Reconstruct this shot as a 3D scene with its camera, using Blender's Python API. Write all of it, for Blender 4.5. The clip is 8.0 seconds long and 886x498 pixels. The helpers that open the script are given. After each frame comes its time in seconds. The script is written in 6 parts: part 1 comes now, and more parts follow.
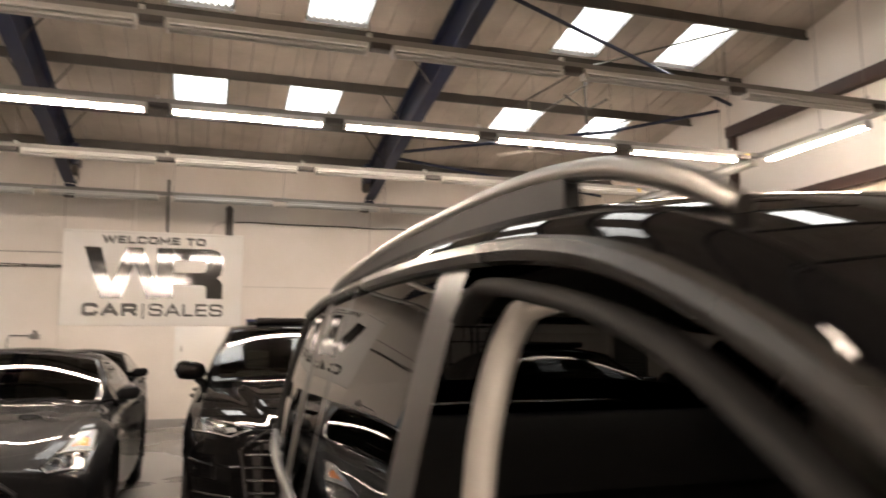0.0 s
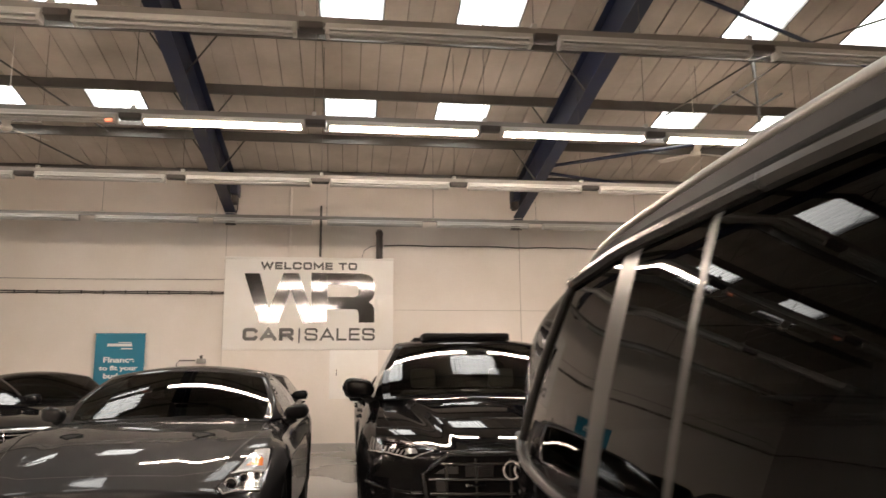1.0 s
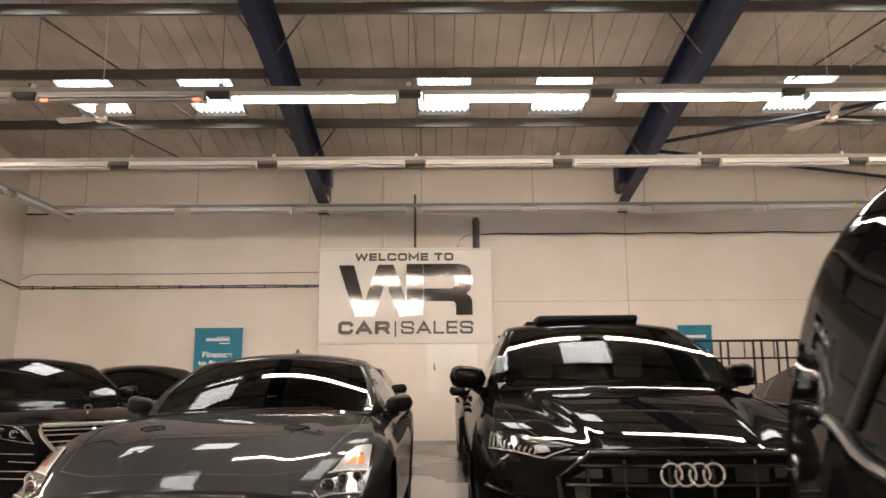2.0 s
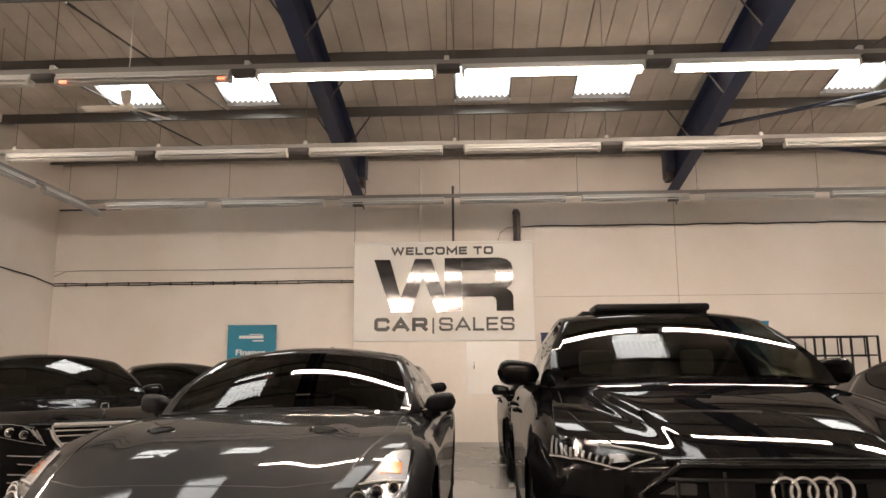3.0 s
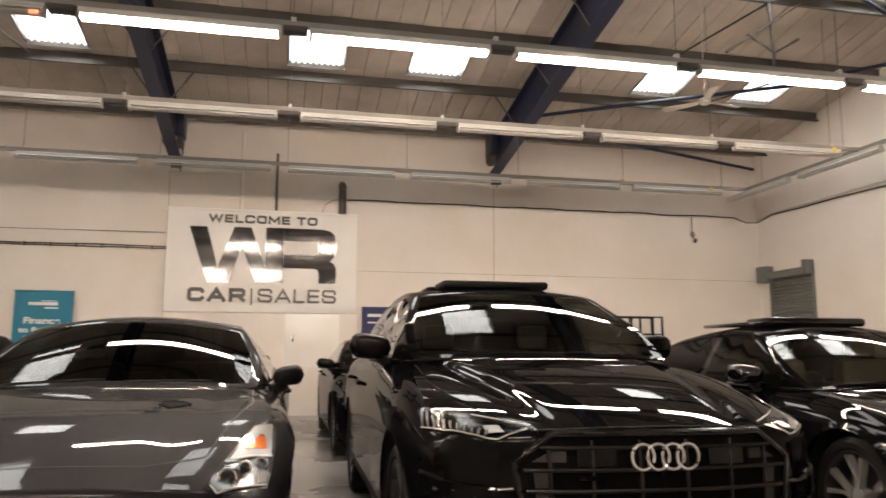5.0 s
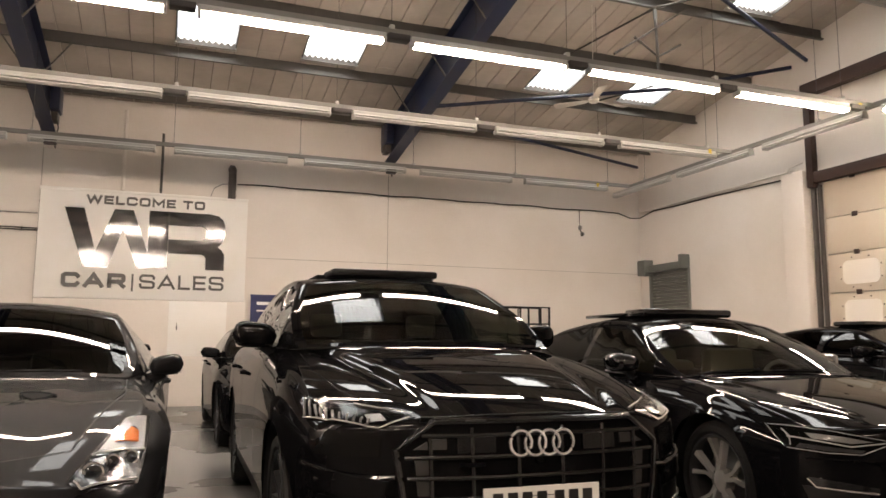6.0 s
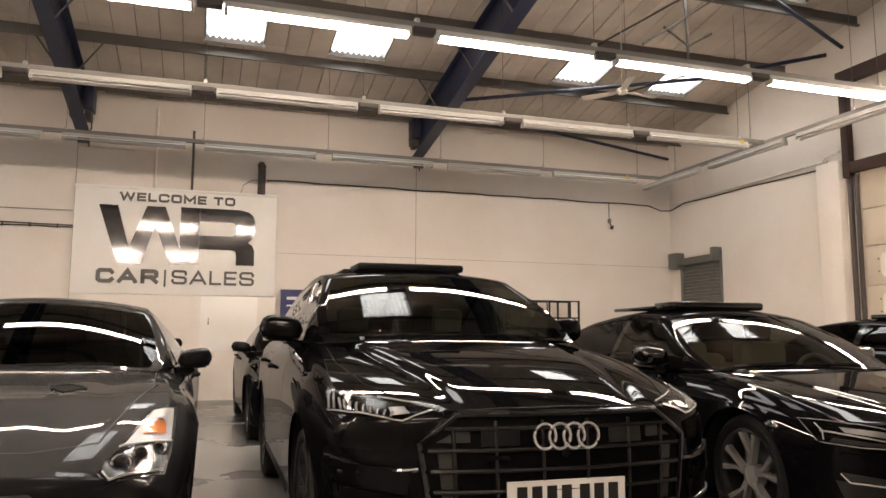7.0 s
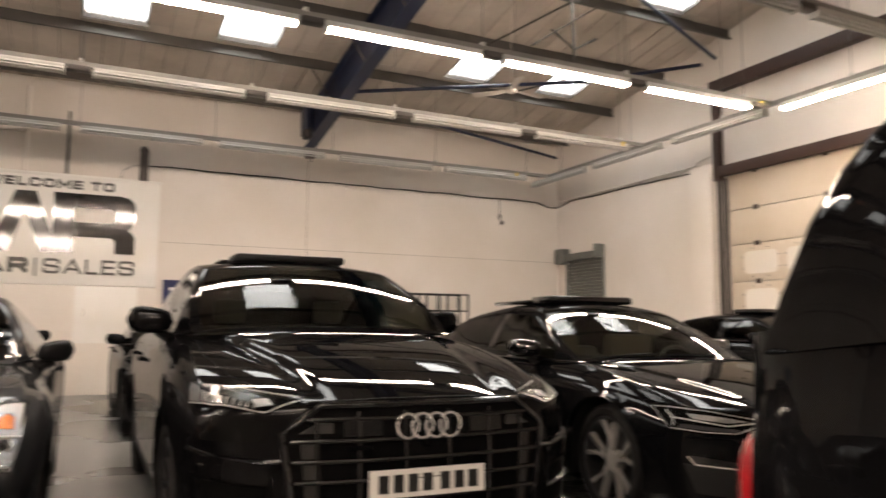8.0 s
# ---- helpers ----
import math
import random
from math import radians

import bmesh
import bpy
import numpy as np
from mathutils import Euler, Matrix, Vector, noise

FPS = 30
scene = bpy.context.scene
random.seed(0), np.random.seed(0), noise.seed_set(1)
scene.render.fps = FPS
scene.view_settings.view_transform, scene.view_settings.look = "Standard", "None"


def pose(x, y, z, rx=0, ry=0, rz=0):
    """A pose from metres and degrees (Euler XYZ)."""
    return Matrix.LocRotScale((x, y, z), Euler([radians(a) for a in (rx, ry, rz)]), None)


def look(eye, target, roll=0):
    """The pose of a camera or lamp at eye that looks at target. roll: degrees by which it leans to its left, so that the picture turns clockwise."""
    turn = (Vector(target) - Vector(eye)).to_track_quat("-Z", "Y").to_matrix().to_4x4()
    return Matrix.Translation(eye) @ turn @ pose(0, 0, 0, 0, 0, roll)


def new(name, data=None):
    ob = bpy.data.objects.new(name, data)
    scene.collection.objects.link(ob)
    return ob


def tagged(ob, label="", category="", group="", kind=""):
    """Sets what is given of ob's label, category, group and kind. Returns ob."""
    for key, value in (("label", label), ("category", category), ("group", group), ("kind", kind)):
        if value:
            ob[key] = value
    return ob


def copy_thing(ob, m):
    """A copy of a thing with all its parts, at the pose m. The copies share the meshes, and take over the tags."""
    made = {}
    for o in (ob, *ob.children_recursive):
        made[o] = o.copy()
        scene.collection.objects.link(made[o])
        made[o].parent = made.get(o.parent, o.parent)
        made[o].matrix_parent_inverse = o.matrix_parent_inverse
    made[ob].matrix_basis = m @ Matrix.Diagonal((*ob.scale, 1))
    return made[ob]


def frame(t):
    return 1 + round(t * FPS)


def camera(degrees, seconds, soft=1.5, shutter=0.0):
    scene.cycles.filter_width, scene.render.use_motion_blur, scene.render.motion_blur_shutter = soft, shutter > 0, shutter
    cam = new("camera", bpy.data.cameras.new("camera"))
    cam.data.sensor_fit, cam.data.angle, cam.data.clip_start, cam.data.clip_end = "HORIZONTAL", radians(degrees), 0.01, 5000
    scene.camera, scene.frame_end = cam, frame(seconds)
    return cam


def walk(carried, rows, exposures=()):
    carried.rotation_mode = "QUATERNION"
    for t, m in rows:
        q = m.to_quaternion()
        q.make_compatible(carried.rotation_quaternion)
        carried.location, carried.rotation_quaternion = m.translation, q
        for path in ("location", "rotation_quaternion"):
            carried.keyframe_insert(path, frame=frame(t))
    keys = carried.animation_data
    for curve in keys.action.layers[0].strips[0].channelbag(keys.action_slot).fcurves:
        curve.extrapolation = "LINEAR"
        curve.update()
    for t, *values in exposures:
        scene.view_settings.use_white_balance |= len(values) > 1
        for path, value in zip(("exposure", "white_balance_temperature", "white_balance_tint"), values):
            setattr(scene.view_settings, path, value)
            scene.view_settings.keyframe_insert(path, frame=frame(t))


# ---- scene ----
from mathutils import bvhtree
cam = camera(61.4, 8.0, shutter=0.4)
PATH = [
    (0, (2.902, 0.63, 1.405), (3.508, 2.517, 1.676), -0.3),
    (0.5, (2.824, 0.969, 1.378), (3.161, 2.91, 1.721), -0.4),
    (1, (2.721, 1.302, 1.306), (2.97, 3.256, 1.653), -0.4),
    (1.5, (2.646, 1.71, 1.263), (2.764, 3.676, 1.609), -0.4),
    (2, (2.615, 2.127, 1.23), (2.623, 4.097, 1.575), -0.4),
    (3.5, (2.461, 2.881, 1.188), (2.364, 4.848, 1.534), -0.3),
    (4, (2.32, 2.851, 1.169), (2.311, 4.824, 1.496), -0.1),
    (4.5, (2.235, 2.832, 1.196), (2.44, 4.8, 1.487), 0.1),
    (5, (2.24, 2.844, 1.199), (2.659, 4.78, 1.477), 0.2),
    (6.3, (2.292, 2.838, 1.198), (2.999, 4.693, 1.446), 0.3),
    (6.5, (2.299, 2.837, 1.198), (2.988, 4.699, 1.446), 0.3),
    (7, (2.313, 2.846, 1.191), (2.927, 4.734, 1.427), 0.2),
    (7.5, (2.347, 2.788, 1.199), (2.954, 4.68, 1.427), 0.2),
    (8, (2.412, 2.754, 1.189), (3.281, 4.542, 1.407), 0.3),
]
walk(cam, [(t, look(eye, target, roll)) for t, eye, target, roll in PATH], exposures=[(0.0, 1.02), (8.0, 1.02)])

# ---------------------------------------------------------------- world, light
world = bpy.data.worlds.new("world")
scene.world = world
world.use_nodes = True
wn = world.node_tree.nodes
wl = world.node_tree.links
sky = wn.new("ShaderNodeTexSky")
sky.sky_type = "NISHITA"
sky.sun_disc = False
sky.sun_elevation = radians(50)
sky.sun_rotation = radians(200)
wl.new(sky.outputs[0], wn["Background"].inputs[0])
wn["Background"].inputs[1].default_value = 0.14

sun_data = bpy.data.lights.new("sun", "SUN")
sun_data.energy, sun_data.angle = 1.0, radians(12)
sun_data.color = (1.0, 0.95, 0.88)
new("sun", sun_data).matrix_world = look((0, 0, 30), (3, 14, 0))

TUBE_POWER = 92.0


# ---------------------------------------------------------------- materials
def material(name):
    m = bpy.data.materials.new(name)
    m.use_nodes = True
    return m, m.node_tree.nodes, m.node_tree.links, m.node_tree.nodes["Principled BSDF"]


def solid(name, colour, rough=0.5, metal=0.0, grain=0.0, scale=30.0, bump=0.0, coat=0.0, spec=0.5, stain=0.0, stain_scale=1.2, piece=0.0):
    """A surface of one base colour with grain, broad stains and a fine relief."""
    m, n, l, p = material(name)
    p.inputs["Base Color"].default_value = (*colour, 1)
    p.inputs["Roughness"].default_value = rough
    p.inputs["Metallic"].default_value = metal
    p.inputs["Specular IOR Level"].default_value = spec
    p.inputs["Coat Weight"].default_value = coat
    p.inputs["Coat Roughness"].default_value = 0.02
    if grain or bump or stain:
        tc = n.new("ShaderNodeTexCoord")
        fine = n.new("ShaderNodeTexNoise")
        fine.inputs["Scale"].default_value = scale
        fine.inputs["Detail"].default_value = 6
        wide = n.new("ShaderNodeTexNoise")
        wide.inputs["Scale"].default_value = stain_scale
        wide.inputs["Detail"].default_value = 5
        l.new(tc.outputs["Object"], fine.inputs["Vector"])
        l.new(tc.outputs["Object"], wide.inputs["Vector"])
        mix = n.new("ShaderNodeMix")
        mix.data_type = "RGBA"
        dark = [c * (1 - grain) for c in colour]
        light = [min(1, c * (1 + grain)) for c in colour]
        mix.inputs[6].default_value, mix.inputs[7].default_value = (*dark, 1), (*light, 1)
        l.new(fine.outputs[0], mix.inputs[0])
        mix2 = n.new("ShaderNodeMix")
        mix2.data_type = "RGBA"
        mix2.blend_type = "MULTIPLY"
        ramp = n.new("ShaderNodeValToRGB")
        ramp.color_ramp.elements[0].position, ramp.color_ramp.elements[1].position = 0.3, 0.62
        s = 1 - stain
        ramp.color_ramp.elements[0].color = (s, s * 0.98, s * 0.94, 1)
        l.new(wide.outputs[0], ramp.inputs[0])
        mix2.inputs[0].default_value = 1.0
        l.new(mix.outputs[2], mix2.inputs[6])
        l.new(ramp.outputs[0], mix2.inputs[7])
        last = mix2.outputs[2]
        if piece:
            geo, tone, vary = n.new("ShaderNodeNewGeometry"), n.new("ShaderNodeMapRange"), n.new("ShaderNodeMix")
            tone.inputs["To Min"].default_value, tone.inputs["To Max"].default_value = 1 - piece, 1.0
            l.new(geo.outputs["Random Per Island"], tone.inputs["Value"])
            vary.data_type, vary.blend_type = "RGBA", "MULTIPLY"
            vary.inputs[0].default_value = 1.0
            l.new(last, vary.inputs[6])
            l.new(tone.outputs[0], vary.inputs[7])
            last = vary.outputs[2]
        l.new(last, p.inputs["Base Color"])
        if bump:
            b = n.new("ShaderNodeBump")
            b.inputs["Strength"].default_value = bump
            b.inputs["Distance"].default_value = 0.01
            l.new(fine.outputs[0], b.inputs["Height"])
            l.new(b.outputs[0], p.inputs["Normal"])
        r = n.new("ShaderNodeMapRange")
        r.inputs["To Min"].default_value, r.inputs["To Max"].default_value = rough * 0.8, min(1, rough * 1.2)
        l.new(wide.outputs[0], r.inputs["Value"])
        l.new(r.outputs[0], p.inputs["Roughness"])
    return m


def glow(name, colour, strength):
    m, n, l, p = material(name)
    p.inputs["Base Color"].default_value = (0.8, 0.8, 0.8, 1)
    p.inputs["Emission Color"].default_value = (*colour, 1)
    p.inputs["Emission Strength"].default_value = strength
    return m


def glazing(name, tint, rough=0.0, ior=1.5, gloss_top=1.0):
    """A pane: clear with a tint, its gloss rising towards grazing view."""
    m, n, l, p = material(name)
    n.remove(p)
    out = n["Material Output"]
    clear, gloss, mix, fres = n.new("ShaderNodeBsdfTransparent"), n.new("ShaderNodeBsdfGlossy"), n.new("ShaderNodeMixShader"), n.new("ShaderNodeLayerWeight")
    clear.inputs[0].default_value = (*tint, 1)
    gloss.inputs["Roughness"].default_value = rough
    fres.inputs["Blend"].default_value = 0.5
    f0 = ((ior - 1) / (ior + 1)) ** 2
    power, scale = n.new("ShaderNodeMath"), n.new("ShaderNodeMath")
    power.operation, scale.operation = "POWER", "MULTIPLY_ADD"
    power.inputs[1].default_value = 5.0
    scale.inputs[1].default_value, scale.inputs[2].default_value = gloss_top - f0, f0
    l.new(fres.outputs["Facing"], power.inputs[0])
    l.new(power.outputs[0], scale.inputs[0])
    l.new(scale.outputs[0], mix.inputs[0])
    l.new(clear.outputs[0], mix.inputs[1])
    l.new(gloss.outputs[0], mix.inputs[2])
    l.new(mix.outputs[0], out.inputs[0])
    return m


def paint(name, colour, metal, rough, flake=0.0, ior=1.5, coat=1.0):
    """Car lacquer: a base coat under clear coat, with a faint orange-peel relief."""
    m, n, l, p = material(name)
    p.inputs["Base Color"].default_value = (*colour, 1)
    p.inputs["Metallic"].default_value = metal
    p.inputs["Roughness"].default_value = rough
    p.inputs["Specular IOR Level"].default_value = 0.0
    p.inputs["Coat Weight"].default_value = coat
    p.inputs["Coat Roughness"].default_value = 0.012
    p.inputs["Coat IOR"].default_value = ior
    tc, peel = n.new("ShaderNodeTexCoord"), n.new("ShaderNodeTexNoise")
    peel.inputs["Scale"].default_value = 9.0
    peel.inputs["Detail"].default_value = 1.0
    l.new(tc.outputs["Object"], peel.inputs["Vector"])
    b = n.new("ShaderNodeBump")
    b.inputs["Strength"].default_value = 0.04
    b.inputs["Distance"].default_value = 0.004
    l.new(peel.outputs[0], b.inputs["Height"])
    l.new(b.outputs[0], p.inputs["Coat Normal"])
    if flake:
        f = n.new("ShaderNodeTexNoise")
        f.inputs["Scale"].default_value = 900.0
        l.new(tc.outputs["Object"], f.inputs["Vector"])
        r = n.new("ShaderNodeMapRange")
        r.inputs["To Min"].default_value, r.inputs["To Max"].default_value = rough - flake, rough + flake
        l.new(f.outputs[0], r.inputs["Value"])
        l.new(r.outputs[0], p.inputs["Roughness"])
    return m


GREYWALL = solid("grey painted wall", (0.55, 0.525, 0.5), 0.7, grain=0.04, scale=18, bump=0.1, stain=0.1)
WALL = solid("painted block wall", (0.8, 0.748, 0.7), 0.75, grain=0.03, scale=18, bump=0.12, stain=0.1, stain_scale=0.55)
JOINT = solid("grimy wall joint", (0.42, 0.375, 0.335), 0.8, grain=0.15, scale=6, stain=0.3)
PANEL_WHITE = solid("white sign board", (0.88, 0.865, 0.84), 0.35, grain=0.01, scale=8, stain=0.03)
ROOF = solid("roof lining board", (0.62, 0.555, 0.49), 0.8, grain=0.06, scale=14, bump=0.1, stain=0.36, stain_scale=0.7, piece=0.16)
STRIP = solid("roof joint strip", (0.2, 0.175, 0.15), 0.7, grain=0.05, stain=0.15)
FLOOR = solid("sealed concrete floor", (0.175, 0.172, 0.17), 0.28, grain=0.06, scale=40, bump=0.03, stain=0.07, stain_scale=0.5)
BLUE = solid("dark blue steel paint", (0.008, 0.014, 0.046), 0.45, grain=0.1, scale=20, stain=0.25)
STEEL = solid("grey galvanised purlin", (0.11, 0.105, 0.098), 0.42, 0.45, grain=0.12, scale=25, stain=0.3)
BROWN = solid("red oxide steel", (0.045, 0.022, 0.016), 0.6, grain=0.15, stain=0.25)
TRAY = solid("light grey trunking", (0.27, 0.255, 0.24), 0.45, 0.2, grain=0.05, stain=0.12)
FIX = solid("white enamel batten", (0.55, 0.54, 0.515), 0.35, grain=0.02, stain=0.08)
GAPM = solid("dark joint box", (0.07, 0.06, 0.055), 0.6, grain=0.1)
TUBE_ON = glow("lit fluorescent tube", (1.0, 0.8, 0.645), TUBE_POWER)
TUBE_OFF = solid("unlit fluorescent tube", (0.6, 0.59, 0.57), 0.25)
TUBE_DIM = glow("failing tube end", (1.0, 0.22, 0.07), 0.8)
CABLE = solid("black cable", (0.02, 0.018, 0.016), 0.6)
CHROME = solid("chrome", (0.8, 0.8, 0.8), 0.06, 1.0)
SHINE = solid("satin chrome", (0.9, 0.9, 0.9), 0.2, 0.85)
MIRROR = solid("mirrored silver lettering", (0.115, 0.115, 0.12), 0.075, 1.0, grain=0.1, scale=2, bump=0.02)
LETTER = solid("dark grey lettering", (0.10, 0.095, 0.09), 0.4)
RUBBER = solid("tyre rubber", (0.009, 0.009, 0.009), 0.75, grain=0.1, spec=0.2)
PLASTIC = solid("black plastic", (0.006, 0.006, 0.0065), 0.5, grain=0.1, scale=60, spec=0.3)
# Near black, so flat grille backs and ducts carry the shade of recesses.
GRILLE = solid("matt black grille plastic and recess shade", (0.002, 0.002, 0.0022), 0.6, grain=0.1, scale=60, spec=0.06)
SMOKE = solid("smoked lamp cover", (0.005, 0.005, 0.005), 0.1, spec=0.06)
BARM = solid("black grille bar", (0.009, 0.009, 0.0095), 0.25, grain=0.1, spec=0.5)
INFILL = solid("dull grey grille infill", (0.028, 0.027, 0.026), 0.5, grain=0.1, spec=0.3)
SPOKE = solid("bright silver wheel face", (0.58, 0.57, 0.555), 0.26, 0.7, grain=0.03)
LEDB = solid("bright light guide", (0.6, 0.595, 0.585), 0.3, coat=0.1)
LED = solid("pale light guide", (0.27, 0.268, 0.265), 0.3, coat=0.1)
GLOSSBLACK = solid("gloss black trim", (0.006, 0.006, 0.007), 0.12, coat=0.6)
ALLOY = solid("machined alloy", (0.72, 0.72, 0.72), 0.2, 0.95)
DARKALLOY = solid("dark alloy", (0.05, 0.05, 0.053), 0.35, 0.7)
CABIN = solid("dark cabin trim", (0.055, 0.053, 0.049), 0.7, grain=0.1)
CREAM = solid("cream leather", (0.15, 0.14, 0.115), 0.5, grain=0.03)
TEAL = solid("teal banner print", (0.0, 0.19, 0.31), 0.45, grain=0.02, stain=0.03)
NAVY = solid("navy banner print", (0.012, 0.02, 0.10), 0.45, grain=0.02)
WHITE = solid("white print", (0.8, 0.8, 0.8), 0.5)
PLATE = solid("white number plate", (0.78, 0.77, 0.74), 0.3)
INK = solid("black plate bars", (0.015, 0.015, 0.015), 0.4)
AMBER = solid("amber lens", (0.9, 0.22, 0.03), 0.15, coat=0.5)
RED = solid("red tail lens", (0.26, 0.006, 0.01), 0.25, coat=0.2)
LENS = glazing("clear lamp lens", (0.92, 0.92, 0.92), ior=1.08, gloss_top=0.25)
GLASS = glazing("tinted car glass", (0.56, 0.58, 0.52), ior=1.5)
DARKGLASS = glazing("dark car glass", (0.12, 0.125, 0.11), ior=1.5)
PRIVACY = glazing("privacy car glass", (0.03, 0.03, 0.03), ior=1.3)
SHUTTER = solid("grey roller shutter", (0.17, 0.18, 0.17), 0.5, 0.2, grain=0.05, stain=0.1)
DOORP = solid("cream door panel", (0.66, 0.58, 0.48), 0.5, grain=0.02, stain=0.06)
FROST = solid("frosted white door light", (0.8, 0.76, 0.7), 0.3, grain=0.02)
REFLECTOR = solid("bright lamp reflector", (0.30, 0.30, 0.30), 0.35, 0.5)
LAMPCHROME = solid("dark lamp chrome", (0.3, 0.3, 0.305), 0.16, 1.0)
TRIMPALE = solid("pale grey cabin trim", (0.8, 0.78, 0.75), 0.6, grain=0.04, scale=200)
RAILM = solid("brushed silver rail", (0.28, 0.27, 0.26), 0.34, 0.9, grain=0.05)
POSTM = solid("satin black pillar trim", (0.02, 0.0195, 0.019), 0.34, 0.3, grain=0.05)
SATIN = solid("satin grey trim", (0.045, 0.0435, 0.042), 0.27, 0.5, grain=0.03)
FANM = solid("off-white fan enamel", (0.6, 0.56, 0.5), 0.4)
YELLOW = solid("yellow sticker", (0.7, 0.5, 0.05), 0.5)
BLACKPAINT = paint("black car lacquer", (0.004, 0.004, 0.0045), 0.0, 0.25, ior=1.34, coat=0.5)
GREYPAINT = paint("gunmetal car lacquer", (0.0155, 0.0155, 0.0168), 0.35, 0.5, 0.05, 1.34, coat=0.5)
WHITEPAINT = paint("white car lacquer", (0.7, 0.68, 0.65), 0.0, 0.3)


def grp_sheet():
    """Corrugated clear roof sheet: passes and scatters daylight."""
    m, n, l, p = material("clear corrugated sheet")
    n.remove(p)
    clear, soft, mix = n.new("ShaderNodeBsdfTransparent"), n.new("ShaderNodeBsdfTranslucent"), n.new("ShaderNodeMixShader")
    clear.inputs[0].default_value = (0.45, 0.45, 0.44, 1)
    soft.inputs[0].default_value = (0.45, 0.45, 0.44, 1)
    mix.inputs[0].default_value = 0.6
    l.new(clear.outputs[0], mix.inputs[1])
    l.new(soft.outputs[0], mix.inputs[2])
    l.new(mix.outputs[0], n["Material Output"].inputs[0])
    return m


SHEET = grp_sheet()


# ---------------------------------------------------------------- mesh helpers
def mesh_object(name, bm, mat, angle=35):
    me = bpy.data.meshes.new(name)
    bmesh.ops.recalc_face_normals(bm, faces=bm.faces)
    bm.to_mesh(me)
    bm.free()
    for poly in me.polygons:
        poly.use_smooth = True
    me.set_sharp_from_angle(angle=radians(angle))
    if mat:
        me.materials.append(mat)
    return new(name, me)


def part(name, bm, mat, parent, label="", angle=35):
    ob = mesh_object(name, bm, mat, angle)
    ob.parent = parent
    if label:
        ob["label"] = label
    return ob


def empty(name, at=(0, 0, 0), label="", category="", group="", kind=""):
    e = new(name)
    e.empty_display_size = 0.1
    e.matrix_world = Matrix.Translation(at)
    return tagged(e, label, category, group, kind)


def structure(name, bm, mat, label="", category=""):
    return tagged(mesh_object(name, bm, mat), label or name.replace("_", " "), category or "structure", kind="structure")


def box(bm, x0, x1, y0, y1, z0, z1, bevel=0.0):
    r = bmesh.ops.create_cube(bm, size=1.0)
    for v in r["verts"]:
        v.co = Vector(((x0 + x1) / 2 + v.co.x * (x1 - x0), (y0 + y1) / 2 + v.co.y * (y1 - y0), (z0 + z1) / 2 + v.co.z * (z1 - z0)))
    if bevel:
        es = list({e for v in r["verts"] for e in v.link_edges})
        bmesh.ops.bevel(bm, geom=es, offset=bevel, segments=2, affect="EDGES", profile=0.5)
    return bm


def boxm(*a, **k):
    return box(bmesh.new(), *a, **k)


def tube(bm, pts, r, sides=8, close=True):
    """A round bar along a run of points."""
    pts = [Vector(p) for p in pts]
    rings = []
    for i, p in enumerate(pts):
        d = (pts[min(i + 1, len(pts) - 1)] - pts[max(i - 1, 0)]).normalized()
        up = Vector((0, 0, 1)) if abs(d.z) < 0.9 else Vector((1, 0, 0))
        a = d.cross(up).normalized()
        b = a.cross(d)
        rr = r[i] if isinstance(r, (list, tuple)) else r
        rings.append([bm.verts.new(p + (a * math.cos(2 * math.pi * k / sides) + b * math.sin(2 * math.pi * k / sides)) * rr) for k in range(sides)])
    for q, s in zip(rings, rings[1:]):
        for k in range(sides):
            bm.faces.new((q[k], q[(k + 1) % sides], s[(k + 1) % sides], s[k]))
    if close:
        bm.faces.new(rings[0][::-1])
        bm.faces.new(rings[-1])
    return bm


def tubem(pts, r, sides=8):
    return tube(bmesh.new(), pts, r, sides)


def slab(bm, outline, place, depth):
    """A flat outline (u, v) set out by place(u, v, d), with thickness depth."""
    front = [bm.verts.new(place(u, v, 0)) for u, v in outline]
    back = [bm.verts.new(place(u, v, depth)) for u, v in outline]
    bm.faces.new(front)
    bm.faces.new(back[::-1])
    n = len(outline)
    for i in range(n):
        bm.faces.new((front[i], back[i], back[(i + 1) % n], front[(i + 1) % n]))
    return bm


def lathe(bm, profile, centre, axis_x=True, seg=40):
    """Turns (radius, along) rows about an axis through centre along x."""
    rings = []
    for r, a in profile:
        rings.append([bm.verts.new((centre[0] + a, centre[1] + r * math.cos(2 * math.pi * k / seg), centre[2] + r * math.sin(2 * math.pi * k / seg))) for k in range(seg)])
    for q, s in zip(rings, rings[1:]):
        for k in range(seg):
            bm.faces.new((q[k], q[(k + 1) % seg], s[(k + 1) % seg], s[k]))
    return bm


def text_mesh(body, size, wide, bold=0.0, depth=0.012):
    """Flat letters from the built-in font, standing in the x-z plane, as a bmesh whose left foot is the origin."""
    cu = bpy.data.curves.new("letters", "FONT")
    cu.body, cu.size, cu.extrude, cu.offset = body, size, depth / 2, bold
    ob = bpy.data.objects.new("letters", cu)
    scene.collection.objects.link(ob)
    me = ob.evaluated_get(bpy.context.evaluated_depsgraph_get()).to_mesh()
    bm = bmesh.new()
    bm.from_mesh(me)
    bpy.data.objects.remove(ob)
    for v in bm.verts:
        v.co = Vector((v.co.x * wide, -v.co.z, v.co.y))
    return bm


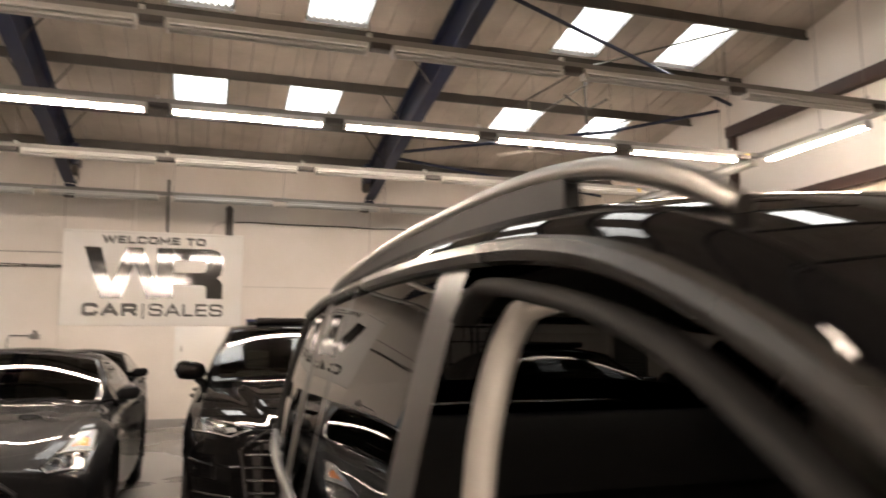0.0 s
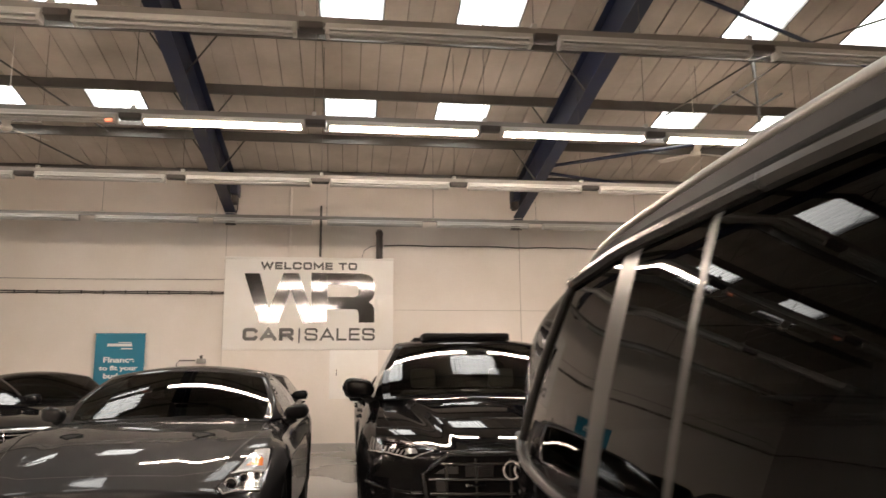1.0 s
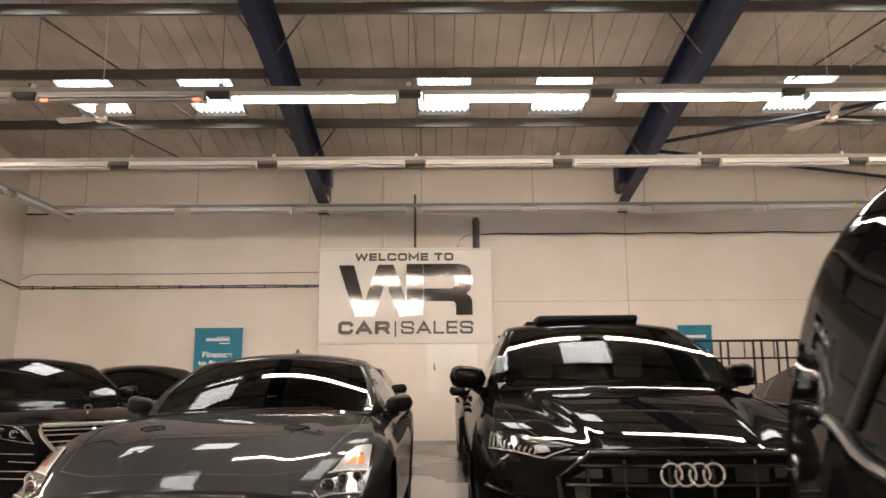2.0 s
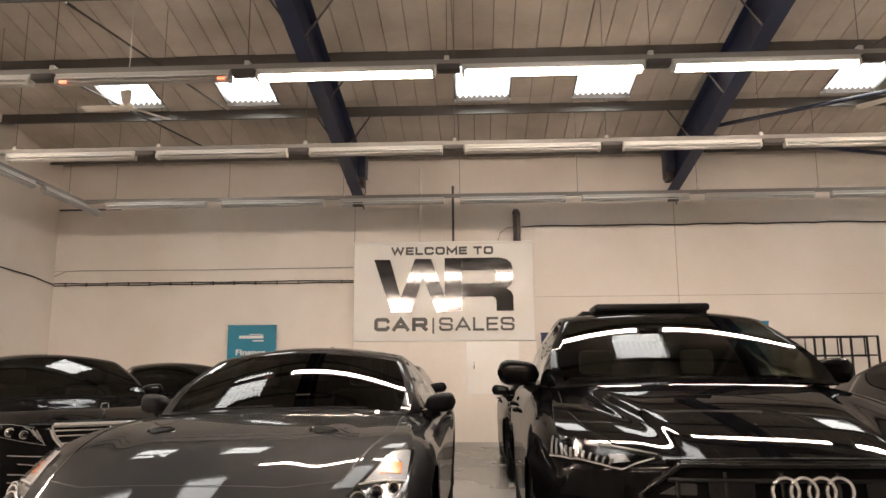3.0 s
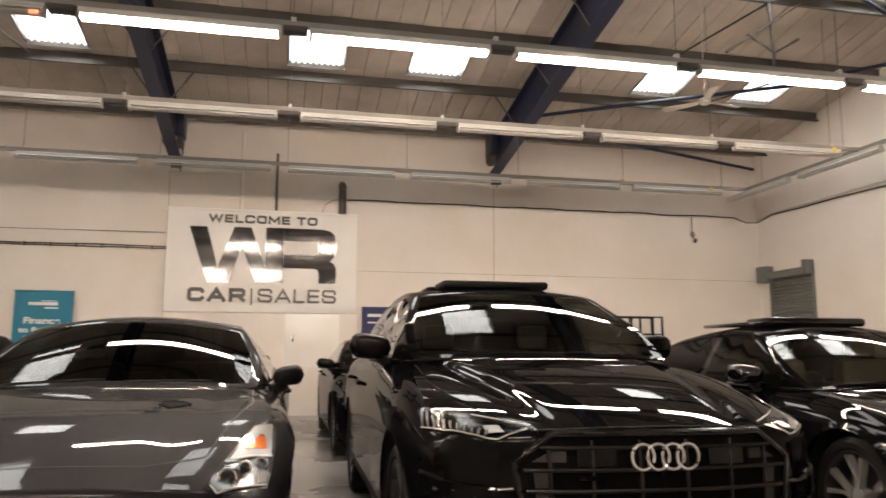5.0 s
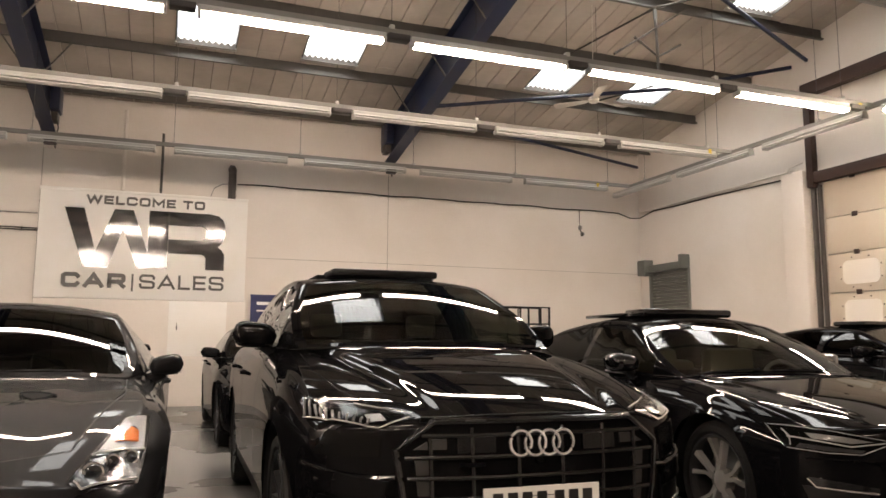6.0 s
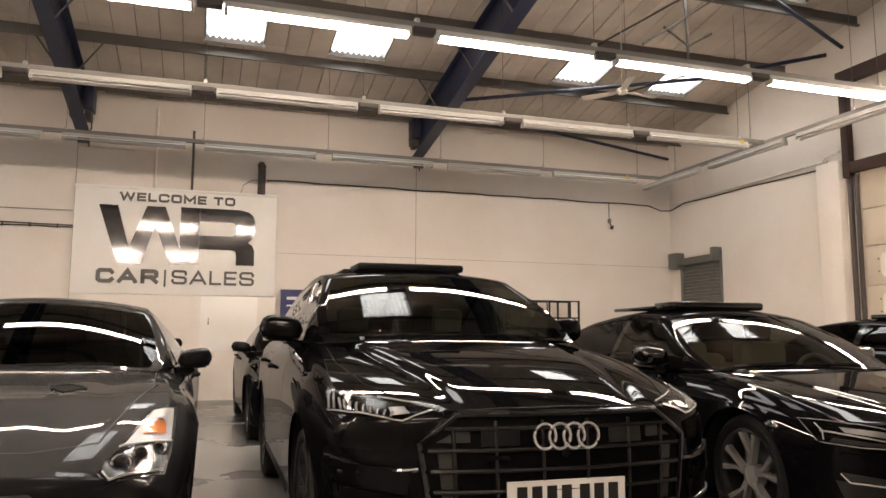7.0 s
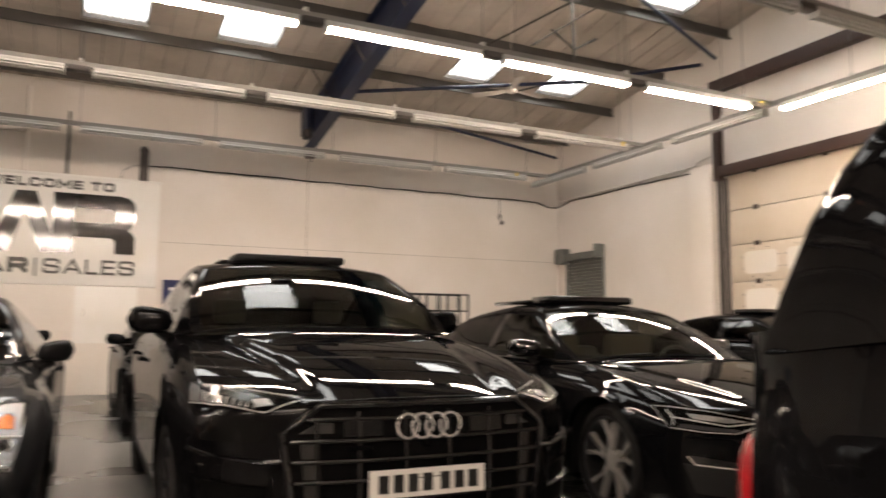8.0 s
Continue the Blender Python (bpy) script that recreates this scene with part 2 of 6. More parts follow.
def fitted_text(body, x0, x1, z0, z1, y, bold=0.0, depth=0.014):
    bm = text_mesh(body, 1.0, 1.0, bold, depth)
    xs, zs = [v.co.x for v in bm.verts], [v.co.z for v in bm.verts]
    for v in bm.verts:
        v.co = Vector((x0 + (v.co.x - min(xs)) / (max(xs) - min(xs)) * (x1 - x0), y + v.co.y, z0 + (v.co.z - min(zs)) / (max(zs) - min(zs)) * (z1 - z0)))
    return bm


# ---------------------------------------------------------------- the hall
XL, XR, YW, YB = -6.36, 12.98, 18.0, -9.0
SLOPE = 0.17
RIDGE_Y = 3.6


def roof_z(y):
    """Underside of the purlins."""
    return 5.60 + SLOPE * (YW - max(y, 2 * RIDGE_Y - y))


structure("floor", boxm(XL - 0.3, XR + 0.3, YB - 0.3, YW + 0.3, -0.2, 0.0), FLOOR, "grey sealed concrete showroom floor", "floor")


def wall(name, x0, x1, y0, y1, z1, label):
    return structure(name, boxm(x0, x1, y0, y1, 0.0, z1), WALL, label, "wall")


wall("wall_north", XL - 0.3, XR + 0.3, YW, YW + 0.3, 6.0, "cream painted block wall behind the parked cars")
wall("wall_west", XL - 0.3, XL, YB, YW, 8.4, "cream painted side wall of the showroom")
# South wall is an unseen addition; its pale grey brightens reflections in chrome.
structure("wall_south", boxm(XL - 0.3, XR + 0.3, YB - 0.3, YB, 0.0, 6.6), GREYWALL, "unseen grey end wall added behind the camera", "wall")

# the east wall, with the goods door's and the side door's openings
DOOR_Y0, DOOR_Y1, DOOR_Z = 7.6, 12.62, 4.05
SH_Y0, SH_Y1, SH_Z = 16.25, 17.55, 2.95
bm = bmesh.new()
for y0, y1, z0, z1 in ((YB, DOOR_Y0, 0, 8.4), (DOOR_Y0, DOOR_Y1, DOOR_Z, 8.4), (DOOR_Y1, SH_Y0, 0, 8.4), (SH_Y0, SH_Y1, SH_Z, 8.4), (SH_Y1, YW, 0, 8.4)):
    box(bm, XR, XR + 0.3, y0, y1, z0, z1)
structure("wall_east", bm, WALL, "cream painted side wall with a goods door", "wall")
# Added sheet behind the door and shutter closes both openings to the sky.
structure("wall_east_lining", boxm(XR + 0.22, XR + 0.29, 7.4, 17.8, 0, 4.4), GREYWALL, "added grey sheet closing the openings behind goods door and shutter", "wall")
structure("pillar", boxm(XR - 0.16, XR + 0.02, 12.86, 13.36, 0, 4.3, bevel=0.015), WALL, "cream boxed-in column beside the goods door", "pillar")

# wall plate panel joints
bm = bmesh.new()
for x in (0.02, 6.63):
    box(bm, x - 0.006, x + 0.006, YW - 0.006, YW, 0, 5.6)
box(bm, 3.75, 12.9, YW - 0.005, YW, 2.86, 2.868)
box(bm, XL, 0.0, YW - 0.005, YW, 3.5, 3.508)
structure("trim", bm, JOINT, "thin joints in the painted wall", "trim")

# ---- roof lining, purlins, rafters, roof lights
PURLINS = [17.45 - 1.7 * i for i in range(9)]
LIGHTS_X = ((-4.10, -3.14), (-1.95, -1.02), (2.23, 3.18), (4.33, 5.31), (8.70, 9.60), (10.80, 11.70))
LIGHTS_Y = ((14.2, 15.58), (10.85, 12.25), (7.5, 8.9))


def in_light(x, y):
    return any(a - 0.02 < x < b + 0.02 for a, b in LIGHTS_X) and any(a - 0.02 < y < b + 0.02 for a, b in LIGHTS_Y)


def ceiling_mesh():
    bm = bmesh.new()
    ys = sorted(set([YB, RIDGE_Y - 6, RIDGE_Y] + [p + 0.03 for p in PURLINS if p > RIDGE_Y] + [v for ab in LIGHTS_Y for v in ab] + [YW + 0.3]))
    xs = [XL]
    edges = sorted([v for ab in LIGHTS_X for v in ab])
    stops = edges + [XR]
    for s in stops:
        gap = s - xs[-1]
        n = max(1, round(gap / 0.36))
        a = xs[-1]
        xs += [a + gap * (i + 1) / n for i in range(n)]
    rnd = random.Random(4)
    for y0, y1 in zip(ys, ys[1:]):
        for x0, x1 in zip(xs, xs[1:]):
            if in_light((x0 + x1) / 2, (y0 + y1) / 2):
                continue
            d = rnd.uniform(-0.006, 0.006)
            g = 0.009
            lo = [bm.verts.new((x, y, roof_z(y) + 0.2 + d + e)) for x, y, e in ((x0 + g, y0, 0), (x1 - g, y0, rnd.uniform(-0.004, 0.004)), (x1 - g, y1, 0), (x0 + g, y1, 0))]
            up = [bm.verts.new(v.co + Vector((0, 0, 0.05))) for v in lo]
            bm.faces.new(lo)
            for k in range(4):
                bm.faces.new((lo[k], up[k], up[(k + 1) % 4], lo[(k + 1) % 4]))
            # backing sheet
            bk = [bm.verts.new((x, y, roof_z(y) + 0.25)) for x, y in ((x0, y0), (x1, y0), (x1, y1), (x0, y1))]
            f = bm.faces.new(bk)
            f.material_index = 1
            tp = [bm.verts.new(v.co + Vector((0, 0, 0.06))) for v in bk]
            f = bm.faces.new(tp)
            f.material_index = 1
    return bm


ceil = structure("ceiling", ceiling_mesh(), ROOF, "stained beige roof lining boards between the purlins", "ceiling")
ceil.data.materials.append(STRIP)

for i, y in enumerate(PURLINS):
    z = roof_z(y)
    e = empty("purlin", (XL + 0.02, y, z), "grey steel roof purlin across the rafters", "purlin", "roof purlins")
    n = XR - XL - 0.04
    part("web", boxm(0, n, 0.05, 0.058, 0.01, 0.188), STEEL, e)
    part("bottom_flange", boxm(0, n, 0.0, 0.058, 0.0, 0.01), STEEL, e)
    part("top_flange", boxm(0, n, 0.05, 0.11, 0.188, 0.198), STEEL, e)
    part("lip", boxm(0, n, 0.0, 0.006, 0.01, 0.03), STEEL, e)
    for x in (0.136, 6.544):
        u = x - XL - 0.02
        part("cleat", boxm(u - 0.05, u + 0.05, 0.058, 0.066, -0.02, 0.15), BLUE, e, "blue bolted cleat")


def rafter(x):
    e = empty("rafter", (x, 17.5, 4.9), "dark blue steel roof rafter, bolted at the eaves", "rafter", "roof rafters")
    y0, y1 = 17.62, RIDGE_Y

    def bar(a, b, w):
        bm = bmesh.new()
        for sgn in (1,):
            vs = [(-w, y0, roof_z(y0) + a), (w, y0, roof_z(y0) + a), (w, y0, roof_z(y0) + b), (-w, y0, roof_z(y0) + b)]
            ve = [(-w, y1, roof_z(y1) + a), (w, y1, roof_z(y1) + a), (w, y1, roof_z(y1) + b), (-w, y1, roof_z(y1) + b)]
            p = [bm.verts.new(Vector(v) - Vector((0, 17.5, 4.9))) for v in vs]
            q = [bm.verts.new(Vector(v) - Vector((0, 17.5, 4.9))) for v in ve]
            bm.faces.new(p)
            bm.faces.new(q[::-1])
            for k in range(4):
                bm.faces.new((p[k], q[k], q[(k + 1) % 4], p[(k + 1) % 4]))
        return bm

    part("web", bar(-0.705, -0.02, 0.008), BLUE, e)
    part("bottom_flange", bar(-0.72, -0.70, 0.115), BLUE, e)
    part("top_flange", bar(-0.022, -0.002, 0.115), BLUE, e)
    # eaves bracket with dangling gear
    part("eaves_plate", boxm(-0.1, 0.1, 0.1, 0.5, -0.02, 0.03, bevel=0.005), BLUE, e)
    part("stiffener", boxm(-0.2, -0.1, -0.15, 0.1, 0.25, 0.42, bevel=0.01), GAPM, e, "black bracket")
    side = 1 if x < 3 else -1
    part("knee_block", boxm(*sorted((side * 0.05, side * 0.21)), -0.35, 0.08, 0.36, 0.8, bevel=0.012), BLUE, e)
    part("knee_step", boxm(*sorted((side * 0.06, side * 0.17)), -0.2, 0.1, 0.2, 0.36, bevel=0.012), GAPM, e, "black bracket")
    part("hanging_cable", tubem([(0.12, 0.2, 0.3), (0.14, 0.22, 0.15), (0.08, 0.25, 0.0), (0.1, 0.3, -0.2)], 0.012), CABLE, e, "loose black cable")
    return e


for x in (0.136, 6.544):
    rafter(x)


def corrugated(x0, x1, y0, y1):
    bm = bmesh.new()
    n = max(8, int((x1 - x0) / 0.0125))
    rows = []
    for y in (y0, y1):
        rows.append([bm.verts.new((x0 + (x1 - x0) * i / n, y, roof_z(y) + 0.235 + 0.022 * math.sin(2 * math.pi * (x1 - x0) * i / n / 0.1))) for i in range(n + 1)])
    for i in range(n):
        bm.faces.new((rows[0][i], rows[0][i + 1], rows[1][i + 1], rows[1][i]))
    return bm


for x0, x1 in LIGHTS_X:
    for y0, y1 in LIGHTS_Y:
        e = empty("roof_light", ((x0 + x1) / 2, y1, roof_z(y1) + 0.2), "bright corrugated clear roof light with a pale kerb", "skylight", "roof lights")
        base = Vector(e.matrix_world.translation)

        def put(bm, base=base):
            for v in bm.verts:
                v.co -= base
            return bm

        s = part("sheet", put(corrugated(x0, x1, y0, y1)), SHEET, e, "clear corrugated sheet")
        za = roof_z(y1)
        bm = bmesh.new()
        n = 96
        fill = [[bm.verts.new((x0 + (x1 - x0) * i / n, y1 - 0.004, z)) for z in (za + 0.15, za + 0.236 + 0.022 * math.sin(2 * math.pi * (x1 - x0) * i / n / 0.1))] for i in range(n + 1)]
        for p, q in zip(fill, fill[1:]):
            bm.faces.new((p[0], q[0], q[1], p[1]))
        part("closure_strip", put(bm), GAPM, e, "dark wavy closure strip")
        part("lower_kerb", put(boxm(x0 - 0.03, x1 + 0.03, y1, y1 + 0.1, za + 0.155, za + 0.21, bevel=0.006)), FIX, e, "pale timber kerb")
        for x in (x0 - 0.02, x1):
            bm = bmesh.new()
            vs = []
            for y in (y0, y1):
                for dx, dz in ((0, 0.18), (0.02, 0.18), (0.02, 0.26), (0, 0.26)):
                    vs.append(bm.verts.new((x + dx, y, roof_z(y) + dz)))
            for k in range(4):
                bm.faces.new((vs[k], vs[(k + 1) % 4], vs[4 + (k + 1) % 4], vs[4 + k]))
            bm.faces.new(vs[:4])
            bm.faces.new(vs[4:])
            part("side_kerb", put(bm), STEEL, e)

# daylight through the roof lights
for x0, x1 in LIGHTS_X:
    for y0, y1 in LIGHTS_Y:
        lamp = bpy.data.lights.new("daylight", "AREA")
        lamp.shape, lamp.size, lamp.size_y, lamp.energy = "RECTANGLE", x1 - x0 - 0.04, y1 - y0 - 0.04, 42.0
        lamp.color = (1.0, 0.97, 0.93)
        ym = (y0 + y1) / 2
        new("daylight", lamp).matrix_world = look(((x0 + x1) / 2, ym, roof_z(ym) + 0.32), ((x0 + x1) / 2, ym - 0.17, roof_z(ym) - 0.7))

# ---- wind braces
def brace(name, a, b, r, mat, label):
    m = Vector(a)
    e = tagged(new(name, None), label, "brace", "roof braces")
    e.matrix_world = Matrix.Translation(m)
    part("bar", tubem([Vector((0, 0, 0)), Vector(b) - m], r, 10), mat, e)
    d = (Vector(b) - m).normalized()
    part("end_plate", tubem([d * -0.02, d * 0.14], r * 1.35, 6), mat, e)
    return e


brace("roof_brace", (6.62, 15.8, 5.62), (11.1, 14.1, 6.0), 0.035, BLUE, "dark blue tubular roof brace")
brace("roof_brace", (11.1, 14.1, 6.02), (12.9, 13.05, 6.29), 0.035, BLUE, "dark blue tubular roof brace")
brace("roof_brace", (6.62, 16.0, 5.58), (12.75, 17.7, 5.42), 0.035, BLUE, "dark blue tubular roof brace")
brace("roof_brace", (7.0, 10.4, 6.72), (12.9, 12.7, 6.3), 0.035, BLUE, "dark blue tubular roof brace")
brace("sag_rod", (9.4, 12.35, 6.55), (8.6, 14.1, 6.2), 0.018, STEEL, "thin grey roof tie rod")
brace("sag_rod", (9.4, 12.35, 6.55), (11.4, 10.7, 6.85), 0.018, STEEL, "thin grey roof tie rod")
brace("sag_rod", (11.5, 14.1, 6.3), (9.9, 15.75, 6.0), 0.018, STEEL, "thin grey roof tie rod")
brace("hanger", (9.4, 12.35, 6.5), (9.4, 12.3, 5.46), 0.025, STEEL, "grey steel hanger below the purlin")
brace("hanger_strut", (8.98, 12.3, 5.97), (9.4, 12.3, 5.72), 0.018, STEEL, "thin grey strut beside the steel hanger")
brace("hanger_strut", (9.82, 12.3, 5.97), (9.4, 12.3, 5.72), 0.018, STEEL, "thin grey strut beside the steel hanger")
brace("sag_rod", (8.6, 12.3, 5.66), (10.0, 12.3, 6.62), 0.016, GAPM, "thin dark roof tie rod")
brace("sag_rod", (-4.3, 14.1, 6.2), (-2.6, 17.4, 5.75), 0.018, STEEL, "thin grey roof tie rod")
brace("sag_rod", (-3.2, 12.35, 6.5), (-1.9, 15.7, 6.05), 0.018, STEEL, "thin grey roof tie rod")

for x in (0.136, 6.544):
    for y in (15.78, 14.1, 12.4):
        for sx in (-1, 1):
            brace("fly_brace", (x + sx * 0.05, y + 0.05, roof_z(y) - 0.62), (x + sx * 0.5, y + 0.05, roof_z(y) + 0.03), 0.014, STEEL, "thin steel fly brace from rafter to purlin")


# ---- fluorescent rows
def fixture(length, state):
    """A batten with two tubes, at the origin, running along x from 0 to length."""
    e = empty("strip_light")
    part("batten", boxm(0, length, -0.045, 0.045, 0.035, 0.085, bevel=0.008), FIX, e)
    part("reflector", slab(bmesh.new(), [(-0.068, 0.016), (-0.045, 0.04), (0.045, 0.04), (0.068, 0.016), (0.066, 0.012), (0.043, 0.034), (-0.043, 0.034), (-0.066, 0.012)], lambda u, v, d: Vector((0.01 + d, u, v)), length - 0.02), FIX, e)
    for y in (-0.037, 0.037):
        part("tube", tubem([(0.035, y, -0.01), (length - 0.035, y, -0.01)], 0.0175, 10), {"on": TUBE_ON, "off": TUBE_OFF, "dim": TUBE_OFF}[state], e)
    for x in (0.0, length - 0.035):
        part("lamp_holder", boxm(x, x + 0.035, -0.06, 0.06, -0.03, 0.04, bevel=0.004), FIX, e)
    if state == "dim":
        for x in (0.05, length - 0.13):
            part("glowing_end", tubem([(x, -0.037, -0.01), (x + 0.08, -0.037, -0.01)], 0.019, 10), TUBE_DIM, e, "orange glow of a failing tube")
    return e


KINDS = {}
for st, lab in (("on", "lit white twin fluorescent strip light on trunking"), ("off", "unlit twin fluorescent strip light on trunking"), ("dim", "failing fluorescent strip light with orange ends")):
    KINDS[st] = tagged(fixture(1.88, st), lab, "strip light", "strip lights")
    KINDS[st].matrix_world = pose(0, 0, 0)
used = set()


def hang(state, m):
    if state not in used:
        used.add(state)
        KINDS[state].matrix_basis = m
        return KINDS[state]
    return copy_thing(KINDS[state], m)


def trunking(name, a, b, z):
    a, b = Vector(a), Vector(b)
    n = (b - a).length
    e = empty("trunking", (a.x, a.y, z), "pale grey lighting trunking hung on wires", "trunking", "lighting trunking")
    e.matrix_basis = Matrix.Translation((a.x, a.y, z)) @ pose(0, 0, 0, 0, 0, math.degrees(math.atan2(b.y - a.y, b.x - a.x)))
    part("channel", slab(bmesh.new(), [(-0.032, 0), (0.032, 0), (0.032, 0.058), (0.022, 0.058), (0.022, 0.064), (-0.022, 0.064), (-0.022, 0.058), (-0.032, 0.058)], lambda u, v, d: Vector((d, u, v)), n), TRAY, e)
    k = int(n / 2.16)
    for i in range(k + 1):
        x = min(n - 0.1, 0.55 + i * n / (k + 0.5))
        w = (e.matrix_basis @ Vector((x, 0, 0)))
        part("clip", boxm(x - 0.025, x + 0.025, -0.036, 0.036, 0.05, 0.10, bevel=0.004), FIX, e)
        part("wire", tubem([(x, 0, 0.09), (x, 0, roof_z(w.y) - z + 0.15)], 0.004, 5), STEEL, e)
    return e


ROW_Z = 4.35
# F and H are added unseen rows, partly lit to brighten the walls.
ROWS = (("A", 10.11, 2.15, 2.16, {1: "on", 0: "dim", -1: "off", -2: "off"}, "on"), ("B", 12.81, 2.10, 2.19, {}, "off"), ("C", 7.58, 4.36, 2.13, {}, "off"), ("D", 15.82, 4.16, 2.17, {}, "off"), ("F", 2.3, 4.36, 2.13, {-2: "on", -1: "on", 0: "on"}, "off"), ("H", -3.0, 4.36, 2.13, {-2: "on", -1: "on", 0: "on", 2: "on"}, "off"))
for nm, y, end, pitch, states, default in ROWS:
    trunking(nm, (-4.6, y), (11.2, y), ROW_Z + 0.085)
    joint = nm != "D" and empty("joint_boxes", (0, y, ROW_Z + 0.05), "dark joint boxes between strip lights", "joint box")
    for k in range(-6, 8):
        x1 = end + pitch * (k - 1)
        x0 = x1 - 1.88
        if x0 < -4.6 or x1 > 11.15:
            continue
        hang(states.get(k, default), pose(x0, y, ROW_Z))
        if nm != "D" and x1 + pitch - 1.88 < 11.1:
            part("joint_box", boxm(x1 + 0.02, x1 + pitch - 1.9, -0.06, 0.06, -0.03, 0.035, bevel=0.006), GAPM, joint)

# On the west run, unseen lamps 1 and 2 are lit as added fill.
for x, lit in ((11.25, (1,)), (-4.65, (1, 2))):
    trunking("side", (x, 4.0), (x, 15.85), ROW_Z + 0.085)
    for i in range(5):
        y0 = 5.9 + 2.16 * i
        hang("on" if i in lit else "off", pose(x, y0, ROW_Z, 0, 0, 90))
for x, y in ((10.95, 10.11), (10.7, 12.81), (10.4, 15.82)):
    tagged(mesh_object("warning_label", boxm(x, x + 0.06, y - 0.05, y - 0.046, ROW_Z + 0.03, ROW_Z + 0.11), YELLOW), "small yellow sticker on the trunking", "sticker", "trunking stickers")


# ---- ceiling fans
def fan(x, y, z, turn):
    e = empty("ceiling_fan", (x, y, z), "off-white three-blade ceiling fan on a rod", "fan", "ceiling fans")
    part("motor", lathe_z([(0.0, -0.05), (0.06, -0.045), (0.085, -0.02), (0.085, 0.02), (0.05, 0.05), (0.015, 0.07), (0.0, 0.08)]), FANM, e)
    part("rod", tubem([(0, 0, 0.08), (0, 0, roof_z(y) - z + 0.1)], 0.007, 8), FANM, e)
    for i in range(3):
        a = radians(turn + 120 * i)
        bm = bmesh.new()
        slab(bm, [(0.1, -0.03), (0.2, -0.06), (0.62, -0.075), (0.66, -0.05), (0.66, 0.05), (0.62, 0.07), (0.2, 0.05), (0.1, 0.03)], lambda u, v, d: Vector((u * math.cos(a) - v * math.sin(a), u * math.sin(a) + v * math.cos(a), -0.01 + v * 0.2 + d)), 0.008)
        part("blade", bm, FANM, e)
    return e


def lathe_z(profile, seg=24):
    bm = bmesh.new()
    rings = [[bm.verts.new((r * math.cos(2 * math.pi * k / seg), r * math.sin(2 * math.pi * k / seg), z)) for k in range(seg)] for r, z in [(max(r, 0.0005), z) for r, z in profile]]
    for q, s in zip(rings, rings[1:]):
        for k in range(seg):
            bm.faces.new((q[k], q[(k + 1) % seg], s[(k + 1) % seg], s[k]))
    return bm


for x in (0.43, 6.05):
    b = tagged(mesh_object("sensor_box", boxm(-0.09, 0.09, -0.05, 0.05, -0.05, 0.045, bevel=0.008), GAPM), "small black sensor box under the trunking", "sensor", "sensor boxes")
    b.matrix_world = pose(x, 15.82, 4.345)
fan(8.45, 12.7, 5.02, 10)
fan(-2.33, 12.55, 5.02, 55)


# ---- the sign board, boxed out from the wall
BOWL = [(1, 0.84), (0.86, 1), (0.14, 1), (0, 0.86), (0, 0.14), (0.14, 0), (0.86, 0), (1, 0.16)]
GLYPHS = {
    "W": [[(0, 1), (0.23, 0), (0.5, 0.95), (0.77, 0), (1, 1)]],
    "E": [[(1, 1), (0, 1), (0, 0), (1, 0)], [(0, 0.5), (0.92, 0.5)]],
    "L": [[(0, 1), (0, 0), (1, 0)]],
    "C": [BOWL],
    "O": [[(0.5, 1), (0.14, 1), (0, 0.86), (0, 0.14), (0.14, 0), (0.86, 0), (1, 0.14), (1, 0.86), (0.86, 1), (0.49, 1)]],
    "M": [[(0, 0), (0, 1), (0.5, 0.25), (1, 1), (1, 0)]],
    "T": [[(0, 1), (1, 1)], [(0.5, 1), (0.5, 0)]],
    "A": [[(0, 0), (0.5, 1), (1, 0)], [(0.2, 0.28), (0.8, 0.28)]],
    "R": [[(0, 0), (0, 1), (0.88, 1), (1, 0.88), (1, 0.55), (0.88, 0.42), (0, 0.42)], [(0.62, 0.42), (1, 0)]],
    "S": [[(1, 0.76), (1, 0.88), (0.88, 1), (0.12, 1), (0, 0.88), (0, 0.64), (0.12, 0.53), (0.88, 0.47), (1, 0.36), (1, 0.12), (0.88, 0), (0.12, 0), (0, 0.12), (0, 0.24)]],
}


def stroke(bm, run, half, place, depth):
    """A flat mitred stroke along run, set out by place(u, v, d)."""
    rings = []
    for i, (x, y) in enumerate(run):
        dirs = []
        for a, b in ((i - 1, i), (i, i + 1)):
            if a >= 0 and b < len(run):
                dx, dy = run[b][0] - run[a][0], run[b][1] - run[a][1]
                n = math.hypot(dx, dy)
                dirs.append((dx / n, dy / n))
        nx, ny = -sum(d[1] for d in dirs), sum(d[0] for d in dirs)
        n = math.hypot(nx, ny)
        nx, ny = nx / n, ny / n
        m = half / max(0.45, abs(nx * -dirs[0][1] + ny * dirs[0][0]))
        ex = ey = 0.0
        if len(dirs) == 1:
            sgn = -1 if i == 0 else 1
            ex, ey = dirs[0][0] * half * sgn, dirs[0][1] * half * sgn
        rings.append([bm.verts.new(place(x + ex + sg * nx * m, y + ey + sg * ny * m, d)) for sg, d in ((1, 0), (-1, 0), (-1, depth), (1, depth))])
    for q, r in zip(rings, rings[1:]):
        for k in range(4):
            bm.faces.new((q[k], q[(k + 1) % 4], r[(k + 1) % 4], r[k]))
    bm.faces.new(rings[0])
    bm.faces.new(rings[-1][::-1])
    return bm


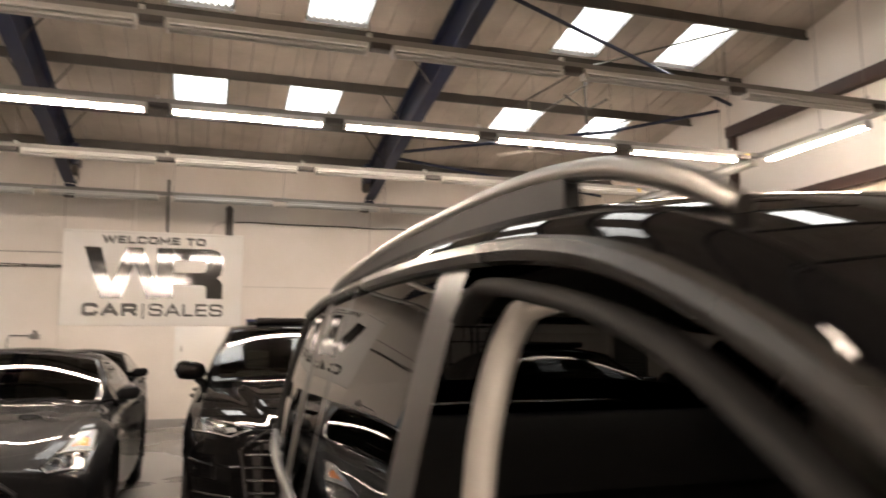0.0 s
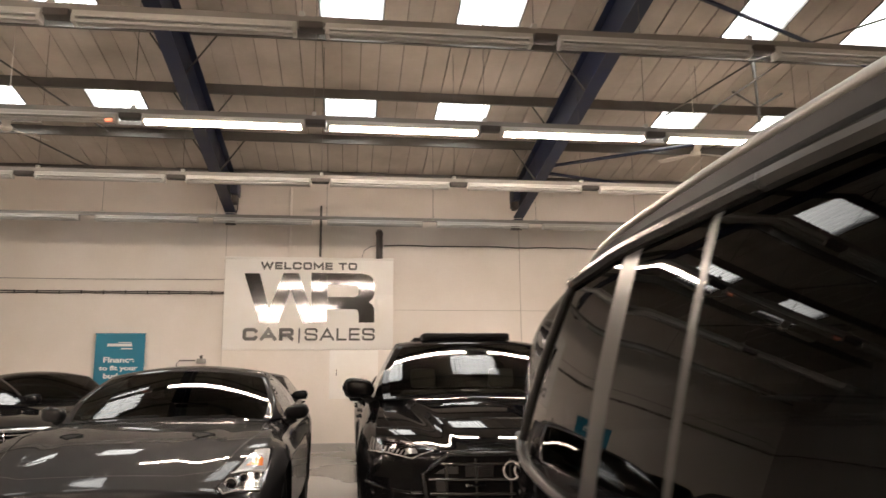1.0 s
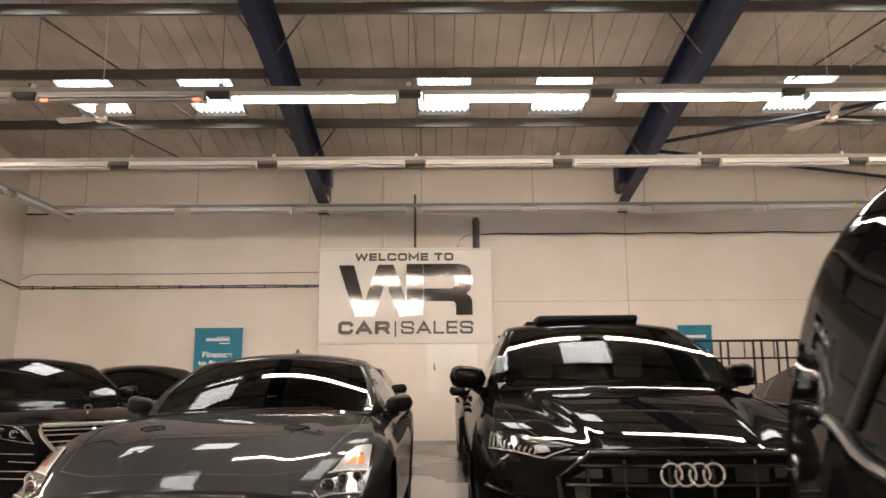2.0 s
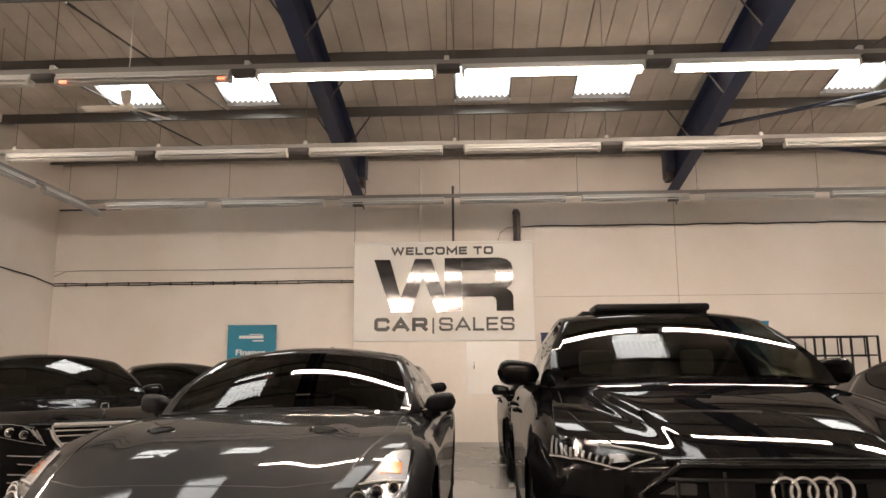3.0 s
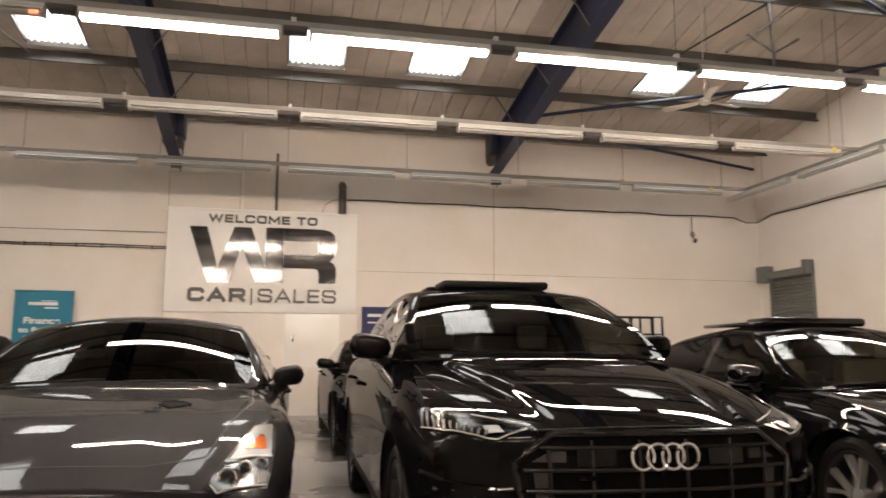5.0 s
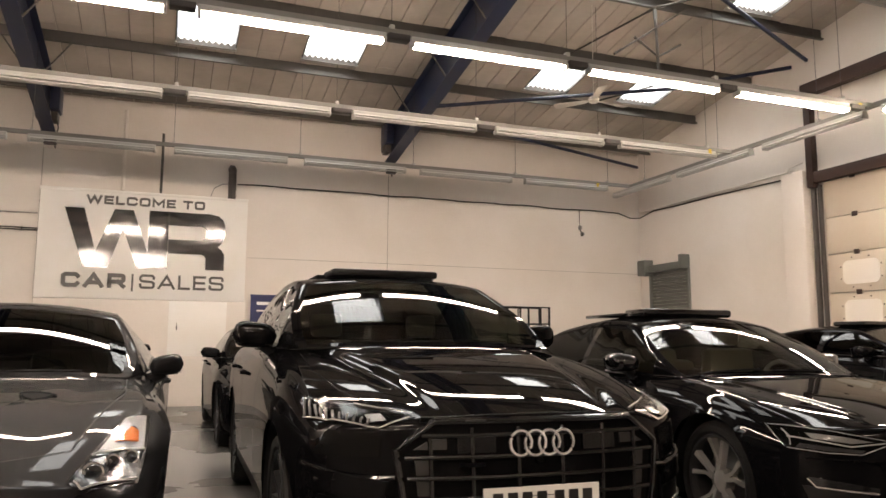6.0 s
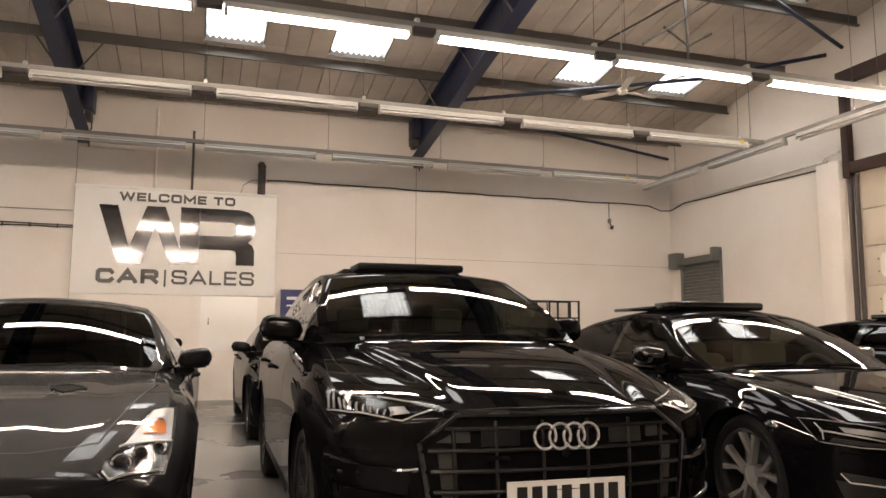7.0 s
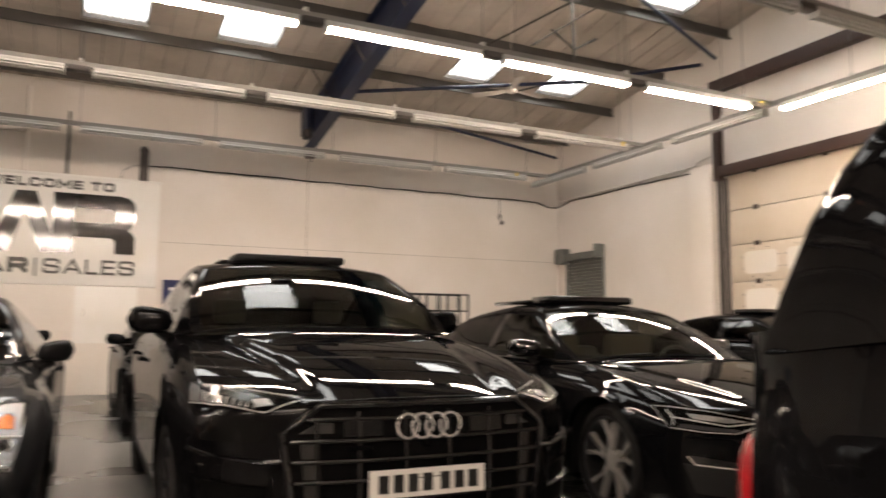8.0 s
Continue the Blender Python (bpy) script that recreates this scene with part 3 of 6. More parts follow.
def sign():
    e = empty("sign_board", (1.86, 17.86, 0), "large white sign board with mirrored logo and dark lettering", "sign")
    o = Vector((1.86, 17.86, 0))

    def at(bm):
        for v in bm.verts:
            v.co -= o
        return bm

    S, Z0 = 1 / 89.0, 4.0

    def p(u, v, d):
        return Vector((0.065 + (u - 638) * S, 17.86 - 0.018 + d, Z0 - (v - 424) * S))

    part("board", at(boxm(0.04, 3.705, 17.86, 17.995, 1.98, 4.0, bevel=0.008)), PANEL_WHITE, e)
    part("lower_panel", at(boxm(0.04, 3.73, 17.872, 17.995, 0.0, 1.972, bevel=0.004)), WALL, e, "cream panel below the board")
    part("top_rail", at(boxm(0.03, 3.715, 17.845, 17.995, 3.955, 4.01, bevel=0.006)), PANEL_WHITE, e)
    w = [(673, 456), (702, 456), (721.5, 526), (747.7, 455), (776.6, 455), (801.5, 524), (801.5, 553), (786, 553), (762, 487), (741, 553), (704.6, 553)]
    r = [(833, 454), (900, 454), (914, 457), (922, 464), (925, 474), (925, 492), (922, 503), (914, 511), (921, 516), (925, 524), (925, 551), (894.5, 551), (894.5, 532), (892, 527), (887, 525), (833, 525), (833, 501), (886, 501), (892, 498), (894, 492), (894, 484), (891, 479), (886, 477), (833, 477)]
    stem = [(801.5, 454), (832.8, 454), (832.8, 551), (801.5, 551)]
    part("emblem_shape", at(slab(bmesh.new(), w, p, 0.018)), MIRROR, e, "mirrored angular emblem shape")
    bm = slab(bmesh.new(), r, p, 0.018)
    slab(bm, stem, p, 0.018)
    part("emblem_shape", at(bm), MIRROR, e, "mirrored rounded emblem shape")

    def words(t, u0, u1, v0, v1, thick):
        """Wide block letters, each a mesh of mitred strokes."""
        gap, wide = 0.2, {"W": 1.5, "M": 1.25, "E": 0.92, "L": 0.86, " ": 0.35, "A": 1.2, "T": 1.0}
        total = sum(wide.get(ch, 1.08) for ch in t) + gap * (len(t) - 1)
        k, u = (u1 - u0) / total, u0
        for ch in t:
            w = wide.get(ch, 1.08) * k
            if ch != " ":
                bm = bmesh.new()
                for n, run in enumerate(GLYPHS[ch]):
                    h = thick / 2
                    stroke(bm, [(u + h + a * (w - thick), v1 - h - b * (v1 - v0 - thick)) for a, b in run], h, lambda x, y, d, n=n: p(x, y, d - 0.001 * n), 0.018)
                part("letter", at(bm), LETTER, e, "dark grey letter", angle=20)
            u += w + gap * k

    words("WELCOME TO", 704, 890, 433, 447.5, 3.6)
    words("CAR", 674, 770, 562, 586, 6.4)
    words("SALES", 791, 926, 562, 586, 3.9)
    part("divider", at(slab(bmesh.new(), [(779, 562), (782, 562), (782, 591), (779, 591)], p, 0.018)), LETTER, e)
    # access door in the lower panel
    part("access_door", at(boxm(2.33, 3.38, 17.866, 17.872, 0.93, 1.965, bevel=0.003)), PANEL_WHITE, e, "small flush white access door")
    part("door_pull", at(boxm(2.47, 2.49, 17.84, 17.868, 1.42, 1.56, bevel=0.004)), CHROME, e)


sign()


def banner(x0, x1, z1, mat, lines, label, name="banner"):
    e = empty(name, ((x0 + x1) / 2, 17.9, 0), label, "banner")
    o = Vector(((x0 + x1) / 2, 17.9, 0))

    def at(bm):
        for v in bm.verts:
            v.co -= o
        return bm

    part("print", at(boxm(x0, x1, 17.9, 17.906, 0.12, z1)), mat, e)
    part("top_rail", at(boxm(x0 - 0.01, x1 + 0.01, 17.89, 17.915, z1 - 0.015, z1 + 0.012, bevel=0.004)), mat, e)
    part("base", at(boxm(x0 + 0.05, x1 - 0.05, 17.8, 17.98, 0.0, 0.12, bevel=0.02)), TRAY, e)
    for t, a, b, c, d in lines:
        if t:
            part("lettering", at(fitted_text(t, a, b, c, d, 17.897, 0.03, 0.006)), WHITE, e, "white print")
        else:
            part("print_bar", at(boxm(a, b, 17.895, 17.8995, c, d)), WHITE, e, "pale logo bar")
    return e


x0 = -2.55
banner(x0, -1.545, 2.325, TEAL, [("Finance", x0 + 0.18, x0 + 0.8, 1.72, 1.84), ("to fit your", x0 + 0.1, x0 + 0.88, 1.53, 1.66), ("budget", x0 + 0.2, x0 + 0.74, 1.36, 1.50), ("", x0 + 0.24, x0 + 0.74, 2.06, 2.12), ("", x0 + 0.52, x0 + 0.75, 2.0, 2.025), ("", x0 + 0.45, x0 + 0.72, 2.135, 2.15)], "teal finance banner with white lettering by the wall")
banner(7.62, 8.33, 2.315, TEAL, [("", 7.72, 8.2, 2.06, 2.12), ("Finance", 7.7, 8.24, 1.74, 1.84)], "teal finance banner with white lettering by the wall")
banner(3.83, 4.62, 2.12, NAVY, [("", 3.95, 4.4, 1.93, 1.99), ("", 3.95, 4.3, 1.8, 1.83)], "navy blue banner with a small white logo bar")


# ---- metal rack by the wall
def rack():
    e = empty("metal_rack", (9.4, 17.5, 0), "rusty dark metal display rack standing by the wall", "rack")
    xs = (7.75, 8.42, 9.1, 9.6, 10.1)
    for x in xs:
        for y in (-0.2, 0.2):
            part("post", boxm(x - 9.4 - 0.018, x - 9.4 + 0.018, y - 0.018, y + 0.018, 0, 1.99, bevel=0.004), PLASTIC, e)
    for z in (1.975, 1.62, 1.1, 0.3):
        for y in (-0.2, 0.2):
            part("rail", boxm(7.75 - 9.4, 10.1 - 9.4, y - 0.014, y + 0.014, z - 0.014, z + 0.014, bevel=0.003), PLASTIC, e)
    for x in (8.1, 8.75, 9.35, 9.85):
        part("bar", boxm(x - 9.4 - 0.01, x - 9.4 + 0.01, -0.21, -0.19, 1.62, 1.98), PLASTIC, e)


rack()


# ---- cables, conduits and small wall gear
def cable(name, pts, r, label, cat="cable", mat=None):
    o = Vector(pts[0])
    e = tagged(mesh_object(name, tubem([Vector(p) - o for p in pts], r, 6), mat or CABLE), label, cat)
    e.matrix_world = Matrix.Translation(o)
    return e


def sagged(xs, z, amp, y, seed):
    rnd = random.Random(seed)
    return [(x, y, z + rnd.uniform(-amp, amp)) for x in xs]


cable("wall_cable", sagged([3.5 + 0.37 * i for i in range(25)], 4.33, 0.012, 17.985, 1) + [(12.7, 17.985, 4.22), (12.95, 17.97, 4.23)], 0.014, "black cable clipped along the wall")
cable("wall_cable", [(12.965, 17.95, 4.23), (12.965, 17.4, 4.33), (12.965, 16.5, 4.30), (12.965, 15.4, 4.30), (12.965, 14.2, 4.27), (12.965, 13.37, 4.25)], 0.014, "black cable clipped along the side wall")
cable("wall_cable", sagged([XL + 0.02 + 0.3365 * i for i in range(20)], 3.24, 0.008, 17.985, 2), 0.012, "pair of black cables clipped along the wall")
cable("wall_cable", sagged([XL + 0.02 + 0.3365 * i for i in range(20)], 3.20, 0.008, 17.985, 3), 0.012, "pair of black cables clipped along the wall")
cable("wall_cable", [(XL + 0.015, 17.97, 3.22), (XL + 0.015, 17.2, 3.3), (XL + 0.015, 16.0, 3.34), (XL + 0.015, 13.0, 3.4), (XL + 0.015, 8.0, 3.4)], 0.014, "black cable clipped along the side wall")
cable("wall_cable", [(XL + 0.02, 17.985, 3.40), (-6.1, 17.985, 3.5), (-5.8, 17.985, 3.515), (-3.0, 17.985, 3.5), (0.0, 17.985, 3.52)], 0.008, "thin grey cable along the wall", mat=TRAY)
for k in range(14):
    tagged(mesh_object("cable_clip", boxm(-6.1 + 0.45 * k, -6.075 + 0.45 * k, 17.965, 17.998, 3.175, 3.262, bevel=0.004), GAPM), "small dark clip holding the paired cables", "clip", "cable clips")
cable("conduit", [(XL + 0.02, 17.97, 4.825), (-5.0, 17.97, 4.825)], 0.02, "short dark conduit on the wall", "conduit")
cable("conduit", [(1.40, 17.96, 5.6), (1.40, 17.96, 4.04)], 0.04, "cream painted pipe down the wall", "pipe", WALL)
cable("conduit", [(0.02, 17.97, 4.75), (1.40, 17.97, 4.75)], 0.012, "thin painted conduit on the wall", "conduit", WALL)
cable("conduit", [(2.08, 17.9, 5.2), (2.08, 17.96, 4.95), (2.08, 17.96, 4.04)], 0.028, "grey conduit dropping behind the sign", "conduit", STEEL)
cable("flue_pipe", [(3.39, 17.86, 4.0), (3.39, 17.86, 4.5), (3.39, 17.88, 4.58), (3.39, 17.99, 4.63)], 0.085, "dark pipe bent into the wall above the sign", "pipe", GAPM)
cable("wall_cable", [(3.42, 17.97, 4.33), (3.2, 17.97, 4.3), (3.05, 17.97, 4.2), (3.0, 17.97, 4.04)], 0.01, "thin grey cable beside the pipe", mat=TRAY)


def cctv():
    e = empty("security_camera", (11.3, 17.93, 3.72), "small dark security camera on a cable drop", "camera")
    part("mount", boxm(-0.035, 0.035, 0.0, 0.06, 0.13, 0.23, bevel=0.01), TRAY, e)
    part("arm", tubem([(0, 0.03, 0.14), (0, -0.02, 0.07), (0.0, -0.05, 0.03)], 0.014), GAPM, e)
    part("body", tubem([(0.05, 0.0, 0.04), (-0.05, -0.14, -0.01)], 0.04, 12), GAPM, e)
    part("cable", tubem([(0, 0.05, 0.2), (0.0, 0.05, 0.6)], 0.008, 6), CABLE, e)


cctv()


def wall_box(x, z):
    e = empty("wall_bracket", (x, 17.9, z), "small dark box on a bracket on the wall", "wall box")
    part("case", boxm(-0.09, 0.09, -0.05, 0.08, -0.05, 0.06, bevel=0.012), TRAY, e)
    part("knob", tubem([(0, 0, 0.05), (0, 0, 0.13)], 0.03, 10), GAPM, e)
    part("pipe", tubem([(-0.12, 0, 0.02), (-0.45, 0, 0.02), (-0.5, 0, -0.05), (-0.5, 0, -0.4)], 0.014, 8), STEEL, e)


wall_box(-0.38, 1.74)


# ---- goods door, frame and the roller shutter
def goods_door():
    e = empty("sectional_door", (13.02, 10.1, 0), "cream sectional goods door with rounded frosted windows", "door")
    o = Vector((13.02, 10.1, 0))

    def at(bm):
        for v in bm.verts:
            v.co -= o
        return bm

    edges = [0.0, 0.75, 1.42, 2.08, 2.75, 3.39, 4.05]
    for z0, z1 in zip(edges, edges[1:]):
        p = part("panel", at(boxm(13.02, 13.07, DOOR_Y0 + 0.02, DOOR_Y1 - 0.02, z0 + 0.006, z1 - 0.006, bevel=0.008)), DOORP, e)
        for y in (12.0, 10.6, 9.2, 8.0):
            part("hinge", at(boxm(13.0, 13.02, y - 0.05, y + 0.05, z1 - 0.04, z1 + 0.04, bevel=0.004)), BROWN, p, "small brown hinge")
        if z0 in (1.42, 2.08):
            for y in (11.95, 11.05, 10.15, 9.25, 8.35):
                def rr(u, v, d, y=y, z=(z0 + z1) / 2):
                    return Vector((13.012 + d, y + u, z + v)) - o
                pts = []
                for cx, cz, a0 in ((0.25, 0.1, 0), (-0.25, 0.1, 90), (-0.25, -0.1, 180), (0.25, -0.1, 270)):
                    for k in range(6):
                        a = radians(a0 + 18 * k)
                        pts.append((cx + 0.1 * math.cos(a), cz + 0.1 * math.sin(a)))
                # Opaque pale pane: its colour stands in for daylight coming through.
                part("window", slab(bmesh.new(), pts, rr, 0.02), FROST, p, "frosted window, daylight put in as pale colour")
                for k in range(8):
                    a = radians(22.5 + 45 * k)
                    u, v = 0.42 * math.cos(a), 0.27 * math.sin(a)
                    part("screw", at(tubem([(13.008, y + u, (z0 + z1) / 2 + v), (13.02, y + u, (z0 + z1) / 2 + v)], 0.012, 6)), BROWN, p)


goods_door()


def door_frame():
    e = empty("door_frame", (12.9, 12.7, 0), "red-brown steel frame round the goods door", "door frame")
    o = Vector((12.9, 12.7, 0))
    for nm, b in (("post", (12.84, 12.97, 12.65, 12.79, 3.96, 5.75)), ("lower_post", (12.9, 12.97, 12.70, 12.77, 0, 3.955)), ("lintel", (12.84, 12.97, 6.5, 12.64, 4.03, 4.22)), ("top_beam", (12.80, 12.97, 6.5, 12.80, 5.62, 5.84)), ("guide", (12.93, 13.0, 12.60, 12.655, 0, 4.0))):
        bm = boxm(*b, bevel=0.006)
        for v in bm.verts:
            v.co -= o
        part(nm, bm, GAPM if nm in ("guide", "lower_post") else BROWN, e)


door_frame()


def shutter():
    e = empty("roller_shutter", (12.96, 16.9, 0), "grey roller shutter with its box, partly seen", "shutter")
    o = Vector((12.96, 16.9, 0))

    def at(bm):
        for v in bm.verts:
            v.co -= o
        return bm

    for i in range(38):
        z = 0.02 + 0.075 * i
        part("slat", at(slab(bmesh.new(), [(0, 0), (0.012, 0.012), (0.016, 0.035), (0.012, 0.06), (0, 0.07), (-0.004, 0.035)], lambda u, v, d, z=z: Vector((12.99 - u, SH_Y0 + d, z + v)), SH_Y1 - SH_Y0)), SHUTTER, e)
    part("guide", at(boxm(12.93, 12.99, SH_Y0 - 0.06, SH_Y0 + 0.02, 0, 3.1, bevel=0.006)), SHUTTER, e)
    part("guide", at(boxm(12.93, 12.99, SH_Y1 - 0.02, SH_Y1 + 0.06, 0, 2.9, bevel=0.006)), SHUTTER, e)
    part("housing", at(boxm(12.80, 12.98, SH_Y0 + 0.02, SH_Y1 + 0.1, 2.86, 3.02, bevel=0.02)), SHUTTER, e)
    part("motor_box", at(boxm(12.74, 12.98, SH_Y1 - 0.05, SH_Y1 + 0.25, 2.80, 3.16, bevel=0.015)), SHUTTER, e)
    part("end_plate", at(boxm(12.76, 12.98, SH_Y0 - 0.06, SH_Y0 + 0.06, 2.86, 3.16, bevel=0.01)), SHUTTER, e)


shutter()
cable("conduit", [(12.94, 17.9, 4.36), (12.94, 13.2, 4.36)], 0.022, "painted pipe along the side wall", "pipe", WALL)
cable("conduit", [(12.94, 13.3, 4.36), (12.9, 13.2, 4.42), (12.9, 12.9, 4.46)], 0.02, "painted pipe bend by the column", "pipe", WALL)


# ---------------------------------------------------------------- cars
def pchip(keys, t):
    """Smooth values through rows (t, v1, v2 ...), with no overshoot."""
    ks = np.array(keys, float)
    x, v = ks[:, 0], ks[:, 1:]
    if t <= x[0]:
        return v[0]
    if t >= x[-1]:
        return v[-1]
    h = np.diff(x)
    d = np.diff(v, axis=0) / h[:, None]
    m = np.zeros_like(v)
    m[0], m[-1] = d[0], d[-1]
    for i in range(1, len(x) - 1):
        w1, w2 = 2 * h[i] + h[i - 1], h[i] + 2 * h[i - 1]
        ok = d[i - 1] * d[i] > 0
        with np.errstate(divide="ignore", invalid="ignore"):
            m[i] = np.where(ok, (w1 + w2) / (w1 / d[i - 1] + w2 / d[i]), 0.0)
    i = int(np.searchsorted(x, t) - 1)
    s = (t - x[i]) / h[i]
    return (1 + 2 * s) * (1 - s) ** 2 * v[i] + s * (1 - s) ** 2 * h[i] * m[i] + s * s * (3 - 2 * s) * v[i + 1] + s * s * (s - 1) * h[i] * m[i + 1]


def bez(a, b, c, n):
    """n points of the curve from a by b to c, without a."""
    return [((1 - s) ** 2 * a[0] + 2 * s * (1 - s) * b[0] + s * s * c[0], (1 - s) ** 2 * a[1] + 2 * s * (1 - s) * b[1] + s * s * c[1]) for s in [(i + 1) / n for i in range(n)]]


def sstep(a, b, x):
    s = min(1.0, max(0.0, (x - a) / (b - a)))
    return s * s * (3 - 2 * s)


class Car:
    """A car body lofted from rows along its length; the nose is at y = 0 and points to -y."""

    def __init__(self, name, spec, at, paintwork, label, turn=0.0, size=1.0):
        self.s = spec
        self.paint = paintwork
        self.root = empty(name, label=label, category="car", group="parked cars")
        self.root.matrix_basis = pose(at[0], at[1], 0, 0, 0, turn) @ Matrix.Scale(size, 4)
        self.W = max(r[3] for r in spec["rows"])
        self.L = spec["rows"][-1][0]
        self.memo = {}
        self.skin = None

    # rows: y, w_low, z_low, w_max, z_max, w_sh, z_sh, z_c
    def row(self, y):
        """The row at y, evened out over half a metre so that highlights run smoothly."""
        k = ("row", round(y, 4))
        if k not in self.memo:
            rows, end, tot = self.s["rows"], self.L, 0.0
            for i in range(-6, 7):
                q, w = y + i * 0.042, 1 - abs(i) / 7
                if q < 0:
                    v = 2 * pchip(rows, 0) - pchip(rows, -q)
                elif q > end:
                    v = 2 * pchip(rows, end) - pchip(rows, 2 * end - q)
                else:
                    v = pchip(rows, q)
                tot = tot + w * v
            self.memo[k] = tot / 7
        return self.memo[k]

    def half(self, y):
        wl, zl, wm, zm, ws, zs, zc = self.row(y)
        pts = [(0.0, zl), (wl * 0.5, zl), (wl * 0.92, zl)]
        pts += bez((wl * 0.92, zl), (wm * 0.99, zl), (wm * 0.985, zl + 0.14), 4)
        pts += bez((wm * 0.985, zl + 0.14), (wm, (zl + zm) / 2 + 0.05), (wm, zm), 7)
        k = self.s.get("shoulder", 0.75)
        pts += bez((wm, zm), (wm, zm + k * (zs - zm)), (ws + 0.04 * (wm - ws), zs - 0.05 * (zs - zm)), 6)
        pts.append((ws, zs))
        n = 56
        for i in range(1, n + 1):
            x = ws * (1 - i / n)
            pts.append((x, zs + (zc - zs) * (1 - (x / ws) ** 2.2)))
        hood = self.s.get("hood")
        if hood:
            pts = pts[:-n] + [(x, z + hood(x, y)) for x, z in pts[-n:]]
        return pts

    def warp(self, x, y, z):
        """Bows the nose and the tail in plan and in side view."""
        s = self.s
        u = min(1.2, abs(x) / self.W)
        a = 1 - sstep(0, s.get("nose_len", 1.3), y)
        b = sstep(self.L - 0.9, self.L, y)
        c1, c2, rz, z0 = s["nose"]
        d = (c1 * u ** 2 + c2 * u ** 5 + rz * (z - z0) ** 2) * a
        e1, e2 = s.get("tail", (0.12, 0.12))
        return y + d - (e1 * u ** 2 + e2 * u ** 5) * b

    def extent(self, y, z):
        """Half width of the section at y and height z; 0 above or below it."""
        best = 0.0
        pts = self.cached(y)
        for (x0, z0), (x1, z1) in zip(pts, pts[1:]):
            if min(z0, z1) <= z <= max(z0, z1) and abs(z1 - z0) > 1e-9:
                best = max(best, x0 + (x1 - x0) * (z - z0) / (z1 - z0))
        return best

    def cached(self, y):
        k = round(y, 3)
        if k not in self.memo:
            self.memo[k] = self.half(k)
        return self.memo[k]

    def front(self, x, z, out=0.0):
        """The place on the nose at x and z, out metres before it; it follows the corner on to the wing."""
        e = self.extent(0.0, z)
        ax = abs(x)
        if e > 0 and ax <= e:
            r = ax / e
            y = -0.03 + 0.03 * max(0.0, (r - 0.9) / 0.1) ** 2
        else:
            lo, hi = 0.0, 0.95
            for _ in range(9):
                mid = (lo + hi) / 2
                if self.extent(mid, z) >= ax:
                    hi = mid
                else:
                    lo = mid
            y = hi
        k = sstep(0.0, 0.25, y)
        return Vector((x + math.copysign(out * 0.9 * k, x), self.warp(x, y, z) - out * (1 - 0.5 * k), z + out * 0.4 * k))

    def side_x(self, y, z):
        pts = self.half(y)[2:21]
        for (x0, z0), (x1, z1) in zip(pts, pts[1:]):
            if z0 <= z <= z1 and z1 > z0:
                return x0 + (x1 - x0) * (z - z0) / (z1 - z0)
        return pts[-1][0]

    def top_z(self, x, y):
        pts = self.half(y)[20:]
        x = abs(x)
        for (x0, z0), (x1, z1) in zip(pts, pts[1:]):
            if x1 <= x <= x0:
                return z0 + (z1 - z0) * (x0 - x) / max(1e-6, x0 - x1)
        return pts[0][1]

    def ystations(self):
        n = int(1.8 / 0.045)
        m = int((self.L - 1.8) / 0.075)
        return [1.8 * i / n for i in range(n)] + [1.8 + (self.L - 1.8) * i / m for i in range(m + 1)]

    def build_body(self, cabin_mat):
        s = self.s
        ys = self.ystations()
        bm = bmesh.new()
        rings = []
        secs = [(y, self.half(y)) for y in ys]

        def ring(y, pts, shrink=1.0, zmid=0.0):
            full = [(x, z) for x, z in pts] + [(-x, z) for x, z in pts[-2:0:-1]]
            out = []
            for x, z in full:
                x, z = x * shrink, zmid + (z - zmid) * shrink
                out.append(bm.verts.new((x, self.warp(x, y, z), z)))
            return out

        y0, p0 = secs[0]
        zm = (p0[0][1] + p0[-1][1]) / 2
        for k, dy in ((0.35, -0.03), (0.7, -0.03), (0.88, -0.03), (0.95, -0.026), (0.985, -0.014)):
            rings.append(ring(dy, p0, k, zm))
        first = rings[0]
        for y, p in secs:
            rings.append(ring(y, p))
        yl, pl = secs[-1]
        zl = (pl[0][1] + pl[-1][1]) / 2
        for k, dy in ((0.985, 0.014), (0.95, 0.026), (0.88, 0.03), (0.7, 0.03), (0.35, 0.03)):
            rings.append(ring(yl + dy, pl, k, zl))
        m = len(first)
        faces = {}
        for a, b in zip(rings, rings[1:]):
            for k in range(m):
                faces[bm.faces.new((a[k], b[k], b[(k + 1) % m], a[(k + 1) % m]))] = k
        bm.faces.new(first)
        bm.faces.new(rings[-1][::-1])
        # wheel arches
        gone = []
        for ya in s["axles"]:
            R = s["arch"]
            inside = {v for v in bm.verts if abs(v.co.x) > 0.5 * self.W and math.hypot(v.co.y - ya, v.co.z - s["wheel_r"]) < R}
            gone += [f for f in bm.faces if all(v in inside for v in f.verts)]
            for v in inside:
                d = Vector((v.co.y - ya, v.co.z - s["wheel_r"]))
                d = d.normalized() * R if d.length > 1e-4 else Vector((0, R))
                v.co.y, v.co.z = ya + d.x, max(s["wheel_r"] + d.y, 0.12)
        bmesh.ops.delete(bm, geom=list(set(gone)), context="FACES")
        bmesh.ops.delete(bm, geom=[v for v in bm.verts if not v.link_faces], context="VERTS")
        # the deck under the glass is the cabin
        c0, c1 = s["cabin"]
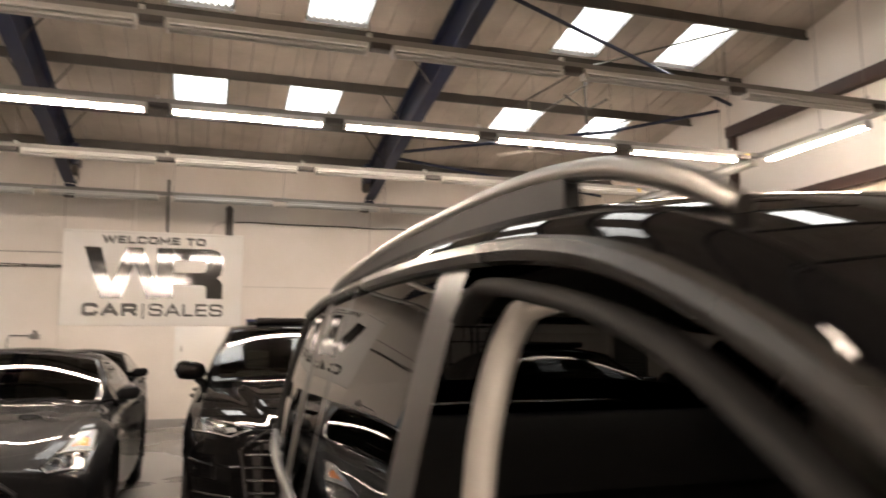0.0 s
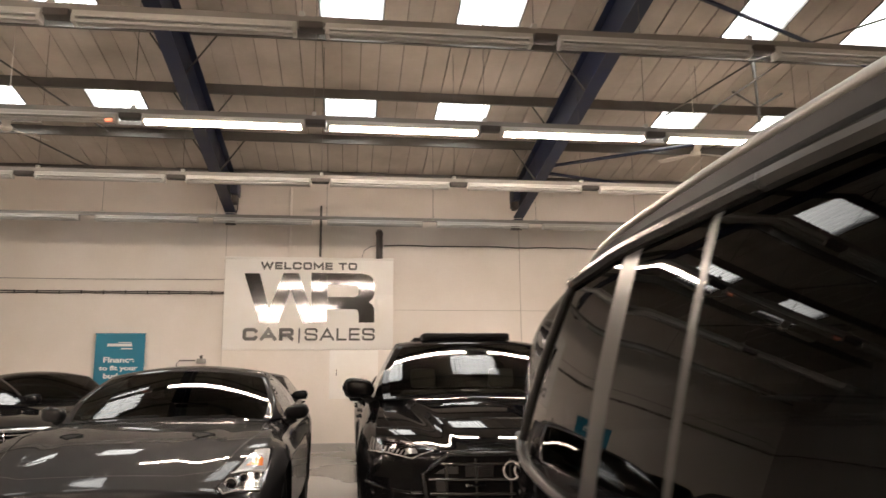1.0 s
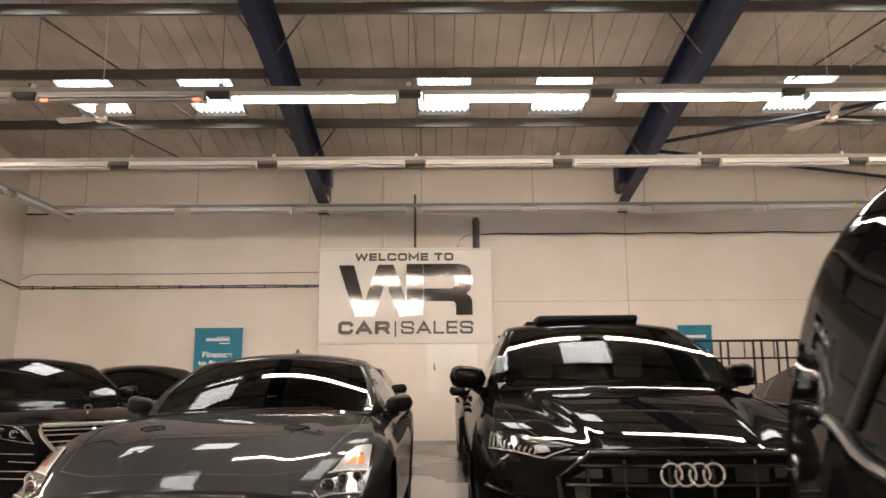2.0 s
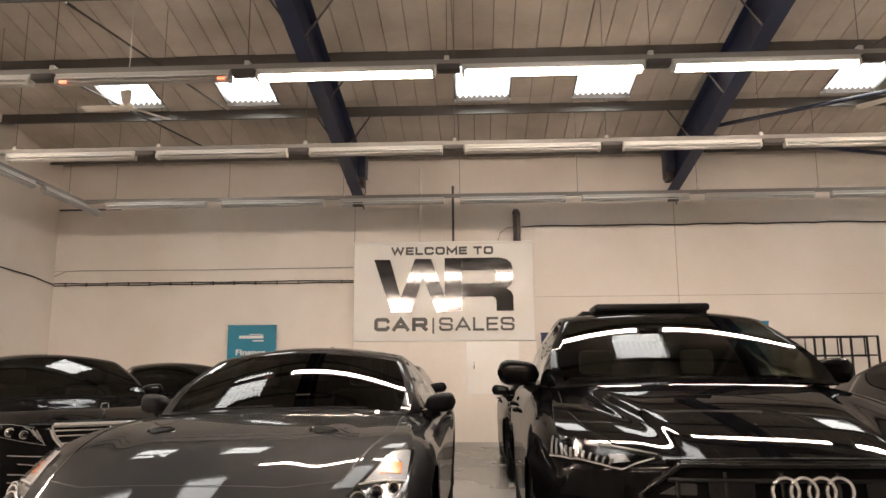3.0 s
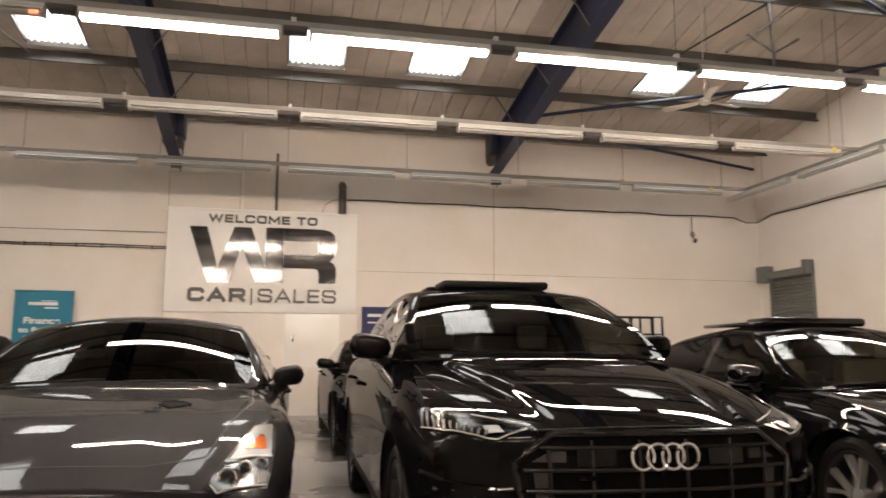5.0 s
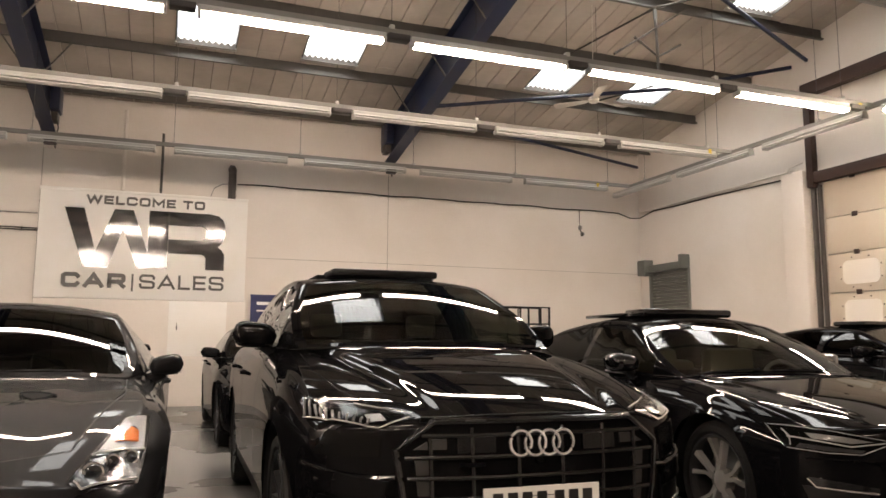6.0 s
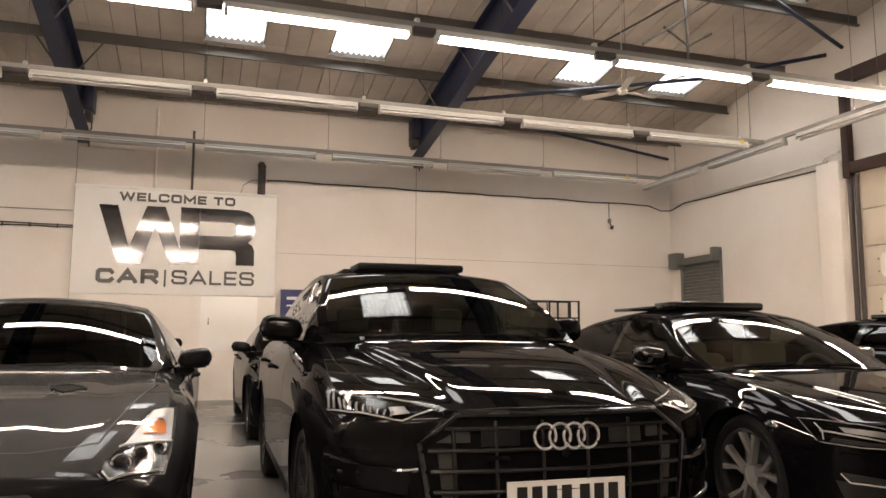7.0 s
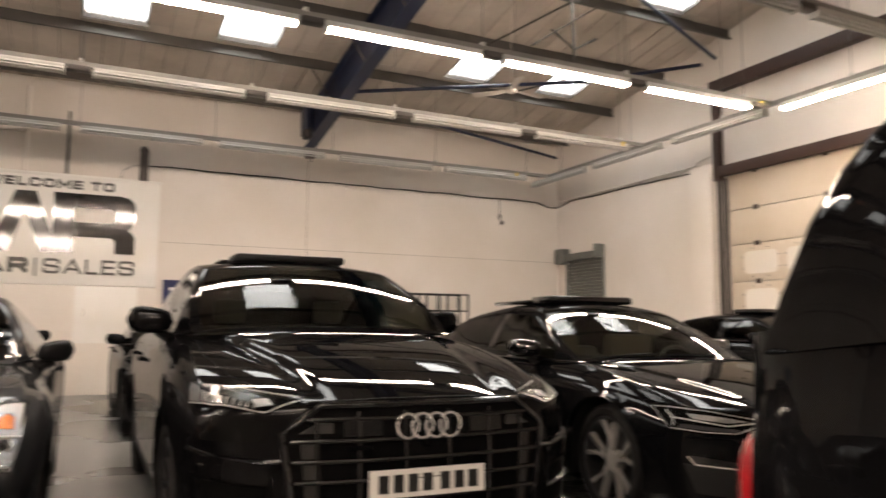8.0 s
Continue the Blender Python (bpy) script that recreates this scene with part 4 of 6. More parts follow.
        inner = [f for f in bm.faces if c0 < f.calc_center_median().y < c1 and f.calc_center_median().z > pchip(s["rows"], f.calc_center_median().y)[5] - 0.01 and abs(f.calc_center_median().x) < pchip(s["rows"], f.calc_center_median().y)[4] * 0.93]
        cab = bmesh.new()
        for f in inner:
            cab.faces.new([cab.verts.new(v.co - Vector((0, 0, 0.03))) for v in f.verts])
        bmesh.ops.delete(bm, geom=inner, context="FACES")
        body = self.body = part("body", bm, self.paint, self.root, angle=50)
        if cab.faces:
            bmesh.ops.remove_doubles(cab, verts=cab.verts, dist=0.0005)
            part("cabin_floor", cab, cabin_mat, self.root, "dark cabin interior")
        # wheel wells
        for ya in s["axles"]:
            for sx in (-1, 1):
                w = bmesh.new()
                R = s["arch"] + 0.015
                xo = sx * (self.side_x(ya, s["wheel_r"] + R) - 0.02)
                rows = []
                for x in (xo, sx * 0.45):
                    rows.append([w.verts.new((x, ya + R * math.cos(a), s["wheel_r"] + R * math.sin(a))) for a in [radians(-20 + 220 * i / 24) for i in range(25)]])
                for i in range(24):
                    w.faces.new((rows[0][i], rows[0][i + 1], rows[1][i + 1], rows[1][i]))
                w.faces.new(rows[1])
                part("wheel_well", w, PLASTIC, self.root)
        return body

    # glass house: top (y, z), belt (y, w, z), crown (y, w, drop)
    def build_glass(self, windows, glass_side, glass_rear, trim=None):
        s = self.s
        g = s["glass"]
        a0, a1, b0, b1 = g["ws"][0], g["ws"][1], g["rw"][0], g["rw"][1]
        marks = sorted(set([a0, a0 + 0.035, a1 - 0.03, a1, b0, b0 + 0.03, b1 - 0.03, b1] + [v for w in windows for v in w]))
        ys = []
        for p, q in zip(marks, marks[1:]):
            n = max(1, int((q - p) / 0.045))
            ys += [p + (q - p) * i / n for i in range(n)]
        ys.append(marks[-1])
        NS, NT = g.get("side_n", 8), 14
        grid = []
        for y in ys:
            zt = float(pchip(g["top"], y)[0])
            if a0 <= y <= a1:
                za, zb2 = float(pchip(g["top"], a0)[0]), float(pchip(g["top"], a1)[0])
                q = (y - a0) / (a1 - a0)
                zt = za + (zb2 - za) * (q + g.get("camber", 0.19) * q * (1 - q))
            wb, zb = [float(v) for v in pchip(g["belt"], y)]
            wr, drop = [float(v) for v in pchip(g["crown"], y)]
            zt = max(zt, zb + 0.004)
            ze = zt - drop * (1 - math.exp(-(zt - zb) / drop))
            f = min(1.0, (ze - zb) / max(0.05, g["h"]))
            we = wb + (wr - wb) * f
            row = []
            for i in range(NS + 1):
                t = i / NS
                bow = g.get("bow", 0.03) * math.sin(math.pi * t) * f
                row.append((wb + (we - wb) * t + bow - g.get("tuck", 0.0) * max(0.0, (t - 0.84) / 0.16) ** 2 * f, zb + (ze - zb) * t))
            for i in range(1, NT + 1):
                t = i / NT
                x = (we - g.get("tuck", 0.0) * f) * (1 - t ** g.get("spread", 1.0))
                row.append((x, ze + (zt - ze) * (1 - (x / (we - g.get("tuck", 0.0) * f)) ** g.get("crown_p", 2.4))))
            lean = g.get("lean")
            shift = [lean(y, z) for x, z in row[:NS + 1]] if lean else [0.0] * (NS + 1)
            shift += [shift[-1]] * NT
            grid.append((y, [(x, z, y + d) for (x, z), d in zip(row, shift)]))
        groups = {}
        for j, ((y0, r0), (y1, r1)) in enumerate(zip(grid, grid[1:])):
            ym = (y0 + y1) / 2
            for i in range(NS + NT):
                if i < NS:
                    key = "roof"
                    if 1 <= i < NS - g.get("head_n", 1):
                        for n, (p, q) in enumerate(windows):
                            if p <= ym <= q:
                                key = ("side", n)
                        if key == "roof" and windows[0][0] < ym < windows[-1][1]:
                            key = ("post", sum(1 for p, q in windows if q < ym))
                else:
                    key = "roof"
                    if i >= NS + 1:
                        if a0 + 0.03 <= ym <= a1 - 0.02:
                            key = "screen"
                        elif b0 + 0.02 <= ym <= b1 - 0.02:
                            key = "rear"
                for sx in (-1, 1):
                    k2 = (key[0], key[1], sx) if isinstance(key, tuple) else key
                    groups.setdefault(k2, []).append([(sx * r[k][0], r[k][2], r[k][1]) for r, k in ((r0, i), (r1, i), (r1, i + 1), (r0, i + 1))][::sx])
        names = {"roof": ("roof", self.paint, ""), "screen": ("windscreen", s.get("screen_glass", GLASS), "tinted glass"), "rear": ("rear_window", glass_rear, "tinted glass")}
        for key, quads in groups.items():
            bm = bmesh.new()
            cache = {}
            for q in quads:
                vs = []
                for c in q:
                    k = (round(c[0], 4), round(c[1], 4), round(c[2], 4))
                    if k not in cache:
                        cache[k] = bm.verts.new((c[0], self.warp(c[0], c[1], c[2]), c[2]))
                    if cache[k] not in vs:
                        vs.append(cache[k])
                if len(vs) > 2:
                    try:
                        bm.faces.new(vs)
                    except ValueError:
                        pass
            if isinstance(key, tuple) and key[0] == "post":
                part("pillar", bm, trim or GLOSSBLACK, self.root, "pillar trim")
            elif isinstance(key, tuple):
                front_door = key[1] == 0
                if key in s.get("open", ()):
                    bm.free()
                    continue
                part("side_window", bm, s.get("front_glass", GLASS) if front_door else glass_side, self.root, "tinted glass")
            else:
                nm, mat, lab = names[key]
                part(nm, bm, mat, self.root, lab, angle=60)
        self.grid = grid
        # bright or black strip along the belt
        for sx in (-1, 1):
            run = [(sx * (r[0][0] + 0.004), self.warp(r[0][0], r[0][2], r[0][1]), r[0][1] + 0.006) for y, r in grid if windows[0][0] - 0.3 < y < windows[-1][1] + 0.1]
            if s.get("band"):
                top_run = [(sx * (r[NS - g.get("head_n", 1)][0] + 0.002), self.warp(r[NS - g.get("head_n", 1)][0], r[NS - g.get("head_n", 1)][2], r[NS - g.get("head_n", 1)][1]), r[NS - g.get("head_n", 1)][1] + 0.006) for y, r in grid if windows[0][0] - 0.4 < y < windows[-1][1] + 0.02]
                part("window_trim", tubem(top_run, 0.015, 8), s["band"] if sx < 0 else GLOSSBLACK, self.root, "satin grey window trim")
            part("belt_trim", tubem(run, 0.009, 6), s.get("trim", GLOSSBLACK) if sx < 0 else s.get("far_trim", GLOSSBLACK), self.root)

    def wheels(self, spokes, rim_mat, double=True):
        s = self.s
        R = s["wheel_r"]
        hubs = []
        for ya in s["axles"]:
            for sx in (-1, 1):
                e = new("wheel")
                e.parent = self.root
                xo = self.side_x(ya, R + s["arch"] + 0.02) - 0.03
                e.matrix_basis = Matrix.Translation((sx * xo, ya, R)) @ pose(0, 0, 0, 0, 0, 0 if sx > 0 else 180)
                hubs.append(e)
                if len(hubs) > 1:
                    for o in hubs[0].children:
                        c = o.copy()
                        scene.collection.objects.link(c)
                        c.parent = e
                    continue
                rr = R * 0.76
                part("tyre", lathe(bmesh.new(), [(rr, -0.02), (rr + 0.02, 0.0), (R - 0.035, 0.004), (R - 0.008, -0.02), (R, -0.06), (R, -0.18), (R - 0.01, -0.22), (R - 0.04, -0.24), (rr, -0.23)], (0, 0, 0), seg=48), RUBBER, e)
                part("rim", lathe(bmesh.new(), [(rr - 0.02, -0.05), (rr - 0.012, -0.014), (rr, -0.006), (rr + 0.004, -0.015), (rr - 0.01, -0.05)], (0, 0, 0), seg=48), DARKALLOY, e)
                part("barrel", lathe(bmesh.new(), [(rr - 0.012, -0.045), (rr - 0.02, -0.23)], (0, 0, 0), seg=48), DARKALLOY, e)
                part("brake_disc", lathe(bmesh.new(), [(0.001, -0.13), (rr * 0.78, -0.13), (rr * 0.78, -0.15)], (0, 0, 0), seg=32), DARKALLOY, e)
                part("hub_cap", lathe(bmesh.new(), [(0.001, -0.012), (0.04, -0.014), (0.07, -0.03), (0.075, -0.09)], (0, 0, 0), seg=24), rim_mat, e)
                for k in range(spokes):
                    a = 2 * math.pi * k / spokes + math.pi / 2
                    for da in ((-0.17, 0.17) if double else (0.0,)):
                        bm = bmesh.new()
                        out = []
                        for rad, wd, dp in ((0.05, 0.017, -0.022), (rr * 0.5, 0.0105, -0.03), (rr - 0.02, 0.017, -0.014)):
                            ang = a + da * (rad / rr) * 1.6
                            u = Vector((0, math.cos(ang), math.sin(ang)))
                            t = Vector((0, -math.sin(ang), math.cos(ang)))
                            out.append([bm.verts.new(u * rad + t * wd + Vector((dp, 0, 0))), bm.verts.new(u * rad - t * wd + Vector((dp, 0, 0))), bm.verts.new(u * rad - t * wd * 1.3 + Vector((dp - 0.04, 0, 0))), bm.verts.new(u * rad + t * wd * 1.3 + Vector((dp - 0.04, 0, 0)))])
                        for p, q in zip(out, out[1:]):
                            for i in range(4):
                                bm.faces.new((p[i], p[(i + 1) % 4], q[(i + 1) % 4], q[i]))
                        part("spoke", bm, rim_mat, e)

    def mirrors(self, y, z, reach, h=0.15, cap=None, wide=0.25):
        for sx in (-1, 1):
            x1, x0 = reach, reach - wide
            bm = bmesh.new()
            rows = []
            n, m = 14, 20
            for i in range(n):
                t = i / (n - 1)
                x = x0 + wide * t
                k = (max(0.0, 1 - abs(2 * t - 1.0) ** 3.6)) ** 0.5 if 0 < t < 1 else 0.0
                k = max(k, 0.12)
                hh, dd = h * 0.5 * k * (0.86 + 0.18 * t), 0.075 * k
                ring = []
                for q in range(m):
                    a = 2 * math.pi * q / m
                    c, s_ = math.cos(a), math.sin(a)
                    e = 0.62
                    cx, sz = math.copysign(abs(c) ** e, c), math.copysign(abs(s_) ** e, s_)
                    ring.append(bm.verts.new((sx * x, y + dd * cx * (1.3 if c < 0 else 0.7) + 0.05 * t, z + hh * sz * (1.0 if s_ > 0 else 0.9) + 0.015 * t)))
                rows.append(ring)
            for p, q in zip(rows, rows[1:]):
                for i in range(m):
                    bm.faces.new((p[i], p[(i + 1) % m], q[(i + 1) % m], q[i]))
            bm.faces.new(rows[0])
            bm.faces.new(rows[-1])
            shell = part("door_mirror", bm, cap or self.paint, self.root, angle=60)
            xs = self.side_x(y, z - h * 0.7)
            part("stalk", tubem([(sx * (xs - 0.06), y + 0.06, z - h * 0.75), (sx * (x0 + 0.02), y + 0.03, z - h * 0.55), (sx * (x0 + 0.09), y + 0.02, z - h * 0.3)], [0.05, 0.036, 0.03], 8), PLASTIC, shell)
            band = [(sx * (x0 + wide * t), y - 0.075 + 0.05 * t + 0.05 * (2 * t - 1) ** 4, z - h * 0.3 + 0.015 * t) for t in [0.1 + 0.08 * i for i in range(11)]]
            part("indicator_strip", tubem(band, 0.006, 6), PLASTIC, shell)
            gl = slab(bmesh.new(), [(x0 + 0.03, z - h * 0.36), (x1 - 0.03, z - h * 0.36), (x1 - 0.015, z + h * 0.3), (x1 - 0.05, z + h * 0.42), (x0 + 0.03, z + h * 0.38)], lambda u, v, d: Vector((sx * u, y + 0.06 + 0.05 * (u - x0) / wide + d, v)), 0.004)
            part("mirror_glass", gl, CHROME, shell)

    def ribbon(self, name, pts, w, mat, off=0.002, label=""):
        """A thin line laid on the surface along points (x, y, z), as wide as w."""
        bm = bmesh.new()
        prev = None
        pts = [Vector(p) for p in pts]
        for i, p in enumerate(pts):
            d = (pts[min(i + 1, len(pts) - 1)] - pts[max(i - 1, 0)]).normalized()
            n = Vector((p.x * 0.6, -0.15, 0.5)).normalized() if abs(p.x) < self.W * 0.9 else Vector((math.copysign(1, p.x), 0, 0.05)).normalized()
            t = d.cross(n).normalized() * w / 2
            a, b = bm.verts.new(p + n * off + t), bm.verts.new(p + n * off - t)
            if prev:
                bm.faces.new((prev[0], a, b, prev[1]))
            prev = (a, b)
        return part(name, bm, mat, self.root, label)

    def side_line(self, pts, w=0.008, mat=None, name="door_seam"):
        """A shut line on both flanks, through (y, z) points."""
        for sx in (-1, 1):
            run = []
            for (ya, za), (yb, zb) in zip(pts, pts[1:]):
                n = max(2, int(math.hypot(yb - ya, zb - za) / 0.06))
                run += [(ya + (yb - ya) * i / n, za + (zb - za) * i / n) for i in range(n)]
            run.append(pts[-1])
            self.ribbon(name, [(sx * (self.side_x(y, z)), self.warp(self.side_x(y, z), y, z), z) for y, z in run], w, mat or PLASTIC)

    def hood_line(self, pts, w=0.007, mat=None, name="bonnet_seam"):
        for sx in (-1, 1):
            run = []
            for (xa, ya), (xb, yb) in zip(pts, pts[1:]):
                n = max(2, int(math.hypot(xb - xa, yb - ya) / 0.06))
                run += [(xa + (xb - xa) * i / n, ya + (yb - ya) * i / n) for i in range(n)]
            run.append(pts[-1])
            self.ribbon(name, [(sx * x, self.warp(x, y, self.top_z(x, y)), self.top_z(x, y)) for x, y in run], w, mat or PLASTIC, 0.003)

    def handles(self, places, mat=None):
        for y, z in places:
            for sx in (-1, 1):
                x = self.side_x(y, z)
                part("door_handle", tubem([(sx * (x - 0.01), y - 0.1, z), (sx * (x + 0.028), y - 0.07, z), (sx * (x + 0.032), y + 0.07, z), (sx * (x - 0.01), y + 0.1, z)], 0.015, 8), mat or self.paint, self.root)

    def face_shape(self, name, outline, mat, out=0.0, depth=0.01, label="", parent=None, both=False):
        """A shape (x, z) laid on the nose, bent to it."""
        made = []
        for sx in ((-1, 1) if both else (1,)):
            bm = bmesh.new()
            dense = []
            for (ua, va), (ub, vb) in zip(outline, outline[1:] + outline[:1]):
                n = max(1, int(math.hypot(ub - ua, vb - va) / 0.05))
                dense += [(ua + (ub - ua) * i / n, va + (vb - va) * i / n) for i in range(n)]
            slab(bm, dense, lambda u, v, d: Vector((sx * u, 0, v)) + Vector((0, d, 0)), depth)
            # cut into narrow columns so that it follows the bow
            xs = sorted(u * sx for u, v in dense)
            k = xs[0] + 0.06
            while k < xs[-1]:
                bmesh.ops.bisect_plane(bm, geom=bm.verts[:] + bm.edges[:] + bm.faces[:], plane_co=(k, 0, 0), plane_no=(1, 0, 0))
                k += 0.06
            k = min(v for u, v in dense) + 0.05
            while k < max(v for u, v in dense):
                bmesh.ops.bisect_plane(bm, geom=bm.verts[:] + bm.edges[:] + bm.faces[:], plane_co=(0, 0, k), plane_no=(0, 0, 1))
                k += 0.05
            for v in bm.verts:
                d = v.co.y
                v.co = self.front(v.co.x, v.co.z, out - d)
            made.append(part(name, bm, mat, parent or self.root, label))
        return made

    def face_bar(self, name, pts, r, mat, out=0.01, label="", parent=None, both=False, sides=8):
        for sx in ((-1, 1) if both else (1,)):
            run = []
            for (xa, za), (xb, zb) in zip(pts, pts[1:]):
                n = max(1, int(math.hypot(xb - xa, zb - za) / 0.06))
                run += [(xa + (xb - xa) * i / n, za + (zb - za) * i / n) for i in range(n)]
            run.append(pts[-1])
            part(name, tubem([self.front(sx * x, z, out) for x, z in run], r, sides), mat, parent or self.root, label)

    def on_skin(self, p, n, out):
        """The place on the bodywork met from outside along n through p, raised by out."""
        if self.skin is None:
            d = self.body.data
            self.skin = bvhtree.BVHTree.FromPolygons([v.co.copy() for v in d.vertices], [tuple(f.vertices) for f in d.polygons])
        hit, nor, _, _ = self.skin.ray_cast(p + n * 0.5, -n, 1.0)
        if hit is None:
            hit, nor, _, _ = self.skin.find_nearest(p)
        if nor.dot(n) < 0:
            nor = -nor
        return hit + (nor * 0.5 + n * 0.5).normalized() * out

    def wing_patch(self, name, outline, n, mat, out, depth, label="", owners=None, cell=0.04):
        """A shape given by places (x, y, z) on the right wing, wrapped round the corner of the body, and its mirror image."""
        n = Vector(n).normalized()
        a = n.cross(Vector((0, 0, 1))).normalized()
        b = a.cross(n)
        o = Vector(outline[0])
        flat = [((Vector(p) - o).dot(a), (Vector(p) - o).dot(b)) for p in outline]
        made = []
        for k, sx in enumerate((-1, 1)):
            bm = slab(bmesh.new(), flat, lambda u, v, d: Vector((u, v, -d)), depth)
            for axis in (0, 1):
                q = min(f[axis] for f in flat) + cell
                while q < max(f[axis] for f in flat):
                    at = [0, 0, 0]
                    at[axis] = q
                    bmesh.ops.bisect_plane(bm, geom=bm.verts[:] + bm.edges[:] + bm.faces[:], plane_co=at, plane_no=[1.0 if t == axis else 0.0 for t in range(3)])
                    q += cell
            for v in bm.verts:
                w = self.on_skin(o + a * v.co.x + b * v.co.y, n, out + v.co.z)
                v.co = (sx * w.x, w.y, w.z)
            made.append(part(name, bm, mat, owners[k] if owners else self.root, label))
        return made

    def wing_bar(self, name, pts, n, r, mat, out, owners, label=""):
        """A thin strip through places on the right wing, and its mirror image."""
        n = Vector(n).normalized()
        run = []
        for p, q in zip(pts, pts[1:]):
            p, q = Vector(p), Vector(q)
            m = max(1, int((q - p).length / 0.04))
            run += [p.lerp(q, i / m) for i in range(m)]
        run = [self.on_skin(p, n, out) for p in run + [Vector(pts[-1])]]
        for sx, own in zip((-1, 1), owners):
            part(name, tubem([(sx * p.x, p.y, p.z) for p in run], r, 6), mat, own, label)

    def plate(self, z, out=0.02, x=0.0):
        e = part("number_plate", slab(bmesh.new(), [(-0.26, -0.056), (0.26, -0.056), (0.26, 0.056), (-0.26, 0.056)], lambda u, v, d: self.front(x, z, out) + Vector((u, d, v)), 0.012), PLATE, self.root, "white number plate with dark bars")
        for u in (-0.2, -0.135, -0.07, -0.005, 0.075, 0.14, 0.205):
            c = self.front(x, z, out + 0.002)
            part("plate_bar", slab(bmesh.new(), [(u - 0.022, -0.036), (u + 0.022, -0.036), (u + 0.022, 0.036), (u - 0.022, 0.036)], lambda a, b, d: c + Vector((a, d, b)), 0.003), INK, e)

    def seats(self, y, z, mat, x=0.38):
        for sx in (-1, 1):
            bm = bmesh.new()
            box(bm, sx * x - 0.23, sx * x + 0.23, y, y + 0.16, z - 0.35, z + 0.22, bevel=0.06)
            box(bm, sx * x - 0.12, sx * x + 0.12, y + 0.05, y + 0.14, z + 0.24, z + 0.42, bevel=0.04)
            part("front_seat", bm, mat, self.root)
        bm = bmesh.new()
        pts = [(x + 0.19 * math.cos(a), y - 0.62 + 0.05 * math.sin(a), z - 0.05 + 0.17 * math.sin(a)) for a in [2 * math.pi * k / 20 for k in range(21)]]
        part("steering_wheel", tube(bm, pts, 0.016, 8), CABIN, self.root)
        part("rear_bench", boxm(-0.6, 0.6, y + 0.85, y + 1.05, z - 0.35, z + 0.1, bevel=0.06), mat, self.root)

    def wipers(self, y, z, w, up=0.02):
        for x0, x1 in ((-w * 0.85, -w * 0.1), (w * 0.05, w * 0.75)):
            pts = []
            for i in range(6):
                x = x0 + (x1 - x0) * i / 5
                pts.append((x, self.warp(x, y + 0.02, z) + 0.03, self.top_z(x, y) + up + 0.012 * i / 5))
            part("wiper", tubem(pts, 0.008, 6), PLASTIC, self.root)


# ---- black SUV with the octagonal grille
def suv_hood(x, y):
    """A raised middle with sharp creases that draw together towards the grille, and a soft valley beside them."""
    a = sstep(-0.1, 0.75, y) * (1 - sstep(1.35, 1.75, y))
    ax = abs(x)
    edge = 0.36 + 0.17 * y
    dome = 0.020 * (1 - sstep(edge - 0.005, edge + 0.045, ax))
    valley = -0.010 * math.exp(-((ax - edge - 0.07) / 0.06) ** 2)
    return a * (dome + valley)


SUV = dict(
    rows=[(0.0, 0.78, 0.24, 0.93, 0.62, 0.82, 0.875, 0.905), (0.15, 0.83, 0.235, 0.965, 0.64, 0.855, 0.93, 0.955), (0.35, 0.87, 0.23, 0.985, 0.67, 0.865, 0.978, 1.005), (0.9, 0.9, 0.24, 0.995, 0.74, 0.85, 1.056, 1.10), (1.5, 0.9, 0.25, 0.99, 0.78, 0.82, 1.135, 1.175), (2.0, 0.9, 0.25, 0.985, 0.8, 0.86, 1.16, 1.16), (3.4, 0.9, 0.25, 0.985, 0.82, 0.88, 1.16, 1.16), (4.3, 0.9, 0.27, 0.995, 0.84, 0.86, 1.18, 1.18), (4.75, 0.84, 0.32, 0.96, 0.82, 0.78, 1.16, 1.18), (4.97, 0.74, 0.36, 0.90, 0.78, 0.72, 1.12, 1.13)],
    nose=(0.14, 0.34, 0.25, 0.62), nose_len=1.2, shoulder=0.85, hood=suv_hood, axles=(0.93, 3.93), arch=0.44, wheel_r=0.38, cabin=(1.75, 4.4), trim=GLOSSBLACK, front_glass=DARKGLASS,
    glass=dict(ws=(1.45, 2.28), rw=(4.1, 4.78), h=0.46, bow=0.02, crown_p=2.4, camber=0.16, top=[(1.45, 1.185), (2.28, 1.635), (2.43, 1.668), (2.75, 1.698), (3.2, 1.705), (3.7, 1.685), (4.2, 1.60), (4.5, 1.44), (4.78, 1.2)], belt=[(1.45, 0.79, 1.16), (1.95, 0.865, 1.16), (3.4, 0.885, 1.165), (4.3, 0.86, 1.18), (4.78, 0.78, 1.18)], crown=[(1.45, 0.765, 0.03), (2.28, 0.65, 0.04), (4.0, 0.64, 0.055), (4.78, 0.60, 0.05)]))


